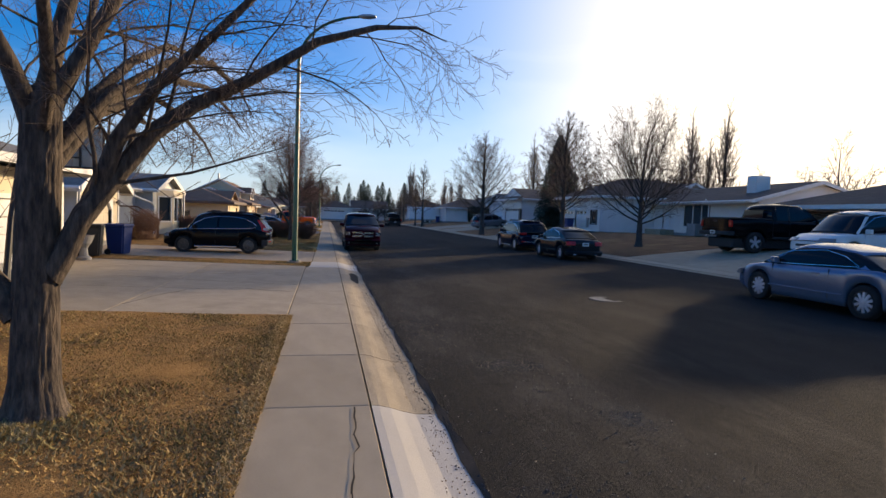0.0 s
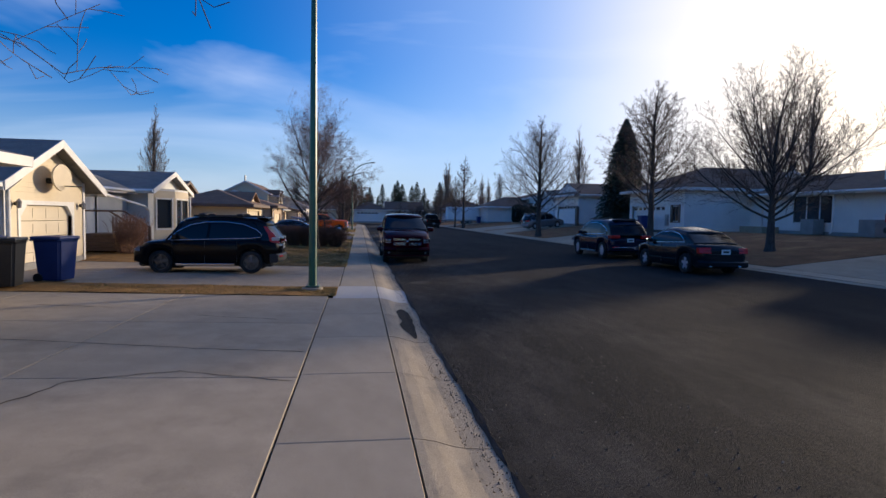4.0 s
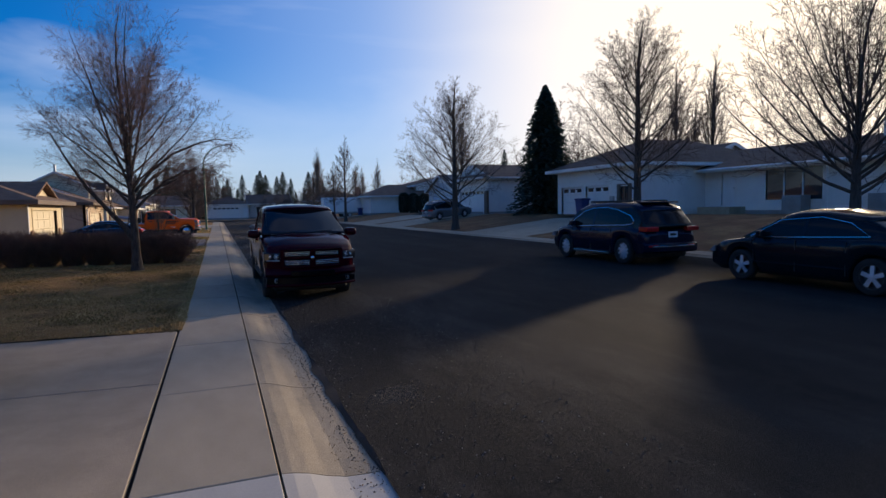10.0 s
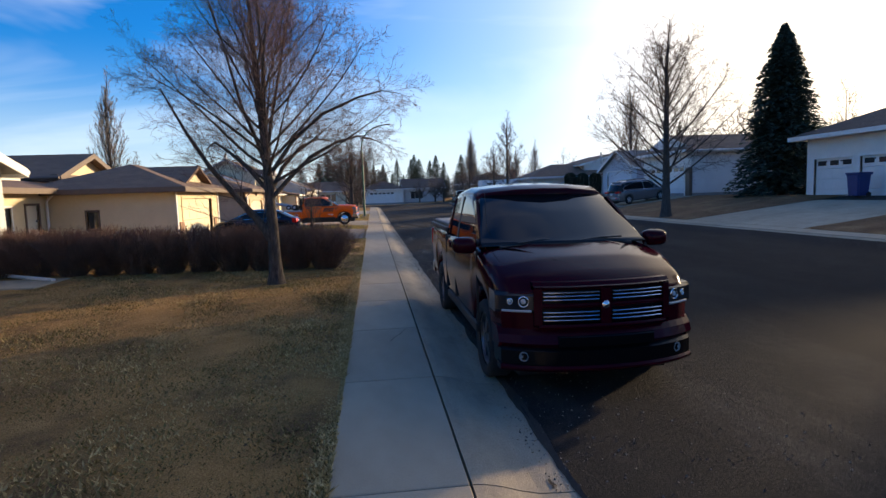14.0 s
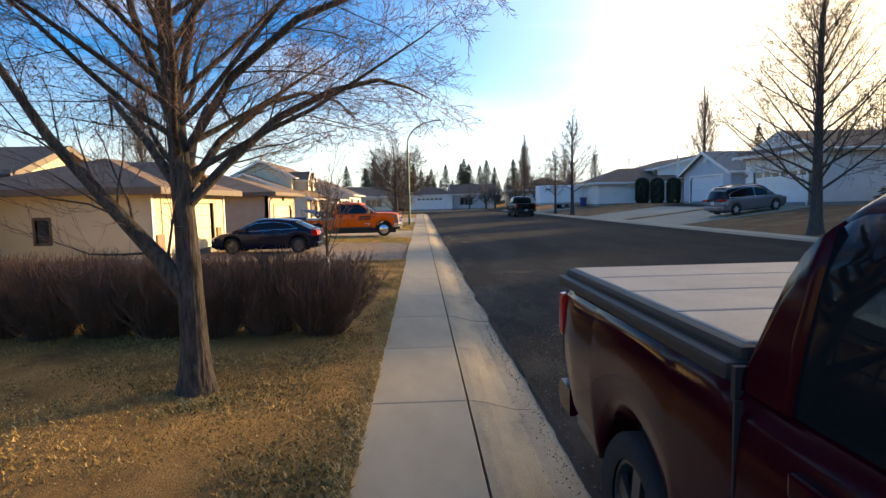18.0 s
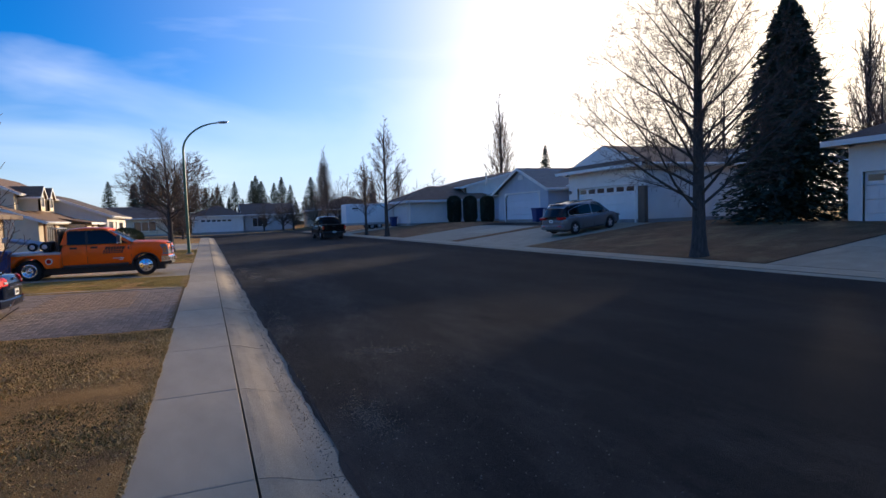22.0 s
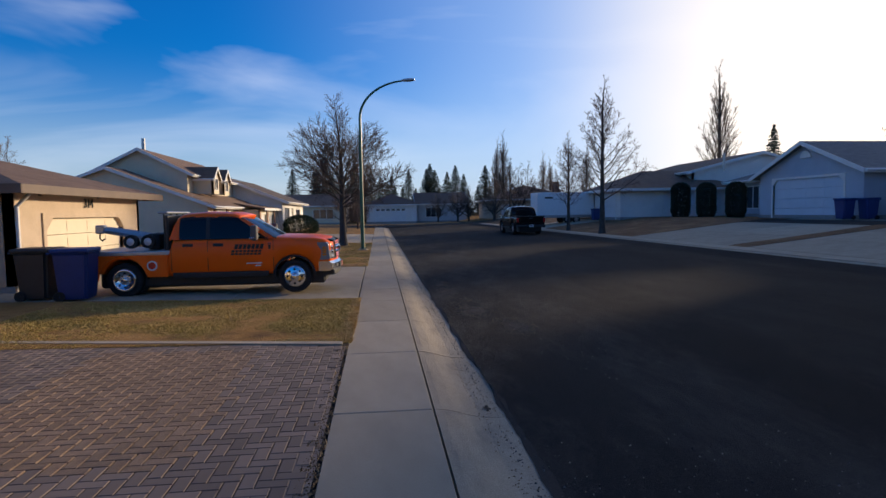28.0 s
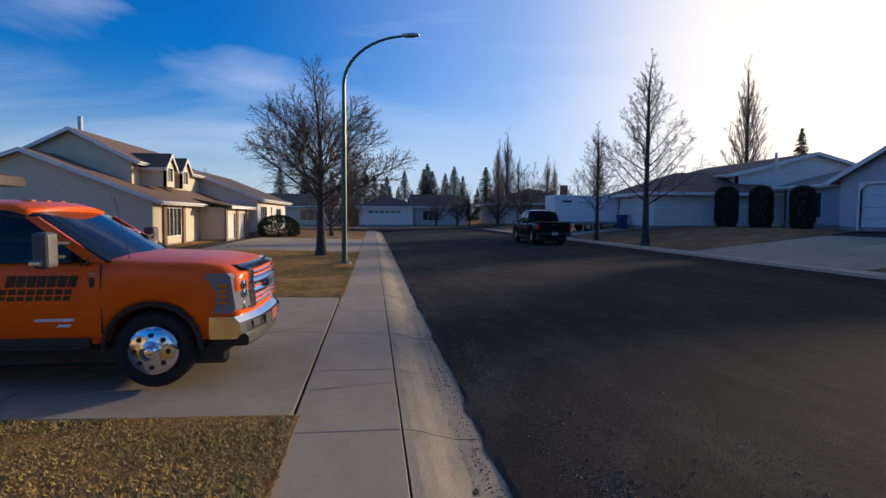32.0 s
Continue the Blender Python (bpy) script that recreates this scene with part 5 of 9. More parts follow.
# two-storey house with dormers
h = thing("house", "pale sided two-storey house with dormers and a brick-posted garage", "house", pose(-8.6, 95, 0.05) @ Matrix.Diagonal((0.86, 0.86, 0.83, 1)) @ pose(7.3, -88, -0.25))
f, s = shell(h, -21.9, -9.0, 74.0, 82.4, g, 3.1, M_SIDING_CREAM, siding=0.2, boards=False, gable="y", rise=2.6, front_open=[(2.0, 4.6, 0.9, 2.6)])
f.window(2.0, 4.6, 0.9, 2.6, 4, M_TRIM)
gable_roof(h, -21.9, -9.0, 74.0, 95.0, 3.1, 2.6, "y", M_ROOF_BROWN, 0.6)
f, s = shell(h, -15, -7.3, 82.4, 89.6, g, 2.75, M_SIDING_CREAM, siding=0.2, front_open=[(0.5, 3.1, g, 2.35), (3.9, 6.5, g, 2.35)])
f.garage(0.5, 3.1, g, 2.35, M_DOOR_WHITE, M_TRIM, clipped=False)
f.garage(3.9, 6.5, g, 2.35, M_DOOR_WHITE, M_TRIM, clipped=False)
pts = [(-15, 82.0, 4.3), (-6.7, 82.0, 2.75), (-6.7, 82.0, 2.87), (-15, 82.0, 4.42)]
part("garage_roof", prism(pts, (0, 8.2, 0)), M_ROOF_BROWN, h)
part("fascia", box(-6.7, -6.66, 82.0, 90.2, 2.66, 2.88), M_TRIM, h)
f, s = shell(h, -17.7, -11.2, 77.0, 91.5, 3.0, 5.6, M_SIDING_CREAM, siding=0.2, gable="y", rise=1.7)
gable_roof(h, -17.7, -11.2, 77.0, 91.5, 5.6, 1.7, "y", M_ROOF_BROWN, 0.5)
for yc in (79.0, 82.0):
    w = Wall(h, (-9.7, yc - 0.75), (-9.7, yc + 0.75), 4.0, 5.3, M_SIDING_CREAM, [(0.35, 1.15, 4.35, 5.2)], gable=0.7)
    w.window(0.35, 1.15, 4.35, 5.2, 2, curtain=False)
    Wall(h, (-11.8, yc - 0.75), (-9.7, yc - 0.75), 4.0, 5.3, M_SIDING_CREAM)
    gable_roof(h, -12.0, -9.8, yc - 0.8, yc + 0.8, 5.3, 0.75, "x", M_ROOF_BROWN, 0.25, side=0.25)
for x, y0, y1, z1 in ((-9.0, 75.4, 75.85, 3.0), (-9.0, 78.75, 79.2, 3.0), (-7.3, 82.42, 82.85, 2.7), (-7.3, 85.62, 86.18, 2.7), (-7.3, 89.02, 89.55, 2.7)):
    part("brick_post", box(x - 0.02, x + 0.14, y0, y1, 0.2, z1, 0.01), M_BRICK, h, "tan brick veneer post")
part("chimney_pipe", tube((-14.9, 79, 6.6), (-14.9, 79, 8.4), 0.14), M_STEEL, h)

# further houses on the left
for (y0, y1, xf, ze, rise, wm, rm, lab) in ((97, 110, -8.0, 2.9, 2.0, M_SIDING_WHITE, M_ROOF_DARK, "white bungalow with a dark gabled roof"),):
    h = thing("house", lab, "house")
    f, s = shell(h, -18, xf, y0, y1, g, ze, wm, gable="y", rise=rise, siding=0.2, front_open=[(1.2, 3.6, 0.9, 2.3), (5.0, 5.9, g, 2.3), (8, 10.5, .9, 2.2)])
    f.window(1.2, 3.6, 0.9, 2.3, 3)
    f.door(5.0, 5.9, g, 2.3, M_DOOR_WHITE)
    f.window(8, 10.5, .9, 2.2, 2)
    gable_roof(h, -18, xf, y0, y1, ze, rise, "y", rm, 0.5)

# -- right side
gr = 0.9
h = thing("house", "pale house with a brown roof and a deep carport garage", "house", pose(0, 0, -0.4))
f, s = shell(h, 23.0, 33, 8, 25.0, gr, 3.3, M_SIDING_WHITE, facing=-1, front_open=[(1.0, 8.0, gr, 3.0)])
# dark brown panels stand in for the shaded depth of the open garage
f.garage(1.0, 8.0, gr, 3.0, M_TRIM_BROWN, M_TRIM_BROWN, clipped=False)
hip_roof(h, 23.0, 33, 8, 25.0, 3.3, 1.9, M_ROOF_DARK, 0.9)
f, s = shell(h, 30, 38, 14, 26, gr, 4.6, M_SIDING_WHITE, facing=-1)
hip_roof(h, 30, 38, 14, 26, 4.6, 0.7, M_ROOF_DARK, 0.6)

h = thing("house", "white bungalow with brown roof, two garage doors and picture window", "house", pose(1.5, 2, 0.2))
f, s = shell(h, 20.3, 32, 41.0, 48.9, gr - 0.2, 3.72, M_SIDING_WHITE, facing=-1, siding=0.2, front_open=[(0.5, 2.75, gr - 0.2, 2.65), (3.2, 5.45, gr - 0.2, 2.65), (6.5, 7.2, 1.5, 2.6)])
f.garage(0.5, 2.75, gr - 0.2, 2.65, M_DOOR_WHITE, M_TRIM, lites=3, clipped=False)
f.garage(3.2, 5.45, gr - 0.2, 2.65, M_DOOR_WHITE, M_TRIM, lites=3, clipped=False)
f.window(6.5, 7.2, 1.5, 2.6, 2, M_TRIM_BROWN)
for u0 in (6.22, 7.3):
    sh = f.add("shutter", u0, u0 + 0.18, 1.42, 2.68, 0.02, 0.05, M_TRIM_BROWN, label="dark lattice shutter")
    for k in range(4):
        f.add("slat", u0 - 0.04, u0 + 0.22, 1.55 + 0.32 * k, 1.59 + 0.32 * k, 0.05, 0.065, M_TRIM_BROWN, sh)
f.add("utility_box", 5.7, 6.0, gr + 0.3, gr + 1.1, 0.02, 0.16, M_STEEL, label="grey meter box")
for k in range(2):
    for c in range(3):
        f.add("arched_lite", 0.5 + 2.7 * k + 0.25 + 0.62 * c, 0.5 + 2.7 * k + 0.7 + 0.62 * c, 2.48, 2.54, -0.08, -0.07, M_GLASS)
hip_roof(h, 20.3, 32, 41.0, 48.9, 3.72, 1.9, M_ROOF_DARK, 0.6)
f, s = shell(h, 25.2, 34, 29.5, 41.0, gr, 3.5, M_SIDING_WHITE, facing=-1, siding=0.2, gable="y", rise=1.2, front_open=[(1.2, 2.1, gr + 0.4, 3.1), (4.0, 7.0, 1.6, 3.2)])
f.door(1.2, 2.1, gr + 0.4, 3.1, M_DOOR_WHITE)
f.window(4.0, 7.0, 1.6, 3.2, 3, M_TRIM)
gable_roof(h, 25.2, 34, 29.5, 44.0, 3.5, 1.2, "y", M_ROOF_DARK, 0.8)
# rear wing, its north end stretched to block low sun beside the spruce
shell(h, 27, 35, 44.5, 53.4, gr, 3.7, M_SIDING_WHITE, facing=-1, gable="y", rise=1.7)
gable_roof(h, 27, 35, 44.5, 53.4, 3.7, 1.7, "y", M_ROOF_DARK, 0.5)
part("chimney", box(26.6, 27.7, 31.4, 32.3, 3.4, 5.15, 0.03), M_SIDING_WHITE, h)
downpipe(h, 24.6, 33.4, gr, 3.5, (-0.15, 0))
for yy in (35.0, 31.0):
    part("planter_box", box(24.4, 25.1, yy - 0.5, yy + 0.5, gr, gr + 0.9, 0.02), M_STONE, h)
part("front_steps", box(24.0, 25.2, 38.2, 40.4, gr - 0.2, gr + 0.38, 0.02), M_CONC, h)

h = thing("house", "white house with a lighted-panel garage door beside a spruce", "house", pose(0.9, 1.8, 0.2))
f, s = shell(h, 20.4, 30, 58.9, 65.6, gr, 4.0, M_SIDING_WHITE, facing=-1, siding=0.2, boards=True, gable="x", rise=1.05, front_open=[(0.9, 5.9, gr, 2.95)])
f.garage(0.9, 5.9, gr, 2.95, M_DOOR_WHITE, M_TRIM, lites=6, cols=6, clipped=False)
gable_roof(h, 20.7, 30, 58.9, 65.6, 4.02, 1.12, "x", M_ROOF_BROWN, 0.5, side=0.3)
part("pent_roof", prism([(19.75, 58.4, 3.86), (20.4, 58.4, 4.2), (20.4, 58.4, 4.3), (19.75, 58.4, 3.96)], (0, 7.7, 0)), M_ROOF_BROWN, h)
part("fascia", box(19.71, 19.75, 58.4, 66.1, 3.8, 3.98, 0.006), M_TRIM, h)
for yy in (58.95, 65.35):
    wall_lamp(h, (20.4, yy, 2.75), (-1, 0, 0))
part("post", box(20.2, 20.42, 58.75, 59.25, gr, 2.8), M_TRIM_BROWN, h)
f, s = shell(h, 24.5, 34, 60.0, 70.4, gr, 3.6, M_SIDING_WHITE, facing=-1)
gable_roof(h, 24.5, 34, 60.0, 70.4, 3.6, 1.4, "y", M_ROOF_BROWN, 0.6)

h = thing("house", "pale blue house with a gabled garage", "house", pose(1, 2.4, 0.22))
f, s = shell(h, 22.4, 29, 70.6, 78.2, gr, 3.4, M_SIDING_BLUE, facing=-1, siding=0.16, boards=False, gable="x", rise=1.6, front_open=[(1.2, 6.4, gr, 3.1)])
f.garage(1.2, 6.4, gr, 3.1, M_DOOR_BLUE, M_TRIM)
gable_roof(h, 22.4, 29, 70.6, 78.2, 3.4, 1.6, "x", M_ROOF_GREY)
bmv = prism([(22.3, 74.4 + 0.4 * math.cos(a), 4.2 + 0.4 * math.sin(a)) for a in [math.pi * k / 8 for k in range(9)]], (0.06, 0, 0))
part("gable_vent", bmv, M_TRIM, h)
f, s = shell(h, 27, 36, 68.5, 88, gr, 3.6, M_SIDING_BLUE, facing=-1, front_open=[(1.8, 3.2, 1.5, 3.1)])
f.window(1.8, 3.2, 1.5, 3.1, 2)
gable_roof(h, 27, 36, 68.5, 88, 3.6, 1.1, "y", M_ROOF_GREY, 0.6)

h = thing("house", "white house with a long garage and a brown hip roof", "house", pose(1.8, 4.5, 0.2))
f, s = shell(h, 17.4, 27, 87.0, 93.5, gr - 0.15, 3.1, M_SIDING_WHITE, facing=-1, siding=0.2, near_open=[(3.6, 4.4, gr - 0.1, 2.85)], front_open=[(0.8, 5.6, gr - 0.15, 2.9)])
f.garage(0.8, 5.6, gr - 0.15, 2.9, M_DOOR_WHITE, M_TRIM, clipped=False)
s.door(3.6, 4.4, gr - 0.1, 2.85, M_DOOR_WHITE)
hip_roof(h, 17.4, 27, 87.0, 93.5, 3.1, 1.7, M_ROOF_BROWN, 0.7)
f, s = shell(h, 24, 36, 88.0, 101, gr, 4.6, M_SIDING_WHITE, facing=-1, gable="y", rise=1.5)
gable_roof(h, 24, 36, 88.0, 101, 4.6, 1.5, "y", M_ROOF_BROWN, 0.6)
part("vent_pipe", tube((25.5, 86.0, 4.5), (25.5, 86.0, 5.9), 0.09), M_STEEL, h)

h = thing("house", "tan house with a brown hip roof behind bare trees", "house")
f, s = shell(h, 17, 29, 130, 144, 0.2, 3.4, M_STUCCO_TAN, facing=-1, near_open=[(1.0, 4.5, 0.3, 2.6), (6, 8, 1, 2.4)])
s.garage(1.0, 4.5, 0.3, 2.6, M_DOOR_WHITE, M_TRIM, clipped=False)
s.window(6, 8, 1, 2.4, 2)
hip_roof(h, 17, 29, 130, 144, 3.4, 2.4, M_ROOF_BROWN)
part("chimney", box(27, 27.9, 134, 134.9, 3.4, 6.2), M_BRICK, h)
h = thing("house", "pale bungalow with a white double garage facing the street", "house")
f, s = shell(h, -2, 6.5, 142, 152, 0.15, 3.0, M_SIDING_WHITE, near_open=[(1.5, 6.5, 0.2, 2.5)])
s.garage(1.5, 6.5, 0.2, 2.5, M_DOOR_WHITE, M_TRIM, lites=6, clipped=False)
hip_roof(h, -2, 6.5, 142, 152, 3.0, 2.0, M_ROOF_DARK)
f, s = shell(h, 6.5, 15, 144, 154, 0.15, 3.2, M_SIDING_GREY, near_open=[(1.5, 4.0, 1.0, 2.5)])
s.window(1.5, 4.0, 1.0, 2.5, 3)
gable_roof(h, 6.5, 15, 144, 154, 3.2, 1.9, "x", M_ROOF_DARK)
h = thing("house", "low beige house at the corner", "house")
f, s = shell(h, -16, -5, 138, 148, 0.15, 3.0, M_SIDING_CREAM, near_open=[(6.0, 9.0, 1.0, 2.4)])
s.window(6.0, 9.0, 1.0, 2.4, 3)
gable_roof(h, -16, -5, 138, 148, 3.0, 1.8, "x", M_ROOF_BROWN)


# ---------------------------------------------------------------- trees
def grow(rng, start, way, length, r0, depth, spec, tubes, out=None):
    """A branch as a chain of points; children leave along it. tubes[level] collects (points, radii)."""
    segs = spec["segs"][min(depth, len(spec["segs"]) - 1)]
    p, d = Vector(start), Vector(way).normalized()
    pts, rad = [p.copy()], [r0]
    wob, up = spec["wobble"][min(depth, len(spec["wobble"]) - 1)], spec["up"][min(depth, len(spec["up"]) - 1)]
    tip = spec["tip"]
    for i in range(segs):
        d = (d + Vector((rng.gauss(0, wob), rng.gauss(0, wob), rng.gauss(0, wob) + up))).normalized()
        if p.z < spec.get("floor", 0.0) and p.x * p.x + p.y * p.y > 0.8:
            d = Vector((d.x, d.y, max(d.z, 0.35))).normalized()
        p = p + d * (length / segs)
        pts.append(p.copy())
        rad.append(r0 + (max(tip, r0 * spec["taper"]) - r0) * (i + 1) / segs)
    tubes[depth].append((pts, rad))
    sprout(rng, pts, rad, length, depth, spec, tubes)


def sprout(rng, pts, rad, length, depth, spec, tubes):
    """Side branches along a chain of points."""
    if depth >= spec["depth"]:
        return
    segs, start, tip = len(pts) - 1, pts[0], spec["tip"]
    lo, n = spec["from"][depth], spec["kids"][depth]
    for k in range(n):
        t = lo + (1 - lo) * (k + rng.random()) / n
        i = min(segs - 1, int(t * segs))
        f = t * segs - i
        q = pts[i].lerp(pts[i + 1], f)
        dd = (pts[i + 1] - pts[i]).normalized()
        side = dd.orthogonal().normalized()
        side.rotate(Matrix.Rotation(2.4 * k + rng.uniform(-0.5, 0.5) + (start[0] * 7), 3, dd))
        ang = radians(rng.gauss(spec["angle"][depth], 7))
        nd2 = dd * math.cos(ang) + side * math.sin(ang)
        ln = length * spec["ratio"][depth] * rng.uniform(0.7, 1.15) * (1 - spec["shrink"][depth] * (t - lo) / max(0.01, 1 - lo))
        rr = (rad[i] + (rad[i + 1] - rad[i]) * f) * spec["rr"][depth] * rng.uniform(0.8, 1.0)
        grow(rng, q, nd2, ln, max(tip, rr), depth + 1, spec, tubes)


def tube_mesh(name, chains, sides, mat):
    verts, faces = [], []
    cs = [(math.cos(2 * math.pi * k / sides), math.sin(2 * math.pi * k / sides)) for k in range(sides)]
    for pts, rad in chains:
        d = (pts[-1] - pts[0]).normalized()
        a = d.orthogonal().normalized()
        b = d.cross(a)
        base = len(verts)
        for p, r in zip(pts, rad):
            for c, s in cs:
                verts.append((p.x + r * (c * a.x + s * b.x), p.y + r * (c * a.y + s * b.y), p.z + r * (c * a.z + s * b.z)))
        for i in range(len(pts) - 1):
            o = base + i * sides
            for k in range(sides):
                k2 = (k + 1) % sides
                faces.append((o + k, o + k2, o + sides + k2, o + sides + k))
    return raw_mesh(name, verts, faces, mat, True)


def furrowed(pts, rad, mat, seed):
    """A trunk whose bark stands in long forking ridges."""
    sides, verts, faces, rows = 96, [], [], []
    for p, q, r0, r1 in zip(pts, pts[1:], rad, rad[1:]):
        n = max(1, int((q - p).length / 0.03))
        rows += [(p.lerp(q, k / n), r0 + (r1 - r0) * k / n) for k in range(n)]
    rows.append((pts[-1], rad[-1]))
    for p, r in rows:
        for k in range(sides):
            a = 2 * math.pi * k / sides
            c, s = math.cos(a), math.sin(a)
            v = (c * 4.6 + seed, s * 4.6, p.z * 2.4)
            ridge = abs(noise.noise((v[0] * 1.9, v[1] * 1.9, v[2] * 0.9))) + 0.5 * abs(noise.noise((v[0] * 4.1, v[1] * 4.1, v[2] * 2.2)))
            flare = 0.25 * max(0.0, 1 - p.z / 0.35) * (0.5 + 0.5 * math.sin(5 * a + seed))
            rr = r * (1 + 0.24 * min(0.4, ridge) + flare * 0.6 + 0.05 * noise.noise((c, s, p.z * 2 + seed)))
            verts.append((p.x + rr * c, p.y + rr * s, p.z))
    for i in range(len(rows) - 1):
        for k in range(sides):
            o, k2 = i * sides, (k + 1) % sides
            faces.append((o + k, o + k2, o + sides + k2, o + sides + k))
    return raw_mesh("trunk", verts, faces, mat, True)


def bare_tree(seed, height, trunk_r, spec, trunk_mat, twig_mat, trunk_h, lean=(0, 0)):
    rng = random.Random(seed)
    tubes = [[] for _ in range(spec["depth"] + 2)]
    pts = [Vector((lean[0] * t * t, lean[1] * t * t, trunk_h * t)) for t in (0, 0.04, 0.1, 0.25, 0.5, 0.75, 1)]
    rad = [trunk_r * k * (1 if trunk_h < 3.5 else 1 - 0.5 * t) for k, t in ((1.5, 0), (1.22, 0.04), (1.05, 0.1), (0.96, 0.25), (0.9, 0.5), (0.88, 0.75), (0.8, 1))]
    lift = (pts[-1] - pts[-2]).normalized() * rad[-1]
    tubes[0].append((pts + [pts[-1] + lift * 0.8, pts[-1] + lift * 1.5, pts[-1] + lift * 1.9], rad + [rad[-1] * 0.86, rad[-1] * 0.55, rad[-1] * 0.1]))
    for way, ln, rr, z in spec["limbs"]:
        q = Vector((pts[-1].x * z * z, pts[-1].y * z * z, trunk_h * z))
        grow(rng, q, way, ln * height, trunk_r * rr, 1, spec, tubes)
    for path, r0, r1, seed2, *full in spec.get("paths", ()):
        pp = [Vector(q) for q in path]
        rr = [r0 + (r1 - r0) * k / (len(pp) - 1) for k in range(len(pp))]
        tubes[1].append((pp, rr))
        droop = dict(spec, up=spec.get("path_up", spec["up"]), wobble=spec.get("path_wobble", spec["wobble"]), kids=spec["kids"] if full else spec.get("path_kids", spec["kids"]), tip=0.0021)
        sprout(random.Random(seed2), pp, rr, sum((b - a).length for a, b in zip(pp, pp[1:])), 1, droop, tubes)
    trunk = furrowed(*tubes[0][0], trunk_mat, seed) if spec.get("bark") else tube_mesh("trunk", tubes[0], 14, trunk_mat)
    limbs = tube_mesh("branching", tubes[1] + tubes[2], 7, trunk_mat)
    crown = tube_mesh("crown", [c for t in tubes[3:] for c in t], 3, twig_mat)
    return trunk, limbs, crown


def plant(meshes, x, y, label, turn=0.0, size=1.0, group="", z=None):
    t = thing("tree", label, "tree", pose(x, y, (gz(x) if z is None else z) - 0.02, 0, 0, turn) @ Matrix.Diagonal((size, size, size, 1)), group)
    for name, me in zip(("trunk", "branching", "crown"), meshes):
        part(name, me, None, t)
    return t


def limb_ring(n, angle, ln, rr, z0, z1, seed, centre=None, taper=0.25):
    rng = random.Random(seed)
    out = []
    for k in range(n):
        a = 2.4 * k + rng.uniform(-0.3, 0.3)
        t = k / max(1, n - 1)
        ang = radians(angle * (1 - 0.5 * t) + rng.uniform(-6, 6))
        out.append(((math.sin(ang) * math.cos(a), math.sin(ang) * math.sin(a), math.cos(ang)), ln * (1 - taper * t) * rng.uniform(0.9, 1.1), rr * (1 - 0.4 * t), z0 + (z1 - z0) * t))
    if centre:
        out.append(((0.03, 0.02, 1), centre, 0.42, 1.0))
    return out


OVAL = dict(depth=4, segs=[6, 6, 4, 3, 2], wobble=[0.02, 0.06, 0.09, 0.12, 0.15], up=[0, 0.07, 0.07, 0.05, 0.04], tip=0.0035, taper=0.12,
            kids=[0, 15, 8, 5, 0], angle=[0, 38, 40, 40, 0], ratio=[0, 0.40, 0.5, 0.55, 0], shrink=[0, 0.5, 0.4, 0.3, 0], rr=[0, 0.36, 0.45, 0.55, 0])
OVAL["from"] = [0, 0.14, 0.15, 0.2, 0]


def with_limbs(spec, limbs, **kw):
    s = dict(spec)
    s["limbs"] = limbs
    s.update(kw)
    return s


# big maple over the pavement near the start
maple = with_limbs(OVAL, [((0.05, 0.2, 1), 0.55, 0.5, 1.0), ((0.4, 0.3, 1), 0.55, 0.45, 1.0), ((-0.3, -0.4, 1), 0.5, 0.45, 0.95), ((-0.35, 0.5, 0.9), 0.5, 0.42, 0.85), ((0.35, -0.55, 0.9), 0.5, 0.36, 0.9), ((0.15, 0.8, 0.8), 0.5, 0.36, 0.92)],
                   kids=[0, 17, 9, 5, 0], ratio=[0, 0.42, 0.5, 0.5, 0], rr=[0, 0.24, 0.38, 0.5, 0], up=[0, 0.0, -0.07, -0.06, -0.03], segs=[6, 8, 5, 3, 2], floor=2.45, tip=0.0024)
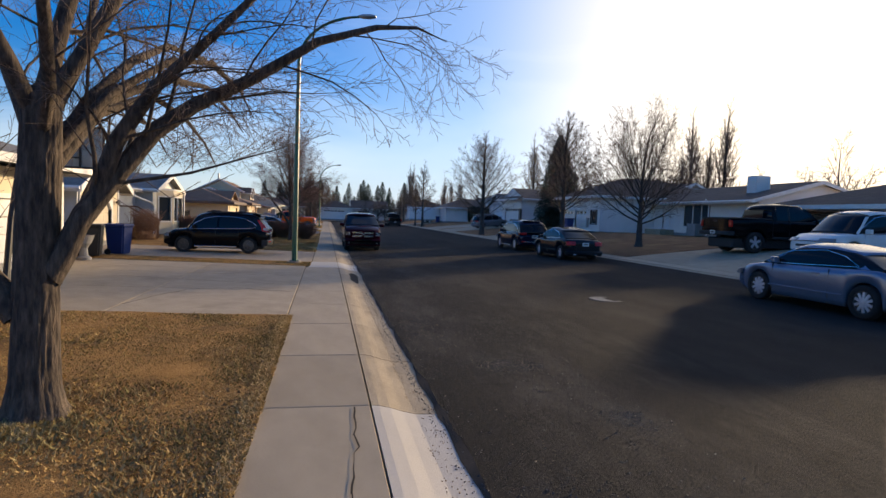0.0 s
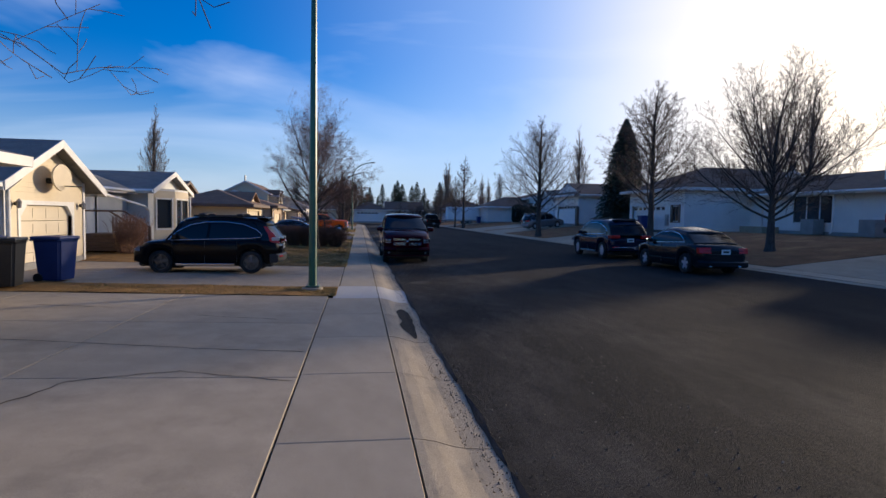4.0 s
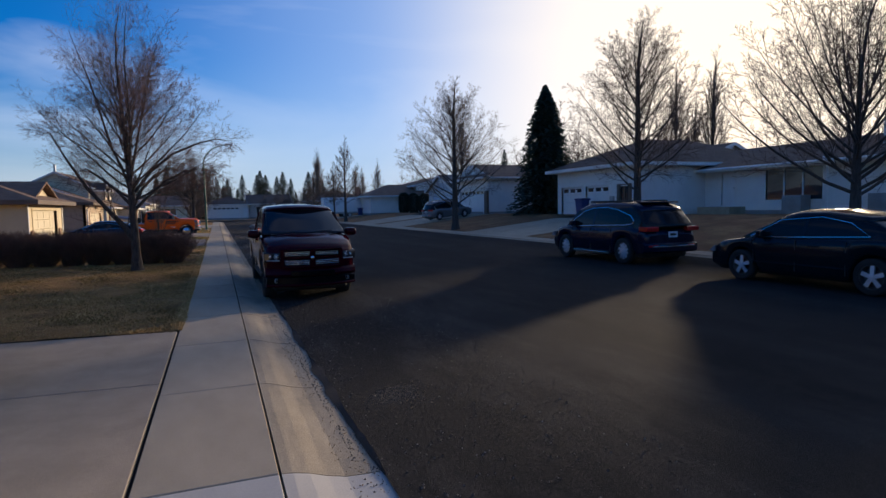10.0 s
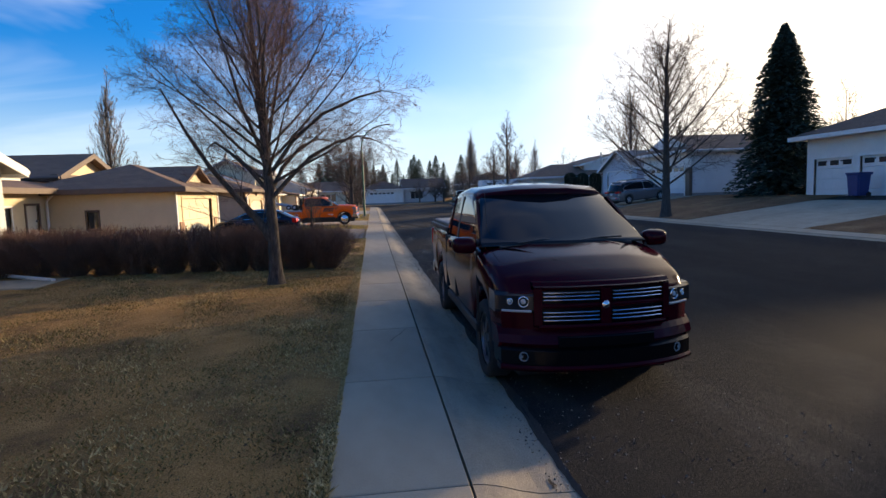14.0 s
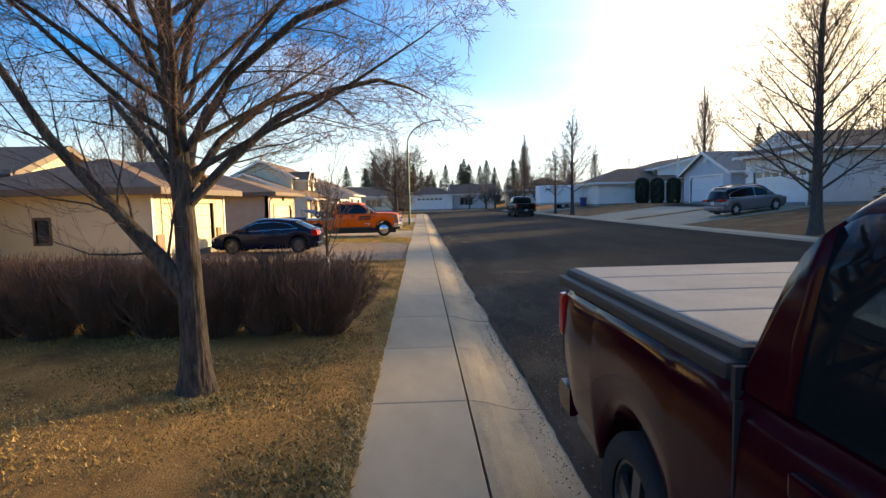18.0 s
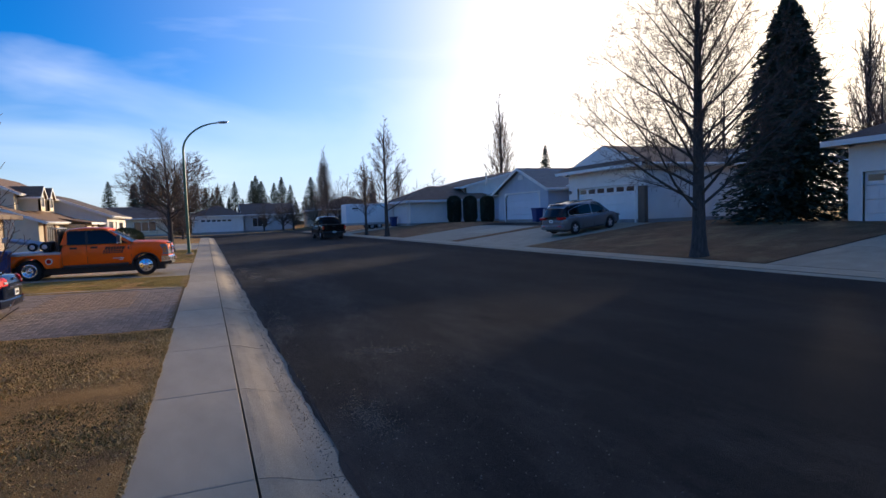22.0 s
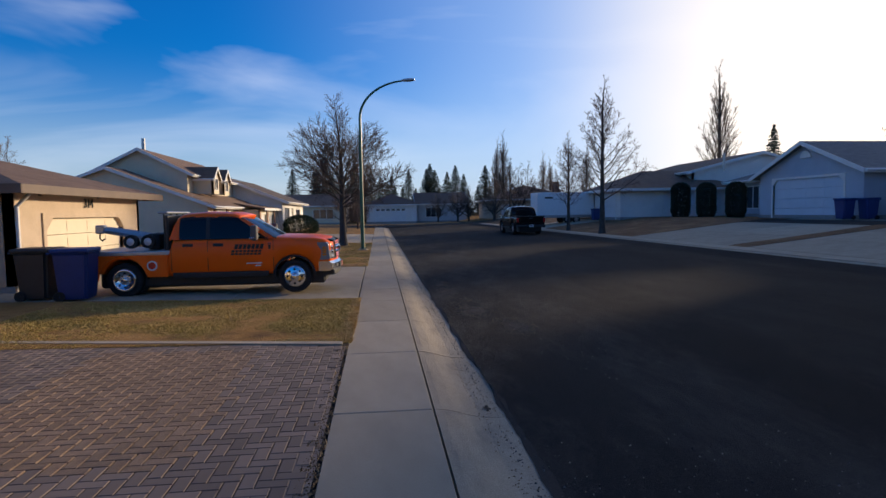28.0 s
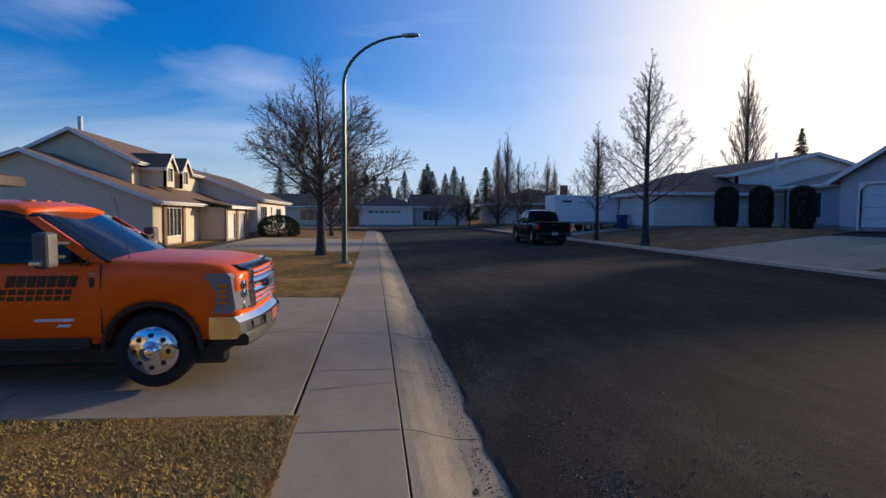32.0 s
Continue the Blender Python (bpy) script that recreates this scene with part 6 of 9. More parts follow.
maple["paths"] = [([(0.12, 0, 1.2), (0.24, 0, 1.42), (0.34, 0.0, 1.66), (0.6, 0.05, 2.05), (0.87, 0.1, 2.42), (1.16, 0.15, 2.66), (1.65, 0.2, 2.95), (2.4, 0.3, 3.35), (3.2, 0.5, 3.6), (3.8, 0.7, 3.7), (4.3, 0.9, 3.65)], 0.125, 0.006, 5, 1),
                  ([(0.46, 0.02, 1.86), (0.62, -0.06, 2.3), (0.92, -0.1, 2.75), (1.4, -0.2, 3.2), (2.1, -0.3, 3.8), (2.7, -0.4, 4.4)], 0.085, 0.006, 9, 1),
                  ([(-0.1, 0, 0.85), (-0.35, 0.05, 1.15), (-0.8, 0.1, 1.6), (-1.4, 0.2, 2.4), (-1.8, 0.3, 3.4), (-2.2, 0.3, 4.6)], 0.13, 0.01, 12, 1),
                  ([(0.05, 0.1, 2.1), (0.15, 0.7, 2.75), (0.25, 1.5, 3.3), (0.35, 2.5, 3.75), (0.55, 3.6, 3.9), (0.8, 4.7, 3.75)], 0.075, 0.012, 21),
                  ([(-0.1, 0.1, 2.2), (-0.3, 0.9, 3.0), (-0.6, 2.0, 3.7), (-0.9, 3.2, 4.0), (-1.1, 4.4, 3.9), (-1.2, 5.3, 3.6)], 0.075, 0.012, 31),
                  ([(0.1, 0.1, 2.1), (0.3, 0.7, 2.75), (0.6, 1.5, 3.15), (0.85, 2.3, 3.25), (1.0, 3.0, 3.1), (1.1, 3.6, 2.9)], 0.06, 0.008, 41),
                  ([(0.05, 0.1, 2.0), (0.15, 0.9, 2.65), (0.3, 2.0, 3.05), (0.4, 3.1, 3.0), (0.5, 4.0, 2.75), (0.55, 4.7, 2.45)], 0.06, 0.008, 43),
                  ([(0.0, 0.1, 1.95), (-0.1, 0.8, 2.5), (-0.1, 1.7, 2.9), (-0.05, 2.6, 2.95), (0.0, 3.4, 2.75), (0.0, 3.9, 2.55)], 0.055, 0.008, 47),
                  ([(0.1, 0.1, 2.2), (0.35, 0.6, 2.8), (0.7, 1.3, 3.3), (0.95, 2.1, 3.5), (1.15, 2.9, 3.35), (1.25, 3.5, 3.1)], 0.055, 0.008, 53)]
maple["paths"] = [([(x if x < 1.7 else 1.7 + 0.7 * (x - 1.7), y, z) for x, y, z in pts], *rest_) for pts, *rest_ in maple["paths"]]
maple["bark"] = True
maple["path_kids"] = [0, 10, 6, 3, 0]
maple["path_up"] = [0, 0.0, -0.08, -0.05, 0.05]
maple["path_wobble"] = [0.02, 0.06, 0.13, 0.17, 0.18]
plant(bare_tree(3, 8.5, 0.165, maple, M_BARK, M_TWIG, 2.5, (0.05, 0)), -2.3, 5.2, "bare mature maple with furrowed bark on the lawn")
# linden by the hedge
linden = with_limbs(OVAL, limb_ring(30, 62, 0.33, 0.30, 0.44, 1.0, 17, 0.36) + [((0.12, -0.1, 1), 0.57, 0.4, 0.5), ((-0.14, 0.1, 1), 0.55, 0.4, 0.5), ((0.22, 0.2, 1), 0.5, 0.36, 0.55)], kids=[0, 19, 9, 5, 0], rr=[0, 0.22, 0.36, 0.48, 0], wobble=[0.02, 0.085, 0.13, 0.15, 0.16], up=[0, 0.035, 0.03, 0.03, 0.02], segs=[6, 7, 4, 3, 2], floor=2.4, tip=0.002)
linden["paths"] = [([(-0.05, 0, 0.95), (-0.25, -0.05, 1.3), (-0.6, -0.1, 1.75), (-1.1, -0.15, 2.4), (-1.5, -0.2, 3.1), (-1.9, -0.2, 3.9)], 0.095, 0.015, 4),
                   ([(0.04, 0, 1.8), (0.35, 0.1, 2.15), (0.8, 0.3, 2.6), (1.3, 0.55, 2.9), (1.75, 0.8, 3.05), (2.05, 1.0, 3.0), (2.3, 1.15, 2.9)], 0.055, 0.008, 61),
                   ([(0.02, 0.05, 1.95), (0.2, 0.4, 2.4), (0.5, 1.0, 2.85), (0.8, 1.7, 3.1), (1.1, 2.35, 3.1), (1.3, 2.8, 2.9)], 0.05, 0.008, 63),
                   ([(-0.02, 0.05, 1.9), (-0.1, 0.5, 2.4), (-0.2, 1.2, 2.85), (-0.3, 2.0, 3.05), (-0.4, 2.6, 2.95), (-0.4, 3.0, 2.75)], 0.05, 0.008, 67),
                   ([(0.05, 0, 2.3), (0.5, -0.1, 2.9), (1.1, -0.1, 3.4), (1.8, 0.1, 3.75), (2.3, 0.2, 3.9), (2.7, 0.3, 3.85)], 0.05, 0.008, 71),
                   ([(-0.05, 0, 1.9), (-0.5, 0.4, 2.4), (-1.0, 0.9, 2.8), (-1.4, 1.5, 3.05), (-1.7, 2.1, 3.0), (-1.9, 2.5, 2.8)], 0.05, 0.008, 73)]
linden["bark"] = True
linden["path_kids"] = [0, 18, 8, 5, 0]
linden["path_up"] = [0, 0.03, -0.025, -0.02, 0.04]
plant(bare_tree(8, 8.8, 0.115, linden, M_BARK, M_TWIG_RED, 4.6, (-0.18, 0)), -2.06, 36.12, "bare oval linden tree on the lawn by the hedge")
# oval street trees across the road
oval_me = bare_tree(21, 8.6, 0.17, with_limbs(OVAL, limb_ring(40, 70, 0.42, 0.26, 0.28, 1.0, 9, 0.22, 0.5), kids=[0, 14, 7, 4, 0], ratio=[0, 0.40, 0.46, 0.5, 0], tip=0.0036, up=[0, 0.075, 0.04, 0.03, 0.02]), M_BARK_GREY, M_TWIG, 6.2)
vase_me = bare_tree(23, 8.6, 0.17, with_limbs(OVAL, limb_ring(30, 74, 0.50, 0.32, 0.34, 1.0, 19, 0.44, 0.12), kids=[0, 15, 7, 4, 0], ratio=[0, 0.34, 0.46, 0.5, 0], angle=[0, 34, 38, 38, 0], rr=[0, 0.32, 0.45, 0.55, 0], shrink=[0, 0.35, 0.4, 0.3, 0], tip=0.0042, up=[0, 0.15, 0.07, 0.04, 0.02]), M_BARK_GREY, M_TWIG, 3.6)
plant(vase_me, 16.5, 27.95, "bare round-crowned street tree on the lawn", 0, 1.0, "street trees")
fork_me = bare_tree(29, 9.4, 0.2, with_limbs(OVAL, limb_ring(38, 66, 0.52, 0.25, 0.19, 1.0, 9, 0.22, 0.58) + [((-0.1, 0.16, 1), 0.52, 0.5, 0.36), ((0.14, 0.05, 1), 0.36, 0.4, 0.6)], kids=[0, 13, 7, 4, 0], ratio=[0, 0.38, 0.46, 0.5, 0], angle=[0, 42, 42, 40, 0], wobble=[0.02, 0.05, 0.09, 0.12, 0.15], tip=0.0038, up=[0, 0.05, 0.03, 0.02, 0.02]), M_BARK_GREY, M_TWIG, 6.9)
plant(fork_me, 13.95, 50.3, "bare forked tree on the lawn by the driveway", 200, 1.02, "street trees")
plant(oval_me, 15.2, 35.2, "bare oval tree before the white bungalow", 80, 1.02, "street trees")
broad_me = bare_tree(33, 8.2, 0.2, with_limbs(OVAL, limb_ring(24, 72, 0.46, 0.28, 0.48, 1.0, 4, 0.42), depth=3, kids=[0, 24, 11, 0], ratio=[0, 0.40, 0.48, 0], tip=0.007, up=[0, 0.04, 0.04, 0.03, 0.02]), M_BARK_GREY, M_TWIG, 4.2)
plant(broad_me, -1.9, 78.6, "bare broad tree beside the street lamp")
slim_me = bare_tree(41, 7.6, 0.13, with_limbs(OVAL, limb_ring(30, 62, 0.34, 0.24, 0.27, 1.0, 14, 0.2, 0.62), kids=[0, 10, 5, 3, 0], ratio=[0, 0.36, 0.46, 0.5, 0], tip=0.005, up=[0, 0.07, 0.04, 0.03, 0.02]), M_BARK_GREY, M_TWIG, 5.8)
plant(slim_me, 13.7, 81.6, "bare slim pyramidal tree on the lawn", 0, 1.28)
plant(slim_me, 13.6, 87.6, "small bare slim tree on the lawn", 100, 0.95)
plant(slim_me, 15.0, 112, "bare slim tree on the corner", 40, 1.0)
sapling_me = bare_tree(77, 3.4, 0.038, with_limbs(OVAL, limb_ring(14, 21, 0.46, 0.34, 0.4, 1.0, 2, 0.56, 0.1), depth=3, kids=[0, 8, 3, 0], angle=[0, 26, 30, 0], rr=[0, 0.5, 0.5, 0], up=[0, 0.12, 0.08, 0.04, 0.02], tip=0.003), M_BARK, M_TWIG_RED, 1.2)
sap = plant(sapling_me, -2.17, 44.55, "young bare sapling with a white-painted stem")
part("painted_stem", pipe([(0, 0, 0), (0, 0, 0.06), (0, 0, 0.5)], [0.062, 0.05, 0.042], 10), M_WHITE, sap, "white trunk paint")
poplar_me = bare_tree(55, 12, 0.22, with_limbs(OVAL, limb_ring(44, 25, 0.34, 0.2, 0.12, 1.0, 3, 0.3, 0.45), kids=[0, 9, 4, 2, 0], angle=[0, 15, 18, 18, 0], segs=[6, 5, 3, 2, 1], tip=0.009), M_BARK_GREY, M_TWIG_BLOOM, 9.0)
for x, y, s in ((43.5, 117, 1.5), (-27, 88.4, 1.18), (19.5, 136, 1.05), (33, 160, 1.0), (24.5, 165, 1.25), (36, 165, 0.95), (30, 128, 0.85), (44, 63.5, 1.2), (48.2, 62.8, 1.3), (46.4, 63.4, 0.95)):
    plant(poplar_me, x, y, "bare columnar poplar behind the houses", x * 13 % 360, s, "poplars", 0.4)
far_me = bare_tree(61, 8, 0.2, with_limbs(OVAL, limb_ring(10, 60, 0.5, 0.5, 0.4, 1.0, 7, 0.6), depth=4, segs=[6, 5, 3, 2, 1], kids=[0, 12, 6, 2, 0], tip=0.010), M_BARK_GREY, M_TWIG, 1.8)
for x, y, s in ((-30, 60, 1.0), (-34, 52, 1.1), (-33, 70, 0.95), (-25, 90, 1.0), (-3.0, 100, 0.75), (-2.2, 110, 0.7), (9, 134, 0.7), (25, 122, 1.0), (30, 112, 1.1), (34, 118, 1.0), (56.5, 54.5, 1.75), (62, 40, 1.25), (59.5, 102.5, 2.3), (65, 97, 2.1), (30, 63.5, 1.5), (41, 61, 1.5), (51, 60, 1.25), (64, 27, 1.3), (36, 104, 1.0), (-20, 128, 1.0), (16, 126, 1.0), (20.5, 130, 1.15), (23, 134, 1.25), (12, 134, 0.85), (13.5, 133, 0.8)):
    plant(far_me, x, y, "bare tree among the houses", x * 29 % 360, s, "background trees", 0.3 if x > 0 else 0.1)


def spruce_mesh(seed, height, radius, whorls, boughs, sprays, power=0.9):
    """Drooping boughs made of small flat needle sprays."""
    rng = random.Random(seed)
    verts, faces = [], []
    for w in range(whorls):
        t = (w + 0.5) / whorls
        z = 0.25 + (height - 0.3) * t
        rad = radius * (1 - t) ** power + 0.02
        fine = 0.3 + 0.7 * min(1.0, rad / 0.9)
        for k in range(boughs):
            a = 2 * math.pi * (k + 0.5 * (w % 2)) / boughs + rng.uniform(-0.25, 0.25)
            ln = rad * rng.uniform(0.72, 1.12)
            zb = z + rng.uniform(-0.1, 0.1)
            ca, sa2 = math.cos(a), math.sin(a)
            for s in range(sprays):
                q = (s + rng.random()) / sprays
                r = ln * q
                zz = zb - 0.28 * ln * q * q + rng.uniform(-0.09, 0.06)
                off = rng.uniform(-0.5, 0.5) * (0.15 + 0.35 * (1 - q) * ln)
                x, y = r * ca - off * sa2, r * sa2 + off * ca
                l, wd = fine * rng.uniform(0.18, 0.36), fine * rng.uniform(0.04, 0.09)
                b = a + rng.uniform(-0.8, 0.8)
                dx, dy, dz = l * math.cos(b), l * math.sin(b), rng.uniform(-0.16, 0.06)
                nx, ny, nz = -math.sin(b) * wd, math.cos(b) * wd, rng.uniform(-0.05, 0.05)
                i = len(verts)
                verts += [(x, y, zz), (x + dx * 0.5 + nx, y + dy * 0.5 + ny, zz + dz * 0.4 + nz), (x + dx, y + dy, zz + dz), (x + dx * 0.5 - nx, y + dy * 0.5 - ny, zz + dz * 0.4 - nz)]
                faces.append((i, i + 1, i + 2, i + 3))
    return raw_mesh("crown", verts, faces, M_NEEDLE)


spruce_trunk = mesh_of(pipe([(0, 0, 0), (0, 0, 5), (0, 0, 9.6)], [0.18, 0.1, 0.02], 8), "trunk", M_BARK_GREY)
spruce_me = spruce_mesh(5, 9.8, 2.85, 50, 20, 38, 0.74)
spruce_far = spruce_mesh(6, 9.8, 2.3, 30, 11, 14)


def spruce(x, y, s, me, label, z=None, turn=0):
    t = thing("spruce_tree", label, "tree", pose(x, y, (gz(x) if z is None else z), 0, 0, turn) @ Matrix.Diagonal((s, s, s, 1)), "spruces")
    part("trunk", spruce_trunk, None, t)
    part("crown", me, None, t)


spruce(22.7, 53.9, 0.95, spruce_me, "dense dark green spruce beside the driveway")
rng_s = random.Random(91)
for k in range(34):
    x, y = -15 + 1.25 * k + rng_s.uniform(-0.9, 0.9), rng_s.uniform(153, 176)
    q = rng_s.uniform(0.62, 1.2) * (1.25 if k % 7 == 3 else 1.0)
    t = thing("spruce_tree", "dark spruce behind the far houses", "tree", pose(x, y, 0.1, 0, 0, x * 31 % 360) @ Matrix.Diagonal((q * rng_s.uniform(1.1, 1.6), q * 1.35, q, 1)), "spruces")
    part("trunk", spruce_trunk, None, t)
    part("crown", spruce_far, None, t)
for x, y, q in ((56.3, 124.3, 1.38),):
    spruce(x, y, q, spruce_far, "dark spruce behind the far houses", 0.1, x * 31 % 360)


# ---------------------------------------------------------------- hedge and shrubs
def stems(seed, count, height, spread_r, base_r, mat, name="brush", curl=0.25):
    rng = random.Random(seed)
    chains = []
    for _ in range(count):
        a, r = rng.uniform(0, 6.28), base_r * math.sqrt(rng.random())
        p = Vector((r * math.cos(a), r * math.sin(a), 0))
        d = Vector((math.cos(a) * r / base_r * spread_r + rng.gauss(0, 0.12), math.sin(a) * r / base_r * spread_r + rng.gauss(0, 0.12), 1)).normalized()
        h = height * rng.uniform(0.7, 1.04)
        pts, rad = [p.copy()], [0.0065]
        for k in range(5):
            d = (d + Vector((rng.gauss(0, curl * 0.4), rng.gauss(0, curl * 0.4), 0.1))).normalized()
            p = p + d * (h / 5)
            pts.append(p.copy())
            rad.append(0.0065 - 0.0009 * (k + 1))
            if k >= 1:
                for _ in range(4):
                    b = rng.uniform(0, 6.28)
                    e = (d + Vector((math.cos(b), math.sin(b), 0.4)) * 0.7).normalized()
                    l = height * rng.uniform(0.1, 0.24)
                    chains.append(([p.copy(), p + e * l * 0.5, p + e * l + Vector((0, 0, 0.03))], [0.004, 0.003, 0.0022]))
        chains.append((pts, rad))
    return tube_mesh(name, chains, 3, mat)


def leafy(seed, n, rx, ry, h, size, mat, top=0.8):
    """Dense evergreen clump of small leaf sprays in a rounded upright body."""
    r = np.random.RandomState(seed)
    t = r.rand(n)
    a = r.uniform(0, 6.283, n)
    prof = np.where(t < top, 1.0, np.sqrt(np.clip(1 - ((t - top) / (1 - top)) ** 2, 0, 1)))
    rad = prof * (0.82 + 0.22 * r.rand(n)) * (0.75 + 0.25 * np.minimum(1, t / 0.15))
    c = np.stack([rx * rad * np.cos(a), ry * rad * np.sin(a), h * t], 1)
    d = np.stack([np.cos(a), np.sin(a), r.uniform(0.2, 1.2, n)], 1) + r.normal(0, 0.5, (n, 3))
    d *= size * r.uniform(0.6, 1.3, n)[:, None] / np.linalg.norm(d, axis=1)[:, None]
    e = r.normal(0, 1, (n, 3))
    e *= (0.3 * size / np.linalg.norm(e, axis=1))[:, None]
    p = np.stack([c, c + d * 0.5 + e, c + d, c + d * 0.5 - e], 1).reshape(-1, 3)
    return raw_mesh("foliage", p.tolist(), np.arange(4 * n).reshape(-1, 4).tolist(), mat)


hedge_leaf = [leafy(70 + k, 420, 0.44, 0.4, 0.85, 0.035, M_DEADLEAF, 0.7) for k in range(2)]
bush_a = [stems(300 + k, 330, 0.98, 0.62, 0.25, M_HEDGE, curl=0.55) for k in range(3)]
for k in range(12):
    x = -1.25 - 0.72 * k
    b = thing("hedge_bush", "bare reddish-brown clipped hedge shrub", "hedge", pose(x, 38.45 + 0.06 * math.sin(k * 2.1), gz(x), 0, 0, k * 67), "hedge along the lawn")
    part("brush", bush_a[k % 3], None, b)
    part("dead_leaves", hedge_leaf[k % 2], None, b, "brown dead leaves caught in the twigs")
dry = thing("shrub", "dry reddish-brown shrub beside the entry stairs", "shrub", pose(-8.5, 30.1, gz(-9)))
part("brush", stems(400, 120, 1.3, 0.35, 0.35, M_HEDGE), None, dry)
part("dead_leaves", leafy(77, 1500, 0.55, 0.5, 1.2, 0.06, M_DEADLEAF, 0.7), None, dry)


cedar_me = leafy(1, 9000, 0.85, 0.85, 2.7, 0.16, M_CEDAR)
for x, y, s in ((22.6, 92.2, 0.9), (23.1, 89.4, 0.95), (23.5, 86.6, 0.9), (23.8, 83.6, 0.86)):
    c = thing("cedar_column", "dark clipped cedar column beside the house wall", "shrub", pose(x, y, gz(x), 0, 0, y * 40) @ Matrix.Diagonal((s * 0.78, s * 0.78, s, 1)), "cedar columns")
    part("trunk", tube((0, 0, -0.05), (0, 0, 1.8), 0.09, 0.04, 8), M_BARK_GREY, c)
    part("foliage", cedar_me, None, c)
ever = thing("shrub", "rounded green evergreen shrub by the driveway", "shrub", pose(-6.6, 97.5, 0.1))
part("trunk", tube((0, 0, -0.05), (0, 0, 0.7), 0.06, 0.03, 8), M_BARK_GREY, ever)
part("foliage", leafy(4, 5000, 1.4, 1.4, 1.5, 0.16, M_SHRUB, 0.4), None, ever)


# ---------------------------------------------------------------- vehicles
def lerp_table(t, table):
    for (a, va), (b, vb) in zip(table, table[1:]):
        if t <= b:
            k = (t - a) / (b - a) if b > a else 0
            k = max(0.0, min(1.0, k))
            return va + (vb - va) * k
    return table[-1][1]


def smooth_table(t, table, w=0.06):
    return sum(lerp_table(t + d * w, table) for d in (-1, -0.5, 0, 0.5, 1)) / 5


def body_loft(L, W, top, bottom, axles, arch, plan, hub=0.33, crown=0.03, tuck=0.05, shoulder=0.05, nose=0.22, tail=0.12, dome=0.0):
    """Lower body: columns along the length; the sill rises over the wheel arches; both ends bow out in plan. Nose at +x."""
    bm = bmesh.new()
    xs = []
    x = -L / 2
    while x < L / 2:
        near = min(abs(x - a) for a in axles)
        xs.append(x)
        x += 0.03 if near < arch + 0.06 else 0.08
    xs.append(L / 2)
    rows = []
    for x in xs:
        zt, zb = smooth_table(x, top), smooth_table(x, bottom)
        for a in axles:
            if abs(x - a) < arch:
                zb = max(zb, hub + math.sqrt(arch * arch - (x - a) ** 2))
        zb = min(zb, zt - 0.06)
        hw = W / 2 * smooth_table(x, plan)
        pts = [(hw * 0.9, zb - 0.0)]
        for v in (0.0, 0.15, 0.4, 0.62, 0.8, 0.92):
            bulge = 1 - tuck / (W / 2) * (abs(v - 0.55) / 0.55) ** 2
            pts.append((hw * bulge, zb + (zt - zb) * v))
        pts.append((hw * (1 - tuck / (W / 2)) - shoulder * 0.5, zt - 0.01))
        pts.append((hw * (1 - tuck / (W / 2)) - shoulder * 1.6, zt + crown * 0.3))
        pts.append((hw * 0.45, zt + crown * 0.85))
        pts.append((0, zt + crown))
        full = [(y, z) for y, z in pts] + [(-y, z) for y, z in pts[-2::-1]]
        rows.append([bm.verts.new((x, y, z)) for y, z in full])
    n = len(rows[0])
    for a, b in zip(rows, rows[1:]):
        for i in range(n - 1):
            bm.faces.new((a[i], a[i + 1], b[i + 1], b[i]))
        bm.faces.new((a[0], b[0], b[n - 1], a[n - 1]))
    for end in (rows[0], rows[-1]):
        last = None
        for i in range(n // 2):
            a, b = end[i], end[n - 1 - i]
            line = [a] + [bm.verts.new(a.co.lerp(b.co, k / 14)) for k in range(1, 14)] + [b]
            if last:
                for k in range(14):
                    bm.faces.new((last[k], last[k + 1], line[k + 1], line[k]))
            last = line
        bm.faces.new(last + [end[n // 2]])
    for v in bm.verts:
        e, w = bow(v.co.x, L, nose, tail), min(1.0, abs(v.co.y) / (W / 2))
        if dome and v.co.x > 0:
            lo, hi = smooth_table(v.co.x, bottom), smooth_table(v.co.x, top)
            up = max(0.0, min(1.0, (v.co.z - hi + 0.04) / 0.04))
            v.co.z += dome * up * max(0.0, min(1.0, (0.62 - w) / 0.16)) * max(0.0, min(1.0, (L / 2 - v.co.x) / 0.5))
        v.co.x -= e * w ** 2.6
    return bm


def bow(x, L, nose, tail):
    """How far the corners draw back from the ends."""
    f, r = max(0.0, (x - L / 2 + 0.8) / 0.8), max(0.0, (-x - L / 2 + 0.6) / 0.6)
    return nose * min(1.0, f) ** 1.5 - tail * min(1.0, r) ** 1.5


def wrap(car, name, prof, y0, y1, mat, L, W, nose, label="", both=False, n=10, smooth=False):
    """A closed profile of (x, z) swept across the bowed end of a body; x above 0 is the nose, below 0 the tail."""
    made = []
    for sy in ((1, -1) if both else (1,)):
        bm = bmesh.new()
        rings = []
        for k in range(n + 1):
            y = sy * (y0 + (y1 - y0) * k / n)
            w = min(1.05, abs(y) / (W / 2)) ** 2.6
            rings.append([bm.verts.new((x - (nose if x > 0 else -nose) * w, y, z)) for x, z in prof])
        m = len(prof)
        for a, b in zip(rings, rings[1:]):
            for i in range(m):
                bm.faces.new((a[i], a[(i + 1) % m], b[(i + 1) % m], b[i]))
        bm.faces.new(rings[0])
        bm.faces.new(rings[-1][::-1])
        made.append(part(name, bm, mat, car, label, smooth))
    return made


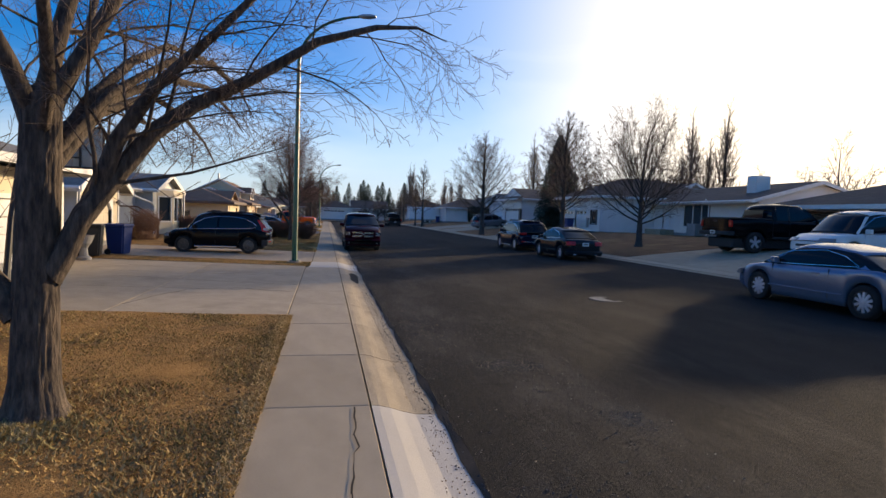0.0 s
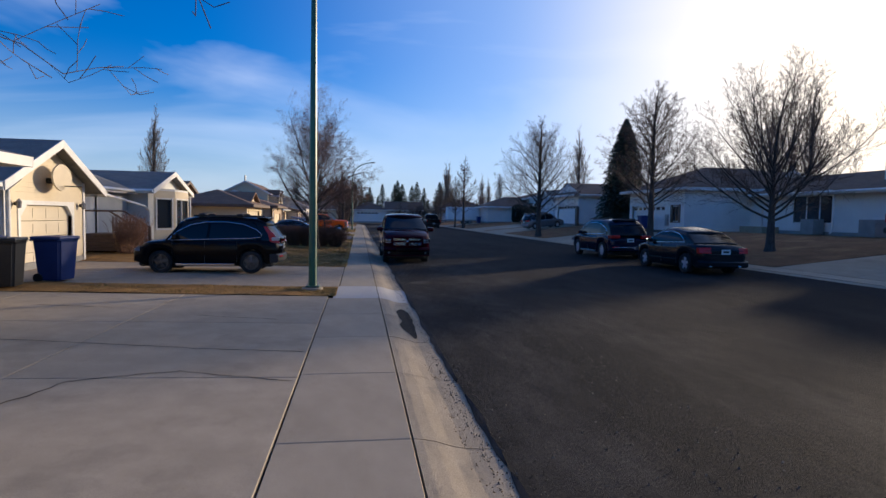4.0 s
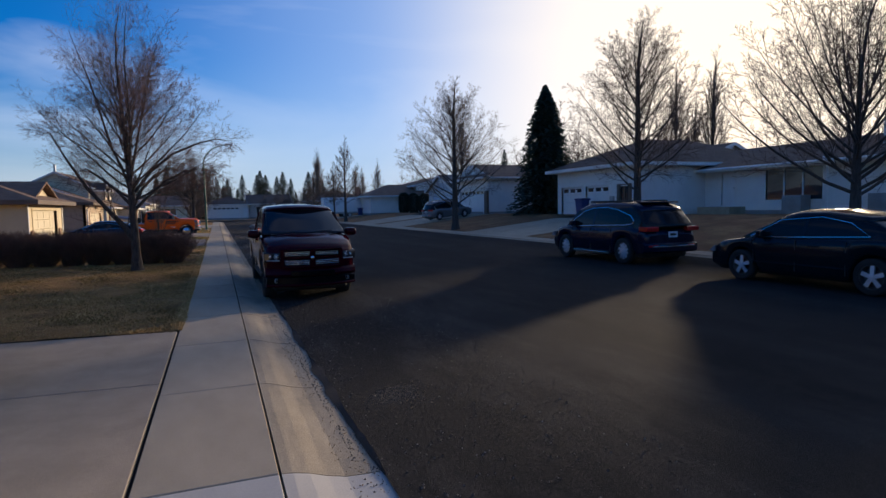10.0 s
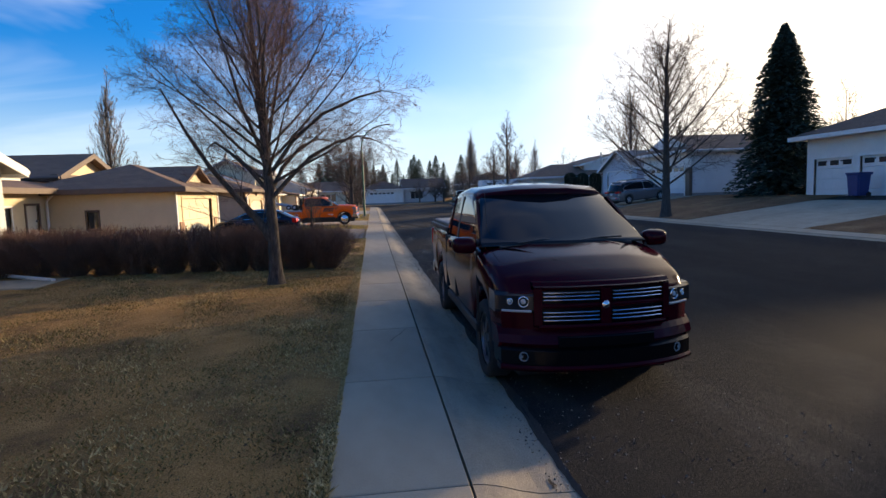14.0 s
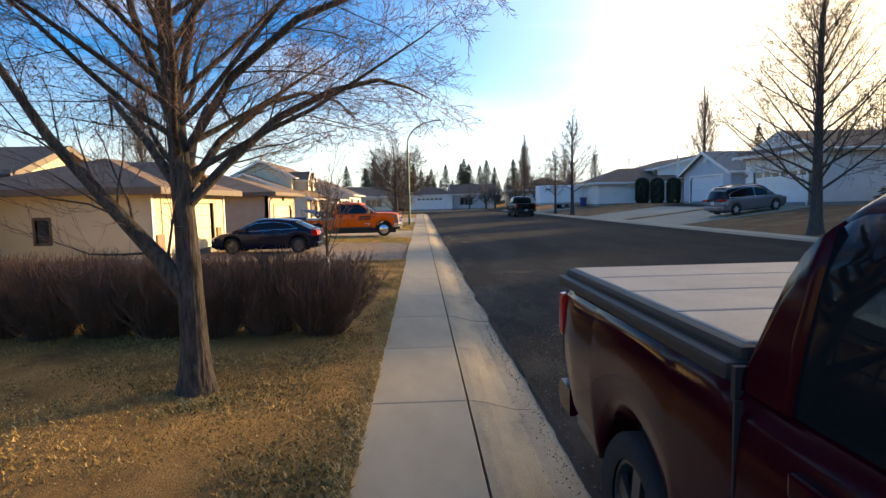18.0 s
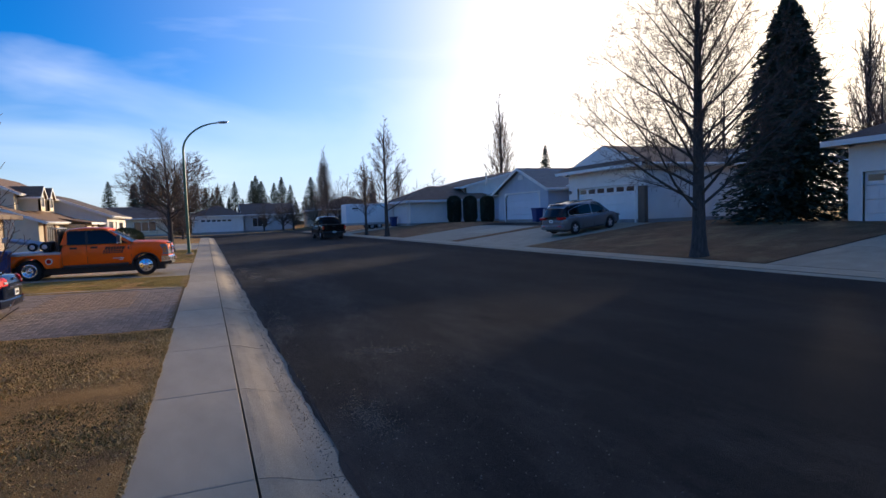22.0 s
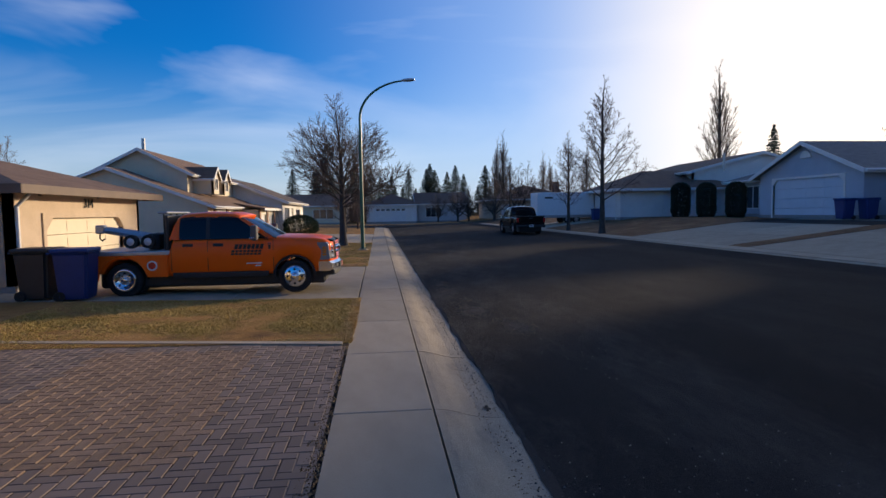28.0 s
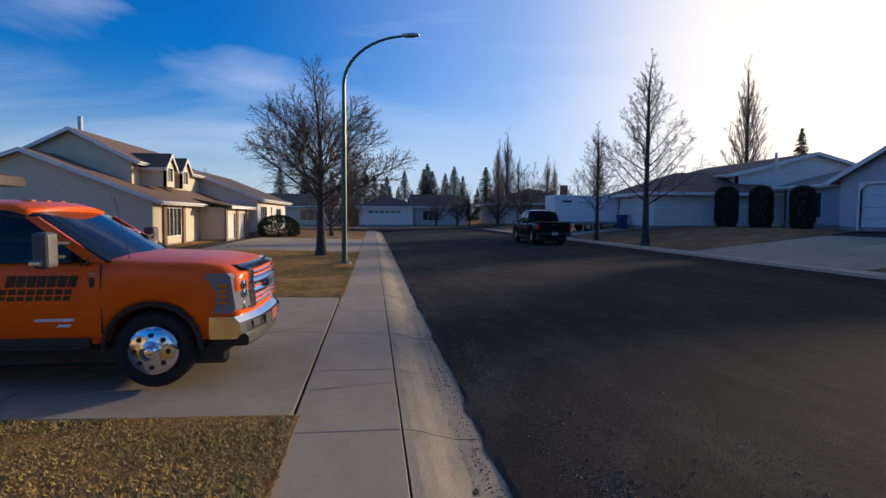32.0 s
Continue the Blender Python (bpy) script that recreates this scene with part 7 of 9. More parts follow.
def slabprof(x, d, z0, z1, r=0.02, lean=0.0):
    """A rounded bar's profile: front face at x, depth d inwards, leaning back by lean at the top."""
    s = 1 if x > 0 else -1
    return [(x - s * d, z0), (x - s * r, z0), (x, z0 + r), (x - s * lean, z1 - r), (x - s * (lean + r), z1), (x - s * d, z1)]


def cabin_loft(W, belt, roof, plan, inset=0.16, x_range=None, lift=0.0, out=0.0, rows_v=(0, 0.35, 0.7, 0.9, 1.0), solid=True):
    """Greenhouse between the belt and roof tables."""
    bm = bmesh.new()
    x0, x1 = x_range
    n = max(6, int((x1 - x0) / 0.07))
    rows = []
    for i in range(n + 1):
        x = x0 + (x1 - x0) * i / n
        zb, zr = lerp_table(x, belt), smooth_table(x, roof, 0.05) + lift
        zr = max(zr, zb + 0.01)
        hw = W / 2 * smooth_table(x, plan) - 0.06 + out
        h = zr - zb
        full_h = max(r for _, r in roof) - zb
        pts = []
        for v in rows_v[:-1]:
            z = zb + h * v
            k = (z - zb) / full_h
            pts.append((hw - inset * k ** 1.3, z))
        k = h / full_h
        pts.append((hw - inset * k ** 1.3 - 0.07 * min(1, k * 2), zr))
        pts.append((hw * 0.4, zr + 0.035 * min(1, k * 2)))
        pts.append((0, zr + 0.04 * min(1, k * 2)))
        full = pts + [(-y, z) for y, z in pts[-2::-1]]
        rows.append([bm.verts.new((x, y, z)) for y, z in full])
    m = len(rows[0])
    for a, b in zip(rows, rows[1:]):
        for i in range(m - 1):
            bm.faces.new((a[i], a[i + 1], b[i + 1], b[i]))
    if solid:
        bm.faces.new(rows[0])
        bm.faces.new(rows[-1][::-1])
    xm, span = (x0 + x1) / 2, (x1 - x0) / 2
    for v in bm.verts:
        q = (v.co.x - xm) / span
        v.co.x += math.copysign(0.16 * max(0.0, abs(q) - 0.45) / 0.55, q) * max(0.0, 1 - (v.co.y / (W / 2 * 0.8)) ** 2)
    return bm


def wheel(car, x, y, r, w, rim_mat, spokes=5, out=1, rim=0.68):
    tyre = part("wheel", lathe([(r * rim, -w / 2 * 0.8), (r * 0.92, -w / 2), (r, -w / 2 * 0.7), (r, w / 2 * 0.7), (r * 0.92, w / 2), (r * rim, w / 2 * 0.85)], 28, "y", centre=(x, y, r)), M_TYRE, car, "", True)
    rr = r * rim
    yo = y + out * w * 0.30
    bm = lathe([(rr, -w * 0.3 * out), (rr, w * 0.36 * out), (rr * 0.93, w * 0.36 * out), (rr * 0.86, w * 0.2 * out), (rr * 0.86, -w * 0.05 * out), (0.001, -w * 0.05 * out)], 28, "y", centre=(x, y, r))
    rm = part("rim", bm, M_RIM_DARK, tyre)
    bm = bmesh.new()
    for k in range(spokes):
        a = 2 * math.pi * k / spokes + 0.3
        c, s = math.cos(a), math.sin(a)
        wd = rr * (0.5 / spokes + 0.06)
        quad = []
        for rad, ww, dy in ((rr * 0.12, wd * 0.9, 0.02), (rr * 0.92, wd * 1.1, 0.0)):
            for sgn in (-1, 1):
                quad.append((x + rad * c - sgn * ww * s, yo + out * dy, r + rad * s + sgn * ww * c))
        prism([quad[0], quad[1], quad[3], quad[2]], (0, -out * 0.03, 0), bm)
    lathe([(0.001, 0.03 * out), (rr * 0.2, 0.026 * out), (rr * 0.22, -0.02 * out)], 12, "y", bm, (x, yo, r))
    part("spokes", bm, rim_mat, tyre)
    return tyre


def loft_car(name, label, m, paint, L, W, H, top, bottom, belt, roof, plan, axles, wr, cab, roof_x, pillars, rim_mat=None, spokes=5, inset=0.16, arch=None, ww=0.22, glass_band=None, group="", category="car", nose=0.22, tail=0.12, dome=0.0, dark_post=-1):
    car = thing(name, label, category, m, group)
    arch = arch or wr + 0.05
    part("body", body_loft(L, W, top, bottom, axles, arch, plan, wr, nose=nose, tail=tail, dome=dome), paint, car, "", True)
    part("underbody", box(-L / 2 + 0.25, L / 2 - 0.25, -W / 2 * 0.8, W / 2 * 0.8, 0.2, 0.62, 0.05), M_BLACK, car)
    part("glasshouse", cabin_loft(W, belt, roof, plan, inset, cab), M_CARGLASS, car, "dark tinted car glass", True)
    part("roof", cabin_loft(W, [(x, z) for x, z in roof_band(belt, roof, 0.86)], roof, plan, inset * 0.22, roof_x, 0.012, -inset * 0.80, (0, 0.5, 1.0)), paint, car, "", True)
    for pi, (px0, px1) in enumerate(pillars):
        for sy in (-1, 1):
            bm = bmesh.new()
            zb0, zr0 = lerp_table(px0[0], belt), 0
            vs = []
            hw = W / 2 * smooth_table(px0[0], plan) - 0.06 + 0.012
            full_h = max(r for _, r in roof) - lerp_table(0, belt)
            for (x, z) in (px0[:2], (px0[0] + px0[2], px0[1]), (px1[0] + px1[2], px1[1]), px1[:2]):
                k = max(0, (z - lerp_table(x, belt)) / full_h)
                vs.append((x, sy * (hw - inset * k ** 1.3), z))
            prism(vs, (0, -sy * 0.03, 0), bm)
            part("pillar", bm, M_BLACK if pi == dark_post else paint, car)
    for ax in axles:
        for sy in (-1, 1):
            yy = sy * (W / 2 - 0.24)
            well = bmesh.new()
            rim_a, rim_b = [[well.verts.new((ax + (arch + 0.008) * math.cos(a), yy + d, wr + (arch + 0.008) * math.sin(a))) for a in [math.pi * k / 14 for k in range(15)]] for d in (-0.16, 0.14)]
            for k in range(14):
                well.faces.new((rim_a[k], rim_a[k + 1], rim_b[k + 1], rim_b[k]))
            part("wheel_well", well, M_WELL, car)
            wheel(car, ax, sy * (W / 2 - ww / 2 - 0.03), wr, ww, rim_mat or M_RIM, spokes, sy)
    return car


def roof_band(belt, roof, k):
    return [(x, lerp_table(x, belt) + (z - lerp_table(x, belt)) * k) for x, z in roof]


def window_line(car, W, belt, roof, plan, inset, pts, r=0.012):
    """A bright trim line along the side glass, through (x, z) points."""
    full_h = max(z for _, z in roof)
    for sy in (-1, 1):
        line = []
        for x, z in pts:
            k = max(0.0, (z - lerp_table(x, belt)) / (full_h - lerp_table(x, belt)))
            line.append((x, sy * (W / 2 * smooth_table(x, plan) - 0.06 + 0.008 - inset * k ** 1.3), z))
        part("window_trim", pipe(line, r, 6), M_CHROME, car)


def bit(car, name, x0, x1, y0, y1, z0, z1, mat, bev=0.015, both=False, label=""):
    obs = []
    for sy in ((1, -1) if both else (1,)):
        a, b = sorted((y0 * sy, y1 * sy))
        obs.append(part(name, box(x0, x1, a, b, z0, z1, bev, seg=2), mat, car, label))
    return obs


def mirror(car, x, y, z, mat, s=1.0):
    for sy in (-1, 1):
        bit(car, "mirror", x - 0.08 * s, x + 0.06 * s, sy * y if sy > 0 else -(y + 0.2 * s), sy * (y + 0.2 * s) if sy > 0 else -y, z, z + 0.16 * s, mat, 0.03)


def plate_writing(car, x, y, z, facing):
    pl = bit(car, "number_plate", x - 0.008, x + 0.008, y - 0.15, y + 0.15, z - 0.075, z + 0.075, M_PLATE, 0.0)[0]
    bit(pl, "plate_marks", x + facing * 0.008, x + facing * 0.012, y - 0.1, y + 0.1, z - 0.03, z + 0.03, M_DECAL, 0.0)


PLAN_SUV = [(-2.4, 0.86), (-2.1, 0.96), (-1.2, 1.0), (1.2, 1.0), (1.9, 0.95), (2.4, 0.80)]


def suv(label, m, paint, L=4.55, W=1.82, H=1.68, wb=2.62, wr=0.34, chrome=False, rim=None, spokes=5, tall_lamps=True, rack=False):
    h = L / 2
    top = [(-h, 0.78), (-h + 0.12, 0.98), (-h + 0.5, 1.02), (0.4, 1.0), (h - 1.3, 1.0), (h - 0.5, 0.92), (h - 0.1, 0.72), (h, 0.62)]
    bottom = [(-h, 0.42), (-h + 0.3, 0.3), (-1, 0.24), (1, 0.24), (h - 0.4, 0.26), (h, 0.36)]
    belt = [(-h, 0.98), (0.4, 0.97), (h, 0.94)]
    roof = [(-h + 0.1, 1.0), (-h + 0.48, H - 0.16), (-h + 0.7, H - 0.06), (-0.7, H), (0.3, H - 0.03), (0.75, H - 0.16), (h - 1.05, 0.99)]
    ax = (-wb / 2 - 0.02, wb / 2 - 0.02)
    car = loft_car("suv", label, m, paint, L, W, H, top, bottom, belt, roof, PLAN_SUV, ax, wr, (-h + 0.1, h - 1.05), (-h + 0.42, 0.62), [((0.68, H - 0.2, 0.1), (h - 1.25, 1.0, 0.12)), ((-0.1, 0.98, 0.09), (-0.15, H - 0.1, 0.07)), ((-h + 0.55, 0.99, 0.2), (-h + 0.75, H - 0.14, 0.16))], rim or M_RIM, spokes)
    window_line(car, W, belt, roof, PLAN_SUV, 0.16, [(h - 1.15, 0.99), (0.85, 1.22 * H / 1.68), (0.45, H - 0.24), (0.0, H - 0.15), (-0.6, H - 0.14), (-1.1, H - 0.2), (-h + 0.72, H - 0.36), (-h + 0.56, H - 0.5), (-h + 0.60, 1.10), (-h + 0.9, 1.06), (0.3, 1.01), (h - 1.2, 0.98)], 0.014)
    if rack:
        for x in (-0.95, 0.15):
            part("rack_bar", pipe([(x, -0.6, H + 0.02), (x, -0.56, H + 0.1), (x, 0.56, H + 0.1), (x, 0.6, H + 0.02)], 0.02, 6), M_BLACK, car)
            bit(car, "rack_foot", x - 0.1, x + 0.1, 0.5, 0.62, H - 0.02, H + 0.1, M_BLACK, 0.03, True)
        part("aerial", pipe([(-h + 0.75, 0, H + 0.02), (-h + 0.6, 0, H + 0.2)], 0.006, 5), M_BLACK, car)
        bit(car, "plate_bar", -h - 0.02, -h + 0.04, -0.4, 0.4, 0.93, 0.97, M_CHROME, 0.01)
    if not tall_lamps:
        bit(car, "tail_lamp", -h - 0.015, -h + 0.3, 0.48, W / 2 - 0.04, 0.9, 1.03, M_RED, 0.03, True)
        bit(car, "bumper_trim", -h - 0.05, -h - 0.03, -0.7, 0.7, 0.5, 0.53, M_CHROME, 0.006)
    for sy in (-1, 1) if tall_lamps else ():
        bm = box(-h + 0.04, -h + 0.26, *sorted((sy * (W / 2 - 0.2), sy * (W / 2 - 0.062))), 1.0, 1.1, 0.01)
        part("reverse_lamp", bm, M_CLEAR, car)
        prof = [(-h + 0.02, 0.92), (-h + 0.3, 0.95), (-h + 0.38, 1.2), (-h + 0.52, H - 0.26), (-h + 0.44, H - 0.26), (-h + 0.2, 1.2)]
        bm = prism([(x, sy * (W / 2 - 0.075 - 0.13 * max(0, z - 1.0)), z) for x, z in prof], (0, -sy * 0.12, 0))
        part("tail_lamp", bm, M_RED, car)
    bit(car, "rear_glass_spoiler", -h + 0.4, -h + 0.75, -0.55, 0.55, H - 0.03, H + 0.01, paint, 0.015)
    wrap(car, "rear_bumper", slabprof(-h - 0.05, 0.25, 0.34, 0.60, 0.05), -W / 2 + 0.02, W / 2 - 0.02, M_BLACK if tall_lamps else paint, L, W, 0.12, n=16)
    wrap(car, "bumper_reflector", slabprof(-h - 0.057, 0.03, 0.50, 0.55, 0.008), 0.5, 0.78, M_RED, L, W, 0.12, both=True)
    wrap(car, "head_lamp", slabprof(h + 0.012, 0.16, 0.66, 0.80, 0.03, 0.1), 0.46, W / 2 - 0.05, M_LAMP, L, W, 0.22, "", True)
    wrap(car, "grille", slabprof(h + 0.012, 0.1, 0.48, 0.70, 0.02, 0.03), -0.44, 0.44, M_BLACK, L, W, 0.22)
    wrap(car, "grille_trim", slabprof(h + 0.022, 0.05, 0.69, 0.715, 0.006), -0.44, 0.44, M_CHROME, L, W, 0.22)
    bit(car, "rear_wiper", -h + 0.30, -h + 0.33, -0.1, 0.35, 1.08, 1.10, M_BLACK, 0.004)
    for x in (-0.92, 0.02, 0.95):
        bit(car, "door_seam", x - 0.004, x + 0.004, W / 2 - 0.035, W / 2 - 0.004, 0.34, 0.96, M_BLACK, 0.0, True)
    bit(car, "rocker_trim", -0.85, 0.85, W / 2 - 0.03, W / 2 + 0.005, 0.24, 0.30, M_CHROME if chrome else M_BLACK, 0.008, True)
    bit(car, "roof_rail", -1.5, 0.4, 0.58, 0.62, H + 0.0, H + 0.06, M_BLACK, 0.015, True)
    bit(car, "door_handle", -0.35, -0.15, W / 2 - 0.05, W / 2 + 0.01, 0.86, 0.9, paint, 0.01, True)
    bit(car, "door_handle", 0.55, 0.75, W / 2 - 0.05, W / 2 + 0.01, 0.86, 0.9, paint, 0.01, True)
    mirror(car, 0.85, W / 2 - 0.06, 1.0, paint)
    plate_writing(car, -h - 0.0, 0, 0.82, -1)
    return car


def sedan(label, m, paint, L=4.6, W=1.78, H=1.43, wb=2.65, wr=0.32, coupe=False, rim=None, spokes=5, round_lamps=False):
    h = L / 2
    top = [(-h, 0.72), (-h + 0.08, 0.92), (-h + 0.6, 0.97), (0.3, 0.93), (h - 1.3, 0.92), (h - 0.4, 0.80), (h - 0.08, 0.66), (h, 0.58)]
    bottom = [(-h, 0.38), (-h + 0.3, 0.24), (-1, 0.19), (1, 0.19), (h - 0.4, 0.2), (h, 0.3)]
    belt = [(-h, 0.92), (0.3, 0.90), (h, 0.88)]
    roof = [(-h + 0.45, 0.97), (-h + 1.15, H - 0.1), (-0.4, H), (0.1, H - 0.01), (0.45, H - 0.1), (h - 1.05, 0.92)]
    ax = (-wb / 2 - 0.05, wb / 2 - 0.05)
    plan = [(-h, 0.82), (-h + 0.35, 0.95), (-1.0, 1.0), (1.0, 1.0), (h - 0.45, 0.94), (h, 0.76)]
    pil = [((0.40, H - 0.14, 0.08), (h - 1.25, 0.93, 0.1)), ((-h + 0.75, 0.96, 0.28), (-h + 1.28, H - 0.12, 0.16))]
    if not coupe:
        pil.append(((-0.12, 0.92, 0.08), (-0.16, H - 0.1, 0.06)))
    car = loft_car("sedan", label, m, paint, L, W, H, top, bottom, belt, roof, plan, ax, wr, (-h + 0.45, h - 1.05), (-h + 1.05, 0.38), pil, rim or M_RIM, spokes, 0.2)
    wrap(car, "head_lamp", slabprof(h + 0.012, 0.14, 0.56, 0.68, 0.03, 0.08), 0.44, W / 2 - 0.06, M_LAMP, L, W, 0.22, "", True)
    wrap(car, "grille", slabprof(h + 0.014, 0.08, 0.36, 0.60, 0.02), -0.34, 0.34, M_BLACK, L, W, 0.22)
    wrap(car, "lower_bumper", slabprof(-h - 0.03, 0.2, 0.24, 0.46, 0.05), -W / 2 + 0.03, W / 2 - 0.03, paint, L, W, 0.12, n=16)
    if not round_lamps:
        wrap(car, "tail_lamp", slabprof(-h - 0.012, 0.16, 0.68, 0.86, 0.02, 0.03), 0.48, W / 2 - 0.05, M_RED, L, W, 0.12, "", True)
    bit(car, "trunk_seam", -h - 0.004, -h + 0.02, -0.55, 0.55, 0.66, 0.668, M_BLACK, 0.0)
    for x in (-0.95, 0.02, 0.95) if not coupe else (-0.65, 0.85):
        bit(car, "door_seam", x - 0.004, x + 0.004, W / 2 - 0.035, W / 2 - 0.004, 0.3, 0.9, M_BLACK, 0.0, True)
    if round_lamps:
        wrap(car, "reverse_lamp", slabprof(-h - 0.022, 0.05, 0.77, 0.83, 0.02), 0.52, 0.66, M_CLEAR, L, W, 0.12, "", True)
        bit(car, "trunk_strip", -h - 0.012, -h + 0.02, -0.4, 0.4, 0.69, 0.715, M_CHROME, 0.008)
        bit(car, "badge", -h - 0.0, -h + 0.06, -0.06, 0.06, 0.86, 0.91, M_CHROME, 0.015)
        wrap(car, "tail_lamp", slabprof(-h - 0.015, 0.26, 0.70, 0.93, 0.05, 0.03), 0.50, W / 2 - 0.03, M_RED, L, W, 0.12, "", True)
    bit(car, "side_moulding", -1.0, 0.95, W / 2 - 0.02, W / 2 + 0.006, 0.40, 0.43, paint, 0.006, True)
    window_line(car, W, belt, roof, plan, 0.2, [(h - 1.25, 0.94), (0.7, 1.12), (0.42, H - 0.16), (-0.4, H - 0.1), (-h + 1.35, H - 0.2), (-h + 0.98, 1.0), (0.2, 0.94), (h - 1.25, 0.925)], 0.010)
    bit(car, "door_handle", -0.45, -0.25, W / 2 - 0.05, W / 2 + 0.006, 0.78, 0.81, paint, 0.008, True)
    if not coupe:
        bit(car, "door_handle", 0.5, 0.7, W / 2 - 0.05, W / 2 + 0.006, 0.77, 0.8, paint, 0.008, True)
    mirror(car, 0.75, W / 2 - 0.05, 0.92, paint, 0.85)
    plate_writing(car, -h - 0.01, 0, 0.56 if round_lamps else 0.74, -1)
    bit(car, "exhaust", -h - 0.02, -h + 0.2, 0.45, 0.55, 0.24, 0.31, M_CHROME, 0.02, True)
    return car


def facing(ob, x, y, z, yaw=0.0):
    ob.matrix_basis = pose(x, y, z, 0, 90, yaw)
    return ob


def pickup(label, m, paint, L=5.82, W=2.0, H=1.92, wb=3.57, wr=0.40, bed=True, lift=0.0, cover=False, category="pickup truck", belt_z=None, hood=None, style="plain", bz=None, cab_back=2.02, cowl=1.45, nose=0.24):
    """A crew-cab truck, nose at +x. style: sport (body-coloured bumper, slatted crosshair grille), work (upright chrome front), plain."""
    h, z = L / 2, lift
    belt_z = belt_z or 1.2 + z
    bz = bz or 1.24 + z
    hc, hm, hf = hood or (1.2 + z, 1.14 + z, 1.05 + z)
    cab0, cab1 = -h + cab_back, h - cowl
    top = [(-h, bz - 0.04), (cab0 - 0.04, bz), (cab0, belt_z), (cab1 - 0.15, belt_z), (cab1 + 0.1, hc), (h - 0.5, hm), (h - 0.14, hf), (h, hf - 0.1)]
    if not bed:
        top[:2] = [(-h, 0.9 + z), (cab0 - 0.02, 0.9 + z)]
    bottom = [(-h, 0.6 + z), (-h + 0.3, 0.5 + z), (-1, 0.42 + z), (1, 0.42 + z), (h - 0.5, 0.44 + z), (h, 0.5 + z)]
    belt = [(-h, belt_z), (h, belt_z)]
    rf = cab1 - 0.95
    roof = [(cab0, belt_z), (cab0 + 0.10, H - 0.18), (cab0 + 0.26, H - 0.04), (rf - 0.7, H), (rf, H - 0.03), (rf + 0.25, H - 0.13), (cab1 + 0.1, belt_z)]
    plan = [(-h, 0.96), (-h + 0.3, 0.99), (0, 1.0), (h - 0.8, 1.0), (h - 0.25, 0.97), (h, 0.93)]
    ax = (h - 0.98 - wb, h - 0.98)
    mid = (cab0 + rf) / 2 + 0.1
    # the sport rims' dark alloy holds the shade that lies over the wheels
    car = loft_car("pickup_truck", label, m, paint, L, W, H, top, bottom, belt, roof, plan, ax, wr, (cab0, cab1 + 0.1), (cab0 + 0.08, rf + 0.18), [((rf + 0.16, H - 0.15, 0.13), (cab1 - 0.12, belt_z, 0.18)), ((mid, belt_z, 0.10), (mid, H - 0.1, 0.08))], M_RIM_DARK if style == "sport" else M_RIM, 5, 0.15, wr + 0.09, 0.27, category=category, nose=nose, tail=0.05, dome=0.045 if style == "sport" else 0.02, dark_post=1)
    part("cab_corner", cabin_loft(W, belt, roof, plan, 0.15, (cab0 - 0.02, cab0 + 0.21), 0.008, 0.014), paint, car, "", True)
    bit(car, "rear_window", cab0 - 0.17, cab0 - 0.12, -W / 2 + 0.42, W / 2 - 0.42, belt_z + 0.08, H - 0.24, M_CARGLASS, 0.02, label="dark tinted car glass")
    bit(car, "cowl", cab1 - 0.02, cab1 + 0.16, -W / 2 + 0.25, W / 2 - 0.25, belt_z - 0.03, belt_z + 0.012, M_BLACK, 0.01)
    for y in (-0.55, 0.1):
        part("wiper", pipe([(cab1 + 0.17, y, belt_z + 0.035), (cab1 + 0.13, y + 0.3, belt_z + 0.06), (cab1 + 0.11, y + 0.55, belt_z + 0.06)], 0.009, 6), M_BLACK, car)
    for sy in (-1, 1):
        if style == "work":
            for dz in (0.06, 0.2):
                part("mirror_arm", tube((cab1 - 0.32, sy * (W / 2 - 0.08), belt_z + dz), (cab1 - 0.3, sy * (W / 2 + 0.24), belt_z + dz + 0.02), 0.022), M_BLACK, car)
            mm = part("mirror", box(cab1 - 0.44, cab1 - 0.28, *sorted((sy * (W / 2 + 0.16), sy * (W / 2 + 0.36))), belt_z - 0.03, belt_z + 0.33, 0.05, seg=3), M_TOW_MIRROR, car, "tall grey towing mirror")
            part("mirror_lamp", box(cab1 - 0.46, cab1 - 0.33, *sorted((sy * (W / 2 + 0.33), sy * (W / 2 + 0.37))), belt_z + 0.0, belt_z + 0.05, 0.01), M_CHROME, mm)
        else:
            bm = bmesh.new()
            bmesh.ops.create_icosphere(bm, subdivisions=3, radius=1.0)
            for v in bm.verts:
                c = v.co
                v.co = Vector((cab1 - 0.04 + 0.1 * c.x * (1.2 if c.x > 0 else 0.5), sy * (W / 2 + 0.11) + 0.14 * math.copysign(abs(c.y) ** 0.6, c.y), belt_z + 0.02 + 0.09 * math.copysign(abs(c.z) ** 0.6, c.z)))
            mm = part("mirror", bm, paint, car, "", True)
            part("mirror_glass", box(cab1 - 0.105, cab1 - 0.09, *sorted((sy * (W / 2 + 0.02), sy * (W / 2 + 0.2))), belt_z - 0.05, belt_z + 0.09, 0.004), M_CHROME, mm)
            part("mirror_arm", tube((cab1 - 0.08, sy * (W / 2 - 0.12), belt_z + 0.02), (cab1 - 0.04, sy * (W / 2 + 0.05), belt_z + 0.06), 0.035), M_BLACK, car)
    part("aerial", pipe([(h - 1.25, -W / 2 + 0.18, hm), (h - 1.4, -W / 2 + 0.18, hm + 0.7)], 0.004, 5), M_BLACK, car)

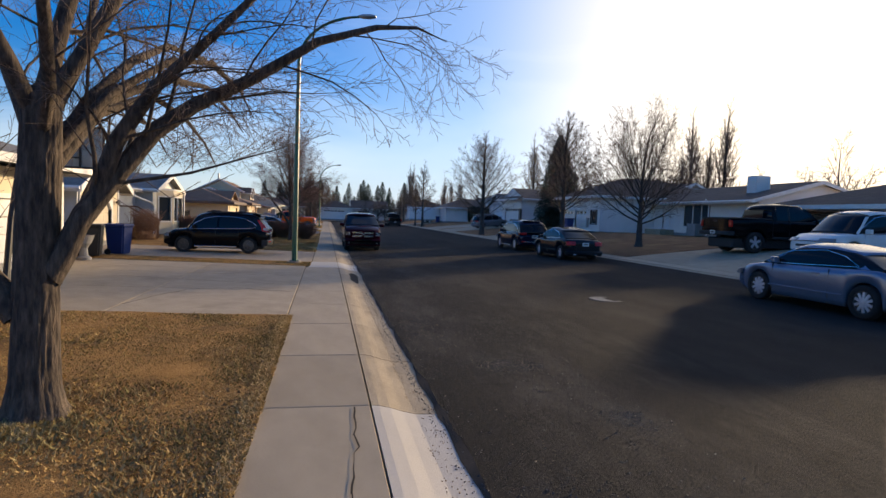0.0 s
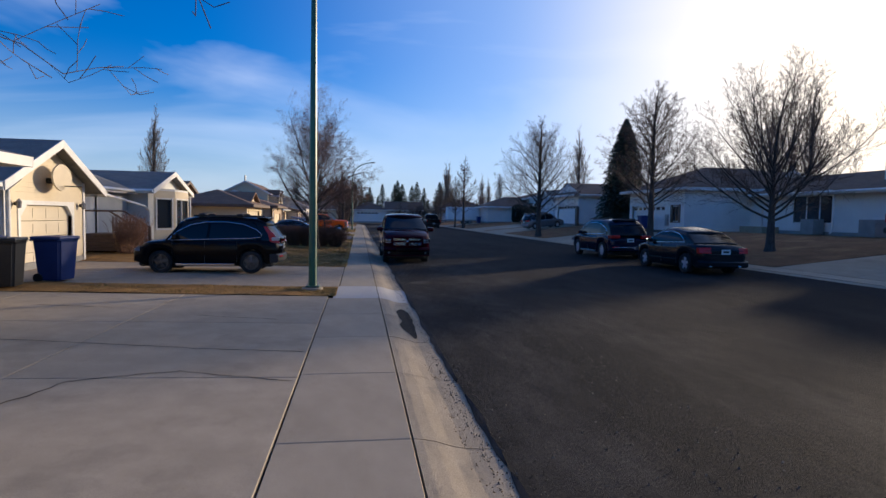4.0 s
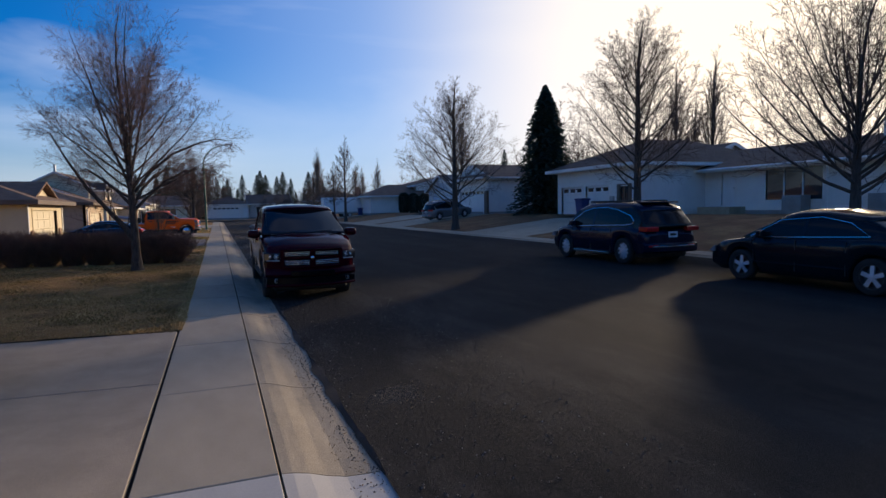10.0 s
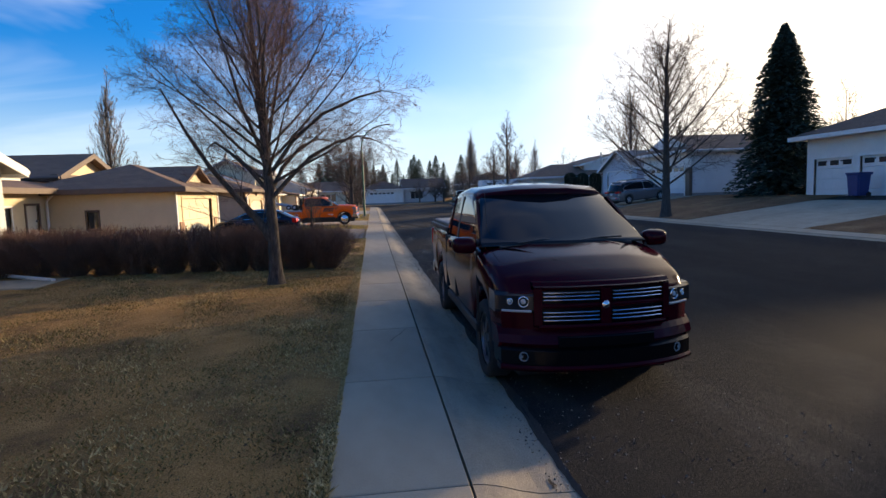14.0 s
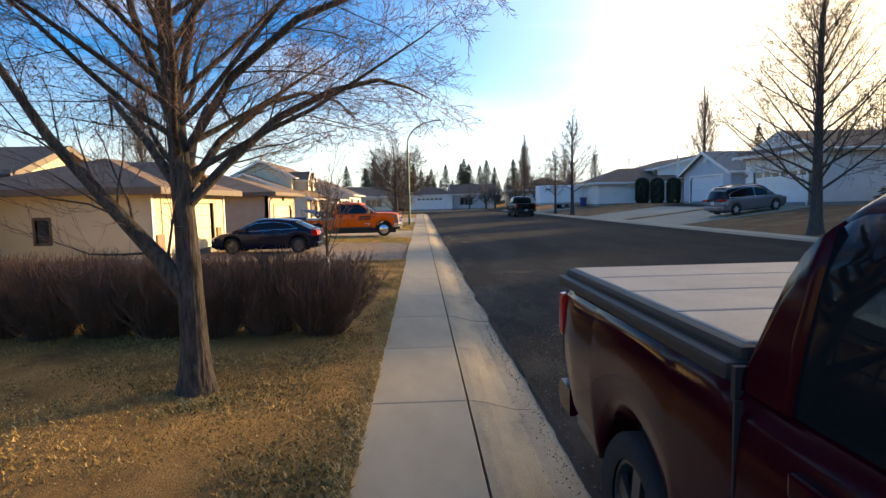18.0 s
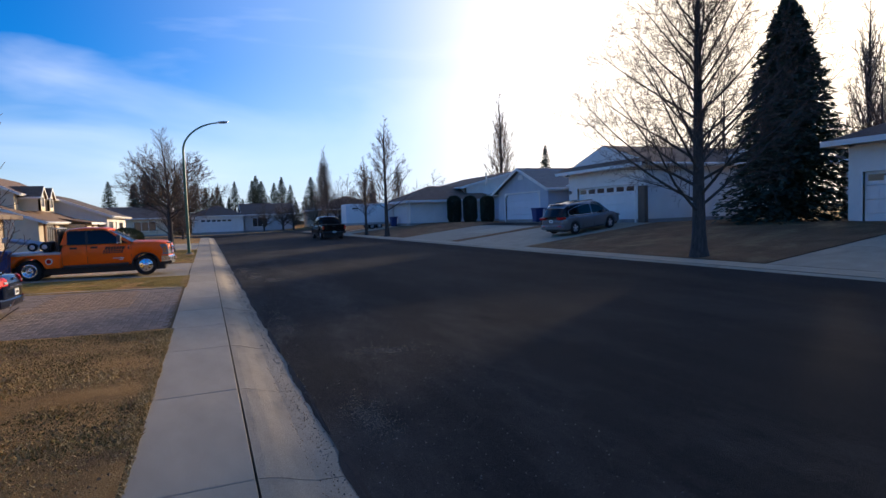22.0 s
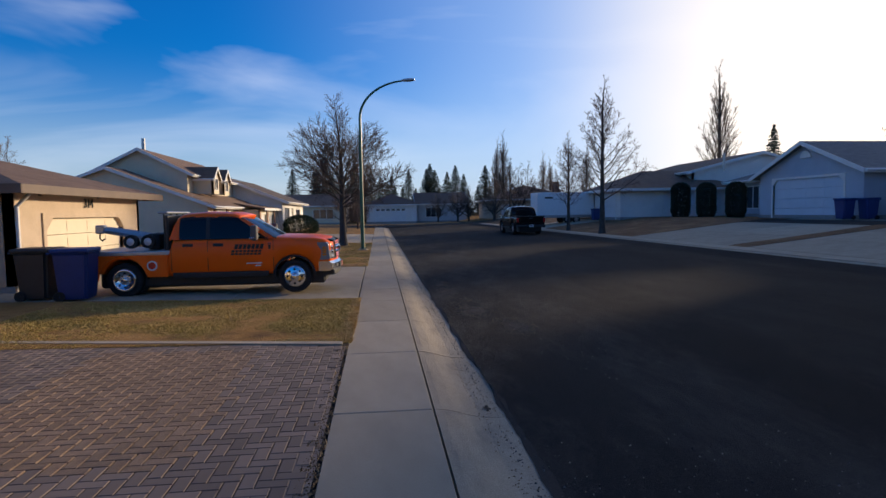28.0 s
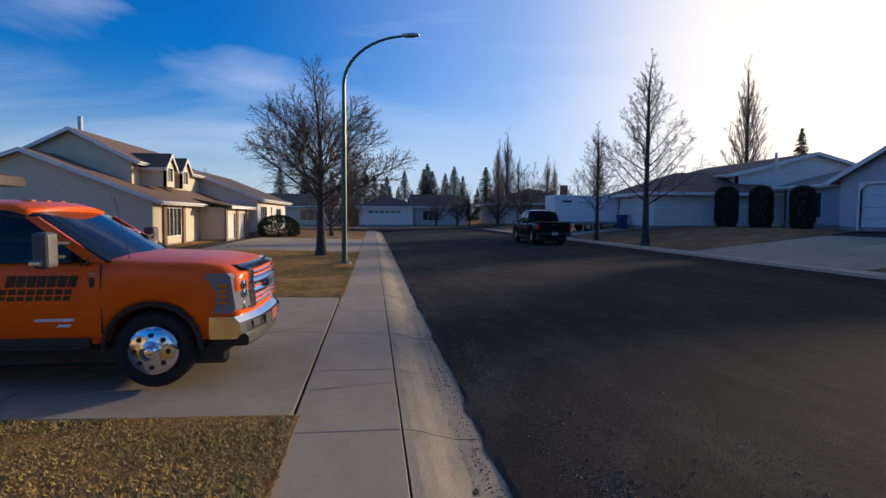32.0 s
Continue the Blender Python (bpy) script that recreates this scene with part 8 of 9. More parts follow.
    def front(name, x, d, z0, z1, y0, y1, mat, r=0.02, lean=0.0, both=False, lab="", n=12, on=None):
        return wrap(on or car, name, slabprof(h + x, d, z0, z1, r, lean), y0, y1, mat, L, W, nose, lab, both, n)

    def set_back(y):
        return nose * (abs(y) / (W / 2)) ** 2.6

    if style == "sport":
        front("grille", 0.016, 0.12, 0.72, 1.04, -0.60, 0.60, P_BLACK, 0.02)
        front("grille_surround", 0.045, 0.12, 1.03, 1.095, -0.66, 0.66, paint, 0.03, 0.02)
        front("grille_surround", 0.045, 0.1, 0.685, 0.725, -0.62, 0.62, paint, 0.015)
        front("grille_surround", 0.04, 0.1, 0.70, 1.06, 0.59, 0.66, paint, 0.02, 0.0, True)
        front("grille_cross", 0.03, 0.08, 0.865, 0.91, -0.6, 0.6, paint, 0.015)
        front("grille_cross", 0.034, 0.08, 0.71, 1.05, -0.05, 0.05, paint, 0.015)
        for zz in (0.755, 0.79, 0.825, 0.935, 0.968, 1.0):
            front("grille_bar", 0.036, 0.05, zz, zz + 0.012, 0.065, 0.575, M_CHROME, 0.004, 0.0, True)
        part("grille_badge", lathe([(0.001, 0.05), (0.03, 0.045), (0.05, 0.02), (0.055, 0.0)], 7), M_CHROME, car, "", True).matrix_basis = pose(h + 0.0, 0, 0.89, 0, 90, 0)
        for lamp in front("head_lamp", 0.024, 0.26, 0.82, 1.005, 0.66, 0.985, M_SMOKED, 0.03, 0.01, True, "smoked dark lens"):
            sy = 1 if lamp.data.vertices[0].co.y > 0 else -1
            for y, r in ((0.745, 0.052), (0.86, 0.03)):
                facing(part("lamp_ring", lathe([(r, 0.0), (r - 0.006, 0.008), (r - 0.012, 0.0), (r - 0.014, -0.03), (r, -0.04)], 22), M_CHROME, lamp, "", True), h - set_back(y) + 0.024, sy * y, 0.925, sy * 20)
                facing(part("projector", lathe([(0.001, 0.012), (r * 0.4, 0.008), (r * 0.62, -0.01)], 16), M_CLEAR, lamp, "", True), h - set_back(y) + 0.016, sy * y, 0.925, sy * 20)
        front("lamp_strip", 0.03, 0.03, 0.832, 0.852, 0.68, 0.93, M_CLEAR, 0.006, 0.0, True)
        front("front_bumper", 0.075, 0.3, 0.50, 0.69, -0.97, 0.97, paint, 0.06, 0.03, n=20)
        front("lower_bumper", 0.06, 0.3, 0.34, 0.52, -0.95, 0.95, P_BLACK, 0.03, 0.0, n=20)
        front("chin", 0.085, 0.16, 0.31, 0.365, -0.96, 0.96, paint, 0.02, 0.0, n=20)
        front("lower_intake", 0.082, 0.03, 0.53, 0.63, -0.46, 0.46, P_BLACK, 0.01)
        for sy in (-1, 1):
            facing(part("fog_lamp", lathe([(0.001, 0.0), (0.03, -0.004), (0.038, 0.006), (0.044, 0.002), (0.046, -0.06)], 20), M_LAMP, car, "round fog lamp", True), h + 0.06 - set_back(0.76), sy * 0.76, 0.44, sy * 18)
            slope = (hm - hc) / (h - 0.5 - cab1 - 0.1)
            band = []
            for x, y in ((cab1 + 0.14, 0.70), (cab1 + 0.26, 0.56), (cab1 + 0.40, 0.44), (cab1 + 0.55, 0.36), (cab1 + 0.68, 0.28)):
                band.append((x, sy * y, hc + (x - cab1 - 0.1) * slope + 0.062 - 0.03 * (y / 0.7) ** 3))
            bm = bmesh.new()
            rows = [[bm.verts.new((x + dx, y + sy * dy, zz)) for dx, dy in ((-0.06 * f, -0.03), (0.06 * f, 0.04))] for (x, y, zz), f in zip(band, (0.5, 0.9, 1.0, 0.8, 0.3))]
            for p, q in zip(rows, rows[1:]):
                bm.faces.new((p[0], p[1], q[1], q[0]))
            bmesh.ops.solidify(bm, geom=bm.faces[:], thickness=0.012)
            part("hood_scoop", bm, P_BLACK, car, "dark inset hood scoop")
    elif style == "work":
        front("grille", 0.0, 0.12, 0.82, hf - 0.04, -0.60, 0.60, M_BLACK, 0.02, 0.03)
        for zz in (0.83, 0.885, 1.13, 1.185):
            front("grille_bar", 0.03, 0.06, zz, zz + 0.03, -0.58, 0.58, M_CHROME, 0.01)
        for zz in (0.94, 1.045):
            front("grille_bar", 0.055, 0.08, zz, zz + 0.085, -0.62, 0.62, M_CHROME, 0.03)
        front("grille_frame", 0.05, 0.1, 0.80, hf - 0.03, 0.58, 0.65, M_CHROME, 0.02, 0.03, True)
        front("grille_badge", 0.07, 0.03, 0.98, 1.09, -0.13, 0.13, M_BADGE_BLUE, 0.02)
        front("hood_shield", 0.02, 0.26, hf - 0.05, hf + 0.015, -0.74, 0.74, M_SMOKED, 0.02, 0.09, n=16, lab="dark plastic bug shield")
        for lamp in front("head_lamp", 0.025, 0.3, 0.80, hf - 0.06, 0.66, W / 2 - 0.035, M_LAMP, 0.04, 0.05, True):
            sy = 1 if lamp.data.vertices[0].co.y > 0 else -1
            for zz in (0.86, 0.99, 1.09):
                facing(part("reflector", lathe([(0.001, 0.0), (0.03, 0.006), (0.05, 0.012), (0.055, -0.02)], 14), M_CHROME, lamp, "", True), h + 0.01 - set_back(0.78), sy * 0.78, zz)
        for zz in (0.90, 0.96, 1.02, 1.08):
            for sy in (-1, 1):
                part("side_marker", box(h - 0.30, h - 0.20, *sorted((sy * (W / 2 - 0.05), sy * (W / 2 - 0.012))), zz, zz + 0.04, 0.006), M_AMBER, car)
        front("front_bumper", 0.10, 0.34, 0.52, 0.76, -W / 2 + 0.01, W / 2 - 0.01, M_CHROME, 0.06, 0.02, n=20, lab="chrome front bumper")
        front("bumper_intake", 0.108, 0.03, 0.57, 0.68, -0.42, 0.42, M_BLACK, 0.01)
        front("bumper_intake", 0.106, 0.03, 0.60, 0.68, 0.62, 0.78, M_BLACK, 0.01, 0.0, True)
        front("air_dam", 0.06, 0.3, 0.40, 0.53, -0.8, 0.8, M_BLACK, 0.03, n=16)
        front("number_plate", 0.115, 0.012, 0.56, 0.69, -0.15, 0.15, M_PLATE_RED, 0.003)
    else:
        front("grille", 0.012, 0.1, 0.76 + z, hf - 0.03, -0.52, 0.52, M_BLACK)
        front("grille_bar", 0.03, 0.06, 0.87 + z, 0.92 + z, -0.52, 0.52, M_CHROME, 0.01)
        front("head_lamp", 0.012, 0.2, 0.80 + z, 0.99 + z, 0.56, W / 2 - 0.06, M_LAMP, 0.03, 0.03, True)
        front("front_bumper", 0.08, 0.3, 0.5 + z, 0.72 + z, -W / 2 + 0.05, W / 2 - 0.05, M_CHROME, 0.05, n=16)
    dark = style == "work"
    for x in (cab0 + 0.3, mid + 0.18):
        bit(car, "door_handle", x, x + 0.24, W / 2 - 0.04, W / 2 + 0.015, belt_z - 0.17, belt_z - 0.10, M_BLACK if dark else paint, 0.012, True)
    for x in (cab0 + 0.03, mid + 0.05, cab1 + 0.02):
        bit(car, "door_seam", x - 0.005, x + 0.005, W / 2 - 0.03, W / 2 - 0.003, 0.54 + z, belt_z - 0.02, M_BLACK, 0.0, True)
    bit(car, "sill", cab0 + 0.05, cab1 - 0.1, W / 2 - 0.1, W / 2 - 0.01, 0.40 + z, 0.50 + z, M_BLACK, 0.02, True)
    if bed:
        wrap(car, "rear_bumper", slabprof(-h - 0.11, 0.28, 0.5 + z, 0.68 + z, 0.04), -W / 2 + 0.04, W / 2 - 0.04, M_BLACK if style == "plain" else paint, L, W, 0.05)
        bit(car, "tail_lamp", -h - 0.012, -h + 0.1, W / 2 - 0.15, W / 2 - 0.025, bz - 0.38, bz - 0.1, M_RED, 0.02, True)
        bit(car, "tailgate_seam", -h - 0.012, -h + 0.02, -W / 2 + 0.22, W / 2 - 0.22, 0.8 + z, 0.81 + z, M_BLACK, 0.0)
        bit(car, "tailgate_handle", -h - 0.03, -h + 0.02, -0.12, 0.12, bz - 0.16, bz - 0.1, M_BLACK, 0.01)
        plate_writing(car, -h - 0.12, 0, 0.62 + z, -1)
        bit(car, "cab_gap", cab0 - 0.035, cab0 - 0.01, -W / 2 + 0.03, W / 2 - 0.005, 0.6 + z, bz + 0.012, M_BLACK, 0.0)
        if cover:
            n, x0, x1 = 4, -h + 0.07, cab0 - 0.08
            for k in range(n):
                a, b = x0 + (x1 - x0) * k / n, x0 + (x1 - x0) * (k + 1) / n
                bit(car, "bed_cover", a + 0.006, b - 0.006, -W / 2 + 0.11, W / 2 - 0.11, bz + 0.01, bz + 0.07, M_COVER, 0.014, label="dusty tan folding bed cover panel")
            bit(car, "cover_rail", -h + 0.03, cab0 - 0.06, W / 2 - 0.15, W / 2 - 0.075, bz - 0.02, bz + 0.062, M_BLACK, 0.025, True)
            bit(car, "bed_rail_cap", -h + 0.01, cab0 - 0.05, W / 2 - 0.12, W / 2 - 0.02, bz - 0.045, bz + 0.018, M_BLACK, 0.02, True)
            bit(car, "tailgate_cap", -h - 0.015, -h + 0.08, -W / 2 + 0.08, W / 2 - 0.08, bz - 0.05, bz + 0.045, M_BLACK, 0.02)
        else:
            bit(car, "bed_floor", -h + 0.1, cab0 - 0.05, -W / 2 + 0.12, W / 2 - 0.12, bz - 0.01, bz + 0.03, M_BLACK, 0.02)
            bit(car, "bed_rail_cap", -h + 0.01, cab0 - 0.05, W / 2 - 0.14, W / 2 - 0.03, bz - 0.03, bz + 0.025, M_BLACK, 0.02, True)
    return car


M_COVER = material("bed_cover", (0.36, 0.33, 0.29), (0.30, 0.275, 0.245), 0.8, scale=2.5, bump=0.1, bscale=60, fine=0.08)

M_TOW_MIRROR = material("grey_plastic", (0.10, 0.095, 0.09), (0.08, 0.076, 0.072), 0.55, fine=0.08)
M_BADGE_BLUE = material("blue_badge", (0.02, 0.04, 0.12), None, 0.3, fine=0.04)
M_PLATE_RED = material("red_plate", (0.45, 0.08, 0.05), (0.36, 0.07, 0.05), 0.4, fine=0.1)
M_CLEAR = glass_material("pale_lens", (0.45, 0.44, 0.44), 0.1)
M_SMOKED = glass_material("smoked_lens", (0.02, 0.02, 0.022), 0.06)


def truck_hub(car, x, y, r, sy, convex):
    """Chrome dual-wheel hub: a dish with hand holes and a centre cap."""
    o = 0.07 if convex else -0.05
    bm = lathe([(r * 0.66, 0.0), (r * 0.62, 0.03 * sy), (r * 0.52, 0.02 * sy + 0.3 * o * sy), (r * 0.3, o * sy), (r * 0.16, o * sy), (r * 0.15, (o + 0.05) * sy), (r * 0.1, (o + 0.06) * sy), (0.001, (o + 0.06) * sy)], 32, "y", centre=(x, y, r))
    hub = part("hub", bm, M_CHROME, car, "polished steel wheel hub", True)
    for k in range(8):
        a = math.pi * k / 4
        q = (x + r * 0.42 * math.cos(a), y + (o * 0.65 + 0.012) * sy, r + r * 0.42 * math.sin(a))
        part("hand_hole", tube(q, (q[0], q[1] + 0.012 * sy, q[2]), r * 0.07, r * 0.06, 10), M_BLACK, hub)


# parked cars (nose at +x in their own frame)
suv("black compact SUV parked on the tan driveway", pose(-4.15, 24.3, gz(-4) + 0.005, 0, 0, 180) @ Matrix.Diagonal((0.91, 0.95, 0.93, 1)), P_BLACK, L=4.4, W=1.8, chrome=True, rim=M_RIM_DARK, rack=True)
pickup("dark maroon crew-cab pickup with a covered bed at the kerb", pose(1.87, 31.63, -0.085, 0, 0, -90) @ Matrix.Diagonal((0.965, 0.915, 0.97, 1)), P_MAROON, cover=True, L=5.8, W=2.0, H=1.95, wb=3.55, wr=0.40, belt_z=1.33, hood=(1.30, 1.19, 1.09), bz=1.385, cab_back=2.18, cowl=1.14, style="sport", nose=0.28)
sedan("dark blue-grey sedan parked across the road", pose(10.9, 24.85, 0.13, 0, 0, 90) @ Matrix.Diagonal((0.95, 0.95, 0.97, 1)), P_TEAL)
suv("dark navy SUV parked across the road", pose(10.95, 31.1, 0.13, 0, 0, 90) @ Matrix.Diagonal((0.95, 0.96, 0.97, 1)), P_NAVY, L=4.75, W=1.86, H=1.68, wb=2.8, wr=0.36, tall_lamps=False, chrome=True, spokes=10)
sedan("silver-blue sports coupe parked across the road", pose(11.0, 10.5, 0.13, 0, 0, 90), P_SILVERBLUE, L=4.49, H=1.38, wb=2.73, wr=0.33, coupe=True, spokes=10)
pickup("lifted black pickup on the driveway", pose(19.5, 22.0, gz(18), 0, 0, 0), P_BLACK, lift=0.22, H=2.1, wr=0.45)
suv("white SUV on the driveway", pose(19.0, 17.2, gz(18), 0, 0, 180), P_WHITE, L=4.8, W=1.95, H=1.8, rim=M_RIM_DARK)
sedan("dark navy sedan parked on the brick driveway", pose(-5.3, 51.3, gz(-5) + 0.015, 0, 0, 180) @ Matrix.Diagonal((0.79, 0.86, 0.86, 1)), P_NAVY, L=4.85, W=1.8, H=1.38, wb=2.85, wr=0.33, round_lamps=True, rim=M_RIM_DARK)
suv("silver minivan parked on the driveway", pose(18.1, 61.75, gz(18.1) + 0.02, 0, -5, 8) @ Matrix.Diagonal((0.80, 0.88, 0.88, 1)), P_SILVER, L=5.1, W=2.0, H=1.74, wb=3.0, wr=0.34, tall_lamps=False)
pickup("dark grey pickup parked across the road", pose(10.2, 88.2, 0.13, 0, 0, 90), P_BLACK, L=5.9)

# tow truck
tow = pickup("bright orange tow truck with crew cab and a wheel-lift bed", pose(-3.48, 61.0, gz(-4) + 0.005, 0, 0, 0) @ Matrix.Diagonal((0.865, 0.93, 0.87, 1)), P_ORANGE, L=5.86, W=2.03, H=1.98, wb=4.0, wr=0.41, bed=False, lift=0.06, category="tow truck", belt_z=1.35, hood=(1.37, 1.34, 1.29), cab_back=1.95, style="work", nose=0.16, cowl=1.5)
h2 = 5.86 / 2
bit(tow, "deck", -h2 - 0.05, -h2 + 1.95, -1.0, 1.0, 0.98, 1.1, M_STEEL, 0.03)
for sy in (-1, 1):
    bm = bmesh.new()
    arc = [(-h2 + 0.87 + 0.56 * math.cos(a), sy * 1.05, 0.41 + 0.56 * math.sin(a)) for a in [math.pi * k / 10 for k in range(11)]]
    prof = [(-h2 - 0.05, sy * 1.05, 1.0), (-h2 + 1.9, sy * 1.05, 1.0), (-h2 + 1.9, sy * 1.05, 0.48), (-h2 + 1.44, sy * 1.05, 0.48)] + arc[1:] + [(-h2 - 0.05, sy * 1.05, 0.5)]
    part("side_panel", prism(prof, (0, -sy * 0.05, 0)), P_ORANGE, tow)
    wheel(tow, -h2 + 0.95, sy * 0.66, 0.41, 0.24, M_RIM, 8, sy)
    bit(tow, "running_board", -0.9, 1.3, sy * 0.9 if sy > 0 else -1.0, 1.0 if sy > 0 else -0.9, 0.42, 0.48, M_BLACK, 0.02)
    bit(tow, "mud_flap", -h2 - 0.05, -h2 - 0.03, sy * 0.55 if sy > 0 else -1.0, 1.0 if sy > 0 else -0.55, 0.18, 0.6, M_BLACK)
boom = part("boom", pipe([(-h2 + 1.5, 0, 1.3), (-h2 + 0.6, 0, 1.5), (-h2 + 0.0, 0, 1.6)], [0.13, 0.11, 0.09], 8), M_STEEL, tow, "grey steel lifting boom")
part("boom_head", box(-h2 - 0.18, -h2 + 0.05, -0.1, 0.1, 1.5, 1.72, 0.03), M_STEEL, boom)
part("hook", pipe([(-h2 - 0.1, 0, 1.52), (-h2 - 0.11, 0, 1.38), (-h2 - 0.05, 0, 1.32), (-h2 + 0.01, 0, 1.37)], 0.02, 6), M_BLACK, boom)
part("mast", box(-h2 + 1.25, -h2 + 1.55, -0.5, 0.5, 1.1, 1.5, 0.03), M_BLACK, tow)
for x in (-h2 + 1.0, -h2 + 1.4):
    for sy in (-1, 1):
        dl = part("dolly_wheel", lathe([(0.09, -0.07), (0.16, -0.08), (0.17, 0.0), (0.16, 0.08), (0.09, 0.07)], 18, "y", centre=(x, sy * 0.8, 1.32)), M_TYRE, tow, "small spare dolly wheel")
        part("hub", lathe([(0.001, -0.05 * sy), (0.09, -0.05 * sy), (0.095, 0.06 * sy), (0.04, 0.08 * sy), (0.001, 0.09 * sy)], 14, "y", centre=(x, sy * 0.8, 1.32)), M_RIM, dl)
head = part("headboard", box(-h2 + 1.85, -h2 + 1.92, -0.95, 0.95, 1.1, 1.95, 0.02), M_BLACK, tow, "black steel cab guard")
for k in range(5):
    part("guard_bar", tube((-h2 + 1.8, -0.85 + 0.42 * k, 1.1), (-h2 + 1.8, -0.85 + 0.42 * k, 1.98), 0.025), M_BLACK, head)
part("beacon_bar", box(-h2 + 1.62, -h2 + 1.86, -0.8, 0.8, 1.98, 2.04, 0.02), M_STEEL, head)
for k in range(3):
    part("roof_marker", box(0.30, 0.42, -0.3 + 0.3 * k - 0.05, -0.3 + 0.3 * k + 0.05, 1.985, 2.02, 0.012), M_AMBER, tow)
for sy in (-1, 1):
    truck_hub(tow, 1.95, sy * 0.98, 0.41, sy, True)
    truck_hub(tow, -2.05, sy * 0.99, 0.41, sy, False)
    for x in (1.95,):
        arc = [(x + 0.5 * math.cos(a), sy * 1.0, 0.41 + 0.5 * math.sin(a)) for a in [math.pi * k / 12 for k in range(13)]]
        part("arch_lip", pipe(arc, 0.03, 6), M_BLACK, tow)
    y0, y1 = sorted((sy * 0.96, sy * 1.0))
    part("fender_vent_frame", box(1.30, 1.42, y0, y1 + 0.01 * sy if sy > 0 else y1, 0.98, 1.26, 0.02), M_CHROME, tow)
    fcu = bpy.data.curves.new("fleet_number", "FONT")
    fcu.body, fcu.size, fcu.extrude = "16", 0.12, 0.004
    fcu.materials.append(M_DECAL)
    fn = new("fleet_number", fcu)
    fn.parent = tow
    fn.matrix_basis = pose(1.22 if sy < 0 else 1.36, sy * 0.985, 1.32, 90, 0, 0 if sy < 0 else 180)
# door lettering as plain bars and a round badge
for sy in (-1, 1):
    y0, y1 = sorted((sy * 1.006, sy * 1.014))
    for row, (xa, xb, z0, z1, n) in enumerate(((0.52, 1.22, 1.10, 1.22, 7), (0.44, 1.16, 0.96, 1.08, 8), (0.78, 1.24, 0.74, 0.77, 1), (1.0, 1.16, 0.68, 0.71, 1))):
        w = (xb - xa) / n
        for k in range(n):
            x0, x1 = xa + k * w, xa + (k + 0.82) * w
            part("door_lettering", prism([(x0, y0, z0), (x1, y0, z0), (x1 + 0.03, y0, z1), (x0 + 0.03, y0, z1)], (0, y1 - y0, 0)), M_DECAL if row < 2 else M_PLATE, tow)
    part("round_badge", tube((-h2 + 1.45 + 0.1, sy * 1.05, 0.75), (-h2 + 1.45 + 0.1, sy * 1.056, 0.75), 0.12, 0.12, 20), M_PLATE, tow)
    part("badge_ring", tube((-h2 + 1.55, sy * 1.056, 0.75), (-h2 + 1.55, sy * 1.06, 0.75), 0.085, 0.085, 20), M_RED, tow)
    y0, y1 = sorted((sy * 0.995, sy * 1.01))
    part("fender_vent", box(1.33, 1.39, y0, y1, 1.02, 1.2, 0.006), M_BLACK, tow)

# enclosed trailer
tr = thing("cargo_trailer", "white enclosed cargo trailer parked on the driveway", "trailer", pose(16.6, 98.3, gz(16.5)))
part("body", box(-2.6, 2.6, -1.15, 1.15, 0.55, 2.75, 0.06, seg=2), M_WHITE, tr)
part("skirt", box(-2.62, 2.62, -1.16, 1.16, 0.5, 0.75, 0.02), M_STEEL, tr)
for x in (0.2, 1.0):
    for sy in (-1, 1):
        wheel(tr, x, sy * 1.02, 0.34, 0.2, M_RIM, 6, sy)
part("fender", box(-0.35, 1.55, -1.2, -1.0, 0.66, 0.74, 0.02), M_STEEL, tr)
part("mark", box(-1.9, -1.2, -1.156, -1.15, 2.2, 2.35), M_DECAL, tr)
part("tongue", pipe([(-2.6, 0.5, 0.5), (-3.6, 0, 0.5), (-2.6, -0.5, 0.5)], 0.05, 8), M_BLACK, tr)


# ---------------------------------------------------------------- bins, poles and small things
def wheelie_bin(x, y, mat, label, turn=0, z=None):
    b = thing("wheelie_bin", label, "bin", pose(x, y, gz(x) if z is None else z, 0, 0, turn), "rubbish bins")
    bm = bmesh.new()
    lo, hi = 0.25, 0.31
    rings = []
    for z0, w in ((0.04, lo), (0.1, lo + 0.01), (0.9, hi), (0.95, hi + 0.02)):
        rings.append([bm.verts.new((sx * w, sy * w * 1.1, z0)) for sx, sy in ((-1, -1), (1, -1), (1, 1), (-1, 1))])
    for a, c in zip(rings, rings[1:]):
        for i in range(4):
            bm.faces.new((a[i], a[(i + 1) % 4], c[(i + 1) % 4], c[i]))
    bm.faces.new(rings[0][::-1])
    bm.faces.new(rings[-1])
    bmesh.ops.bevel(bm, geom=[e for e in bm.edges if abs(e.verts[0].co.z - e.verts[1].co.z) > 0.02], offset=0.05, segments=3, affect="EDGES")
    part("body", bm, mat, b)
    part("lid", box(-0.35, 0.34, -0.37, 0.37, 0.95, 1.04, 0.04, seg=2), mat, b)
    part("handle", pipe([(-0.36, -0.28, 0.93), (-0.42, -0.26, 0.95), (-0.42, 0.26, 0.95), (-0.36, 0.28, 0.93)], 0.016, 6), mat, b)
    for sy in (-1, 1):
        part("wheel", lathe([(0.02, -0.03), (0.1, -0.03), (0.1, 0.03), (0.02, 0.03)], 16, "y", centre=(-0.22, sy * 0.3, 0.1)), M_TYRE, b)
    part("label_mark", box(0.255, 0.262, -0.1, 0.1, 0.6, 0.72), M_PLATE, b)
    return b


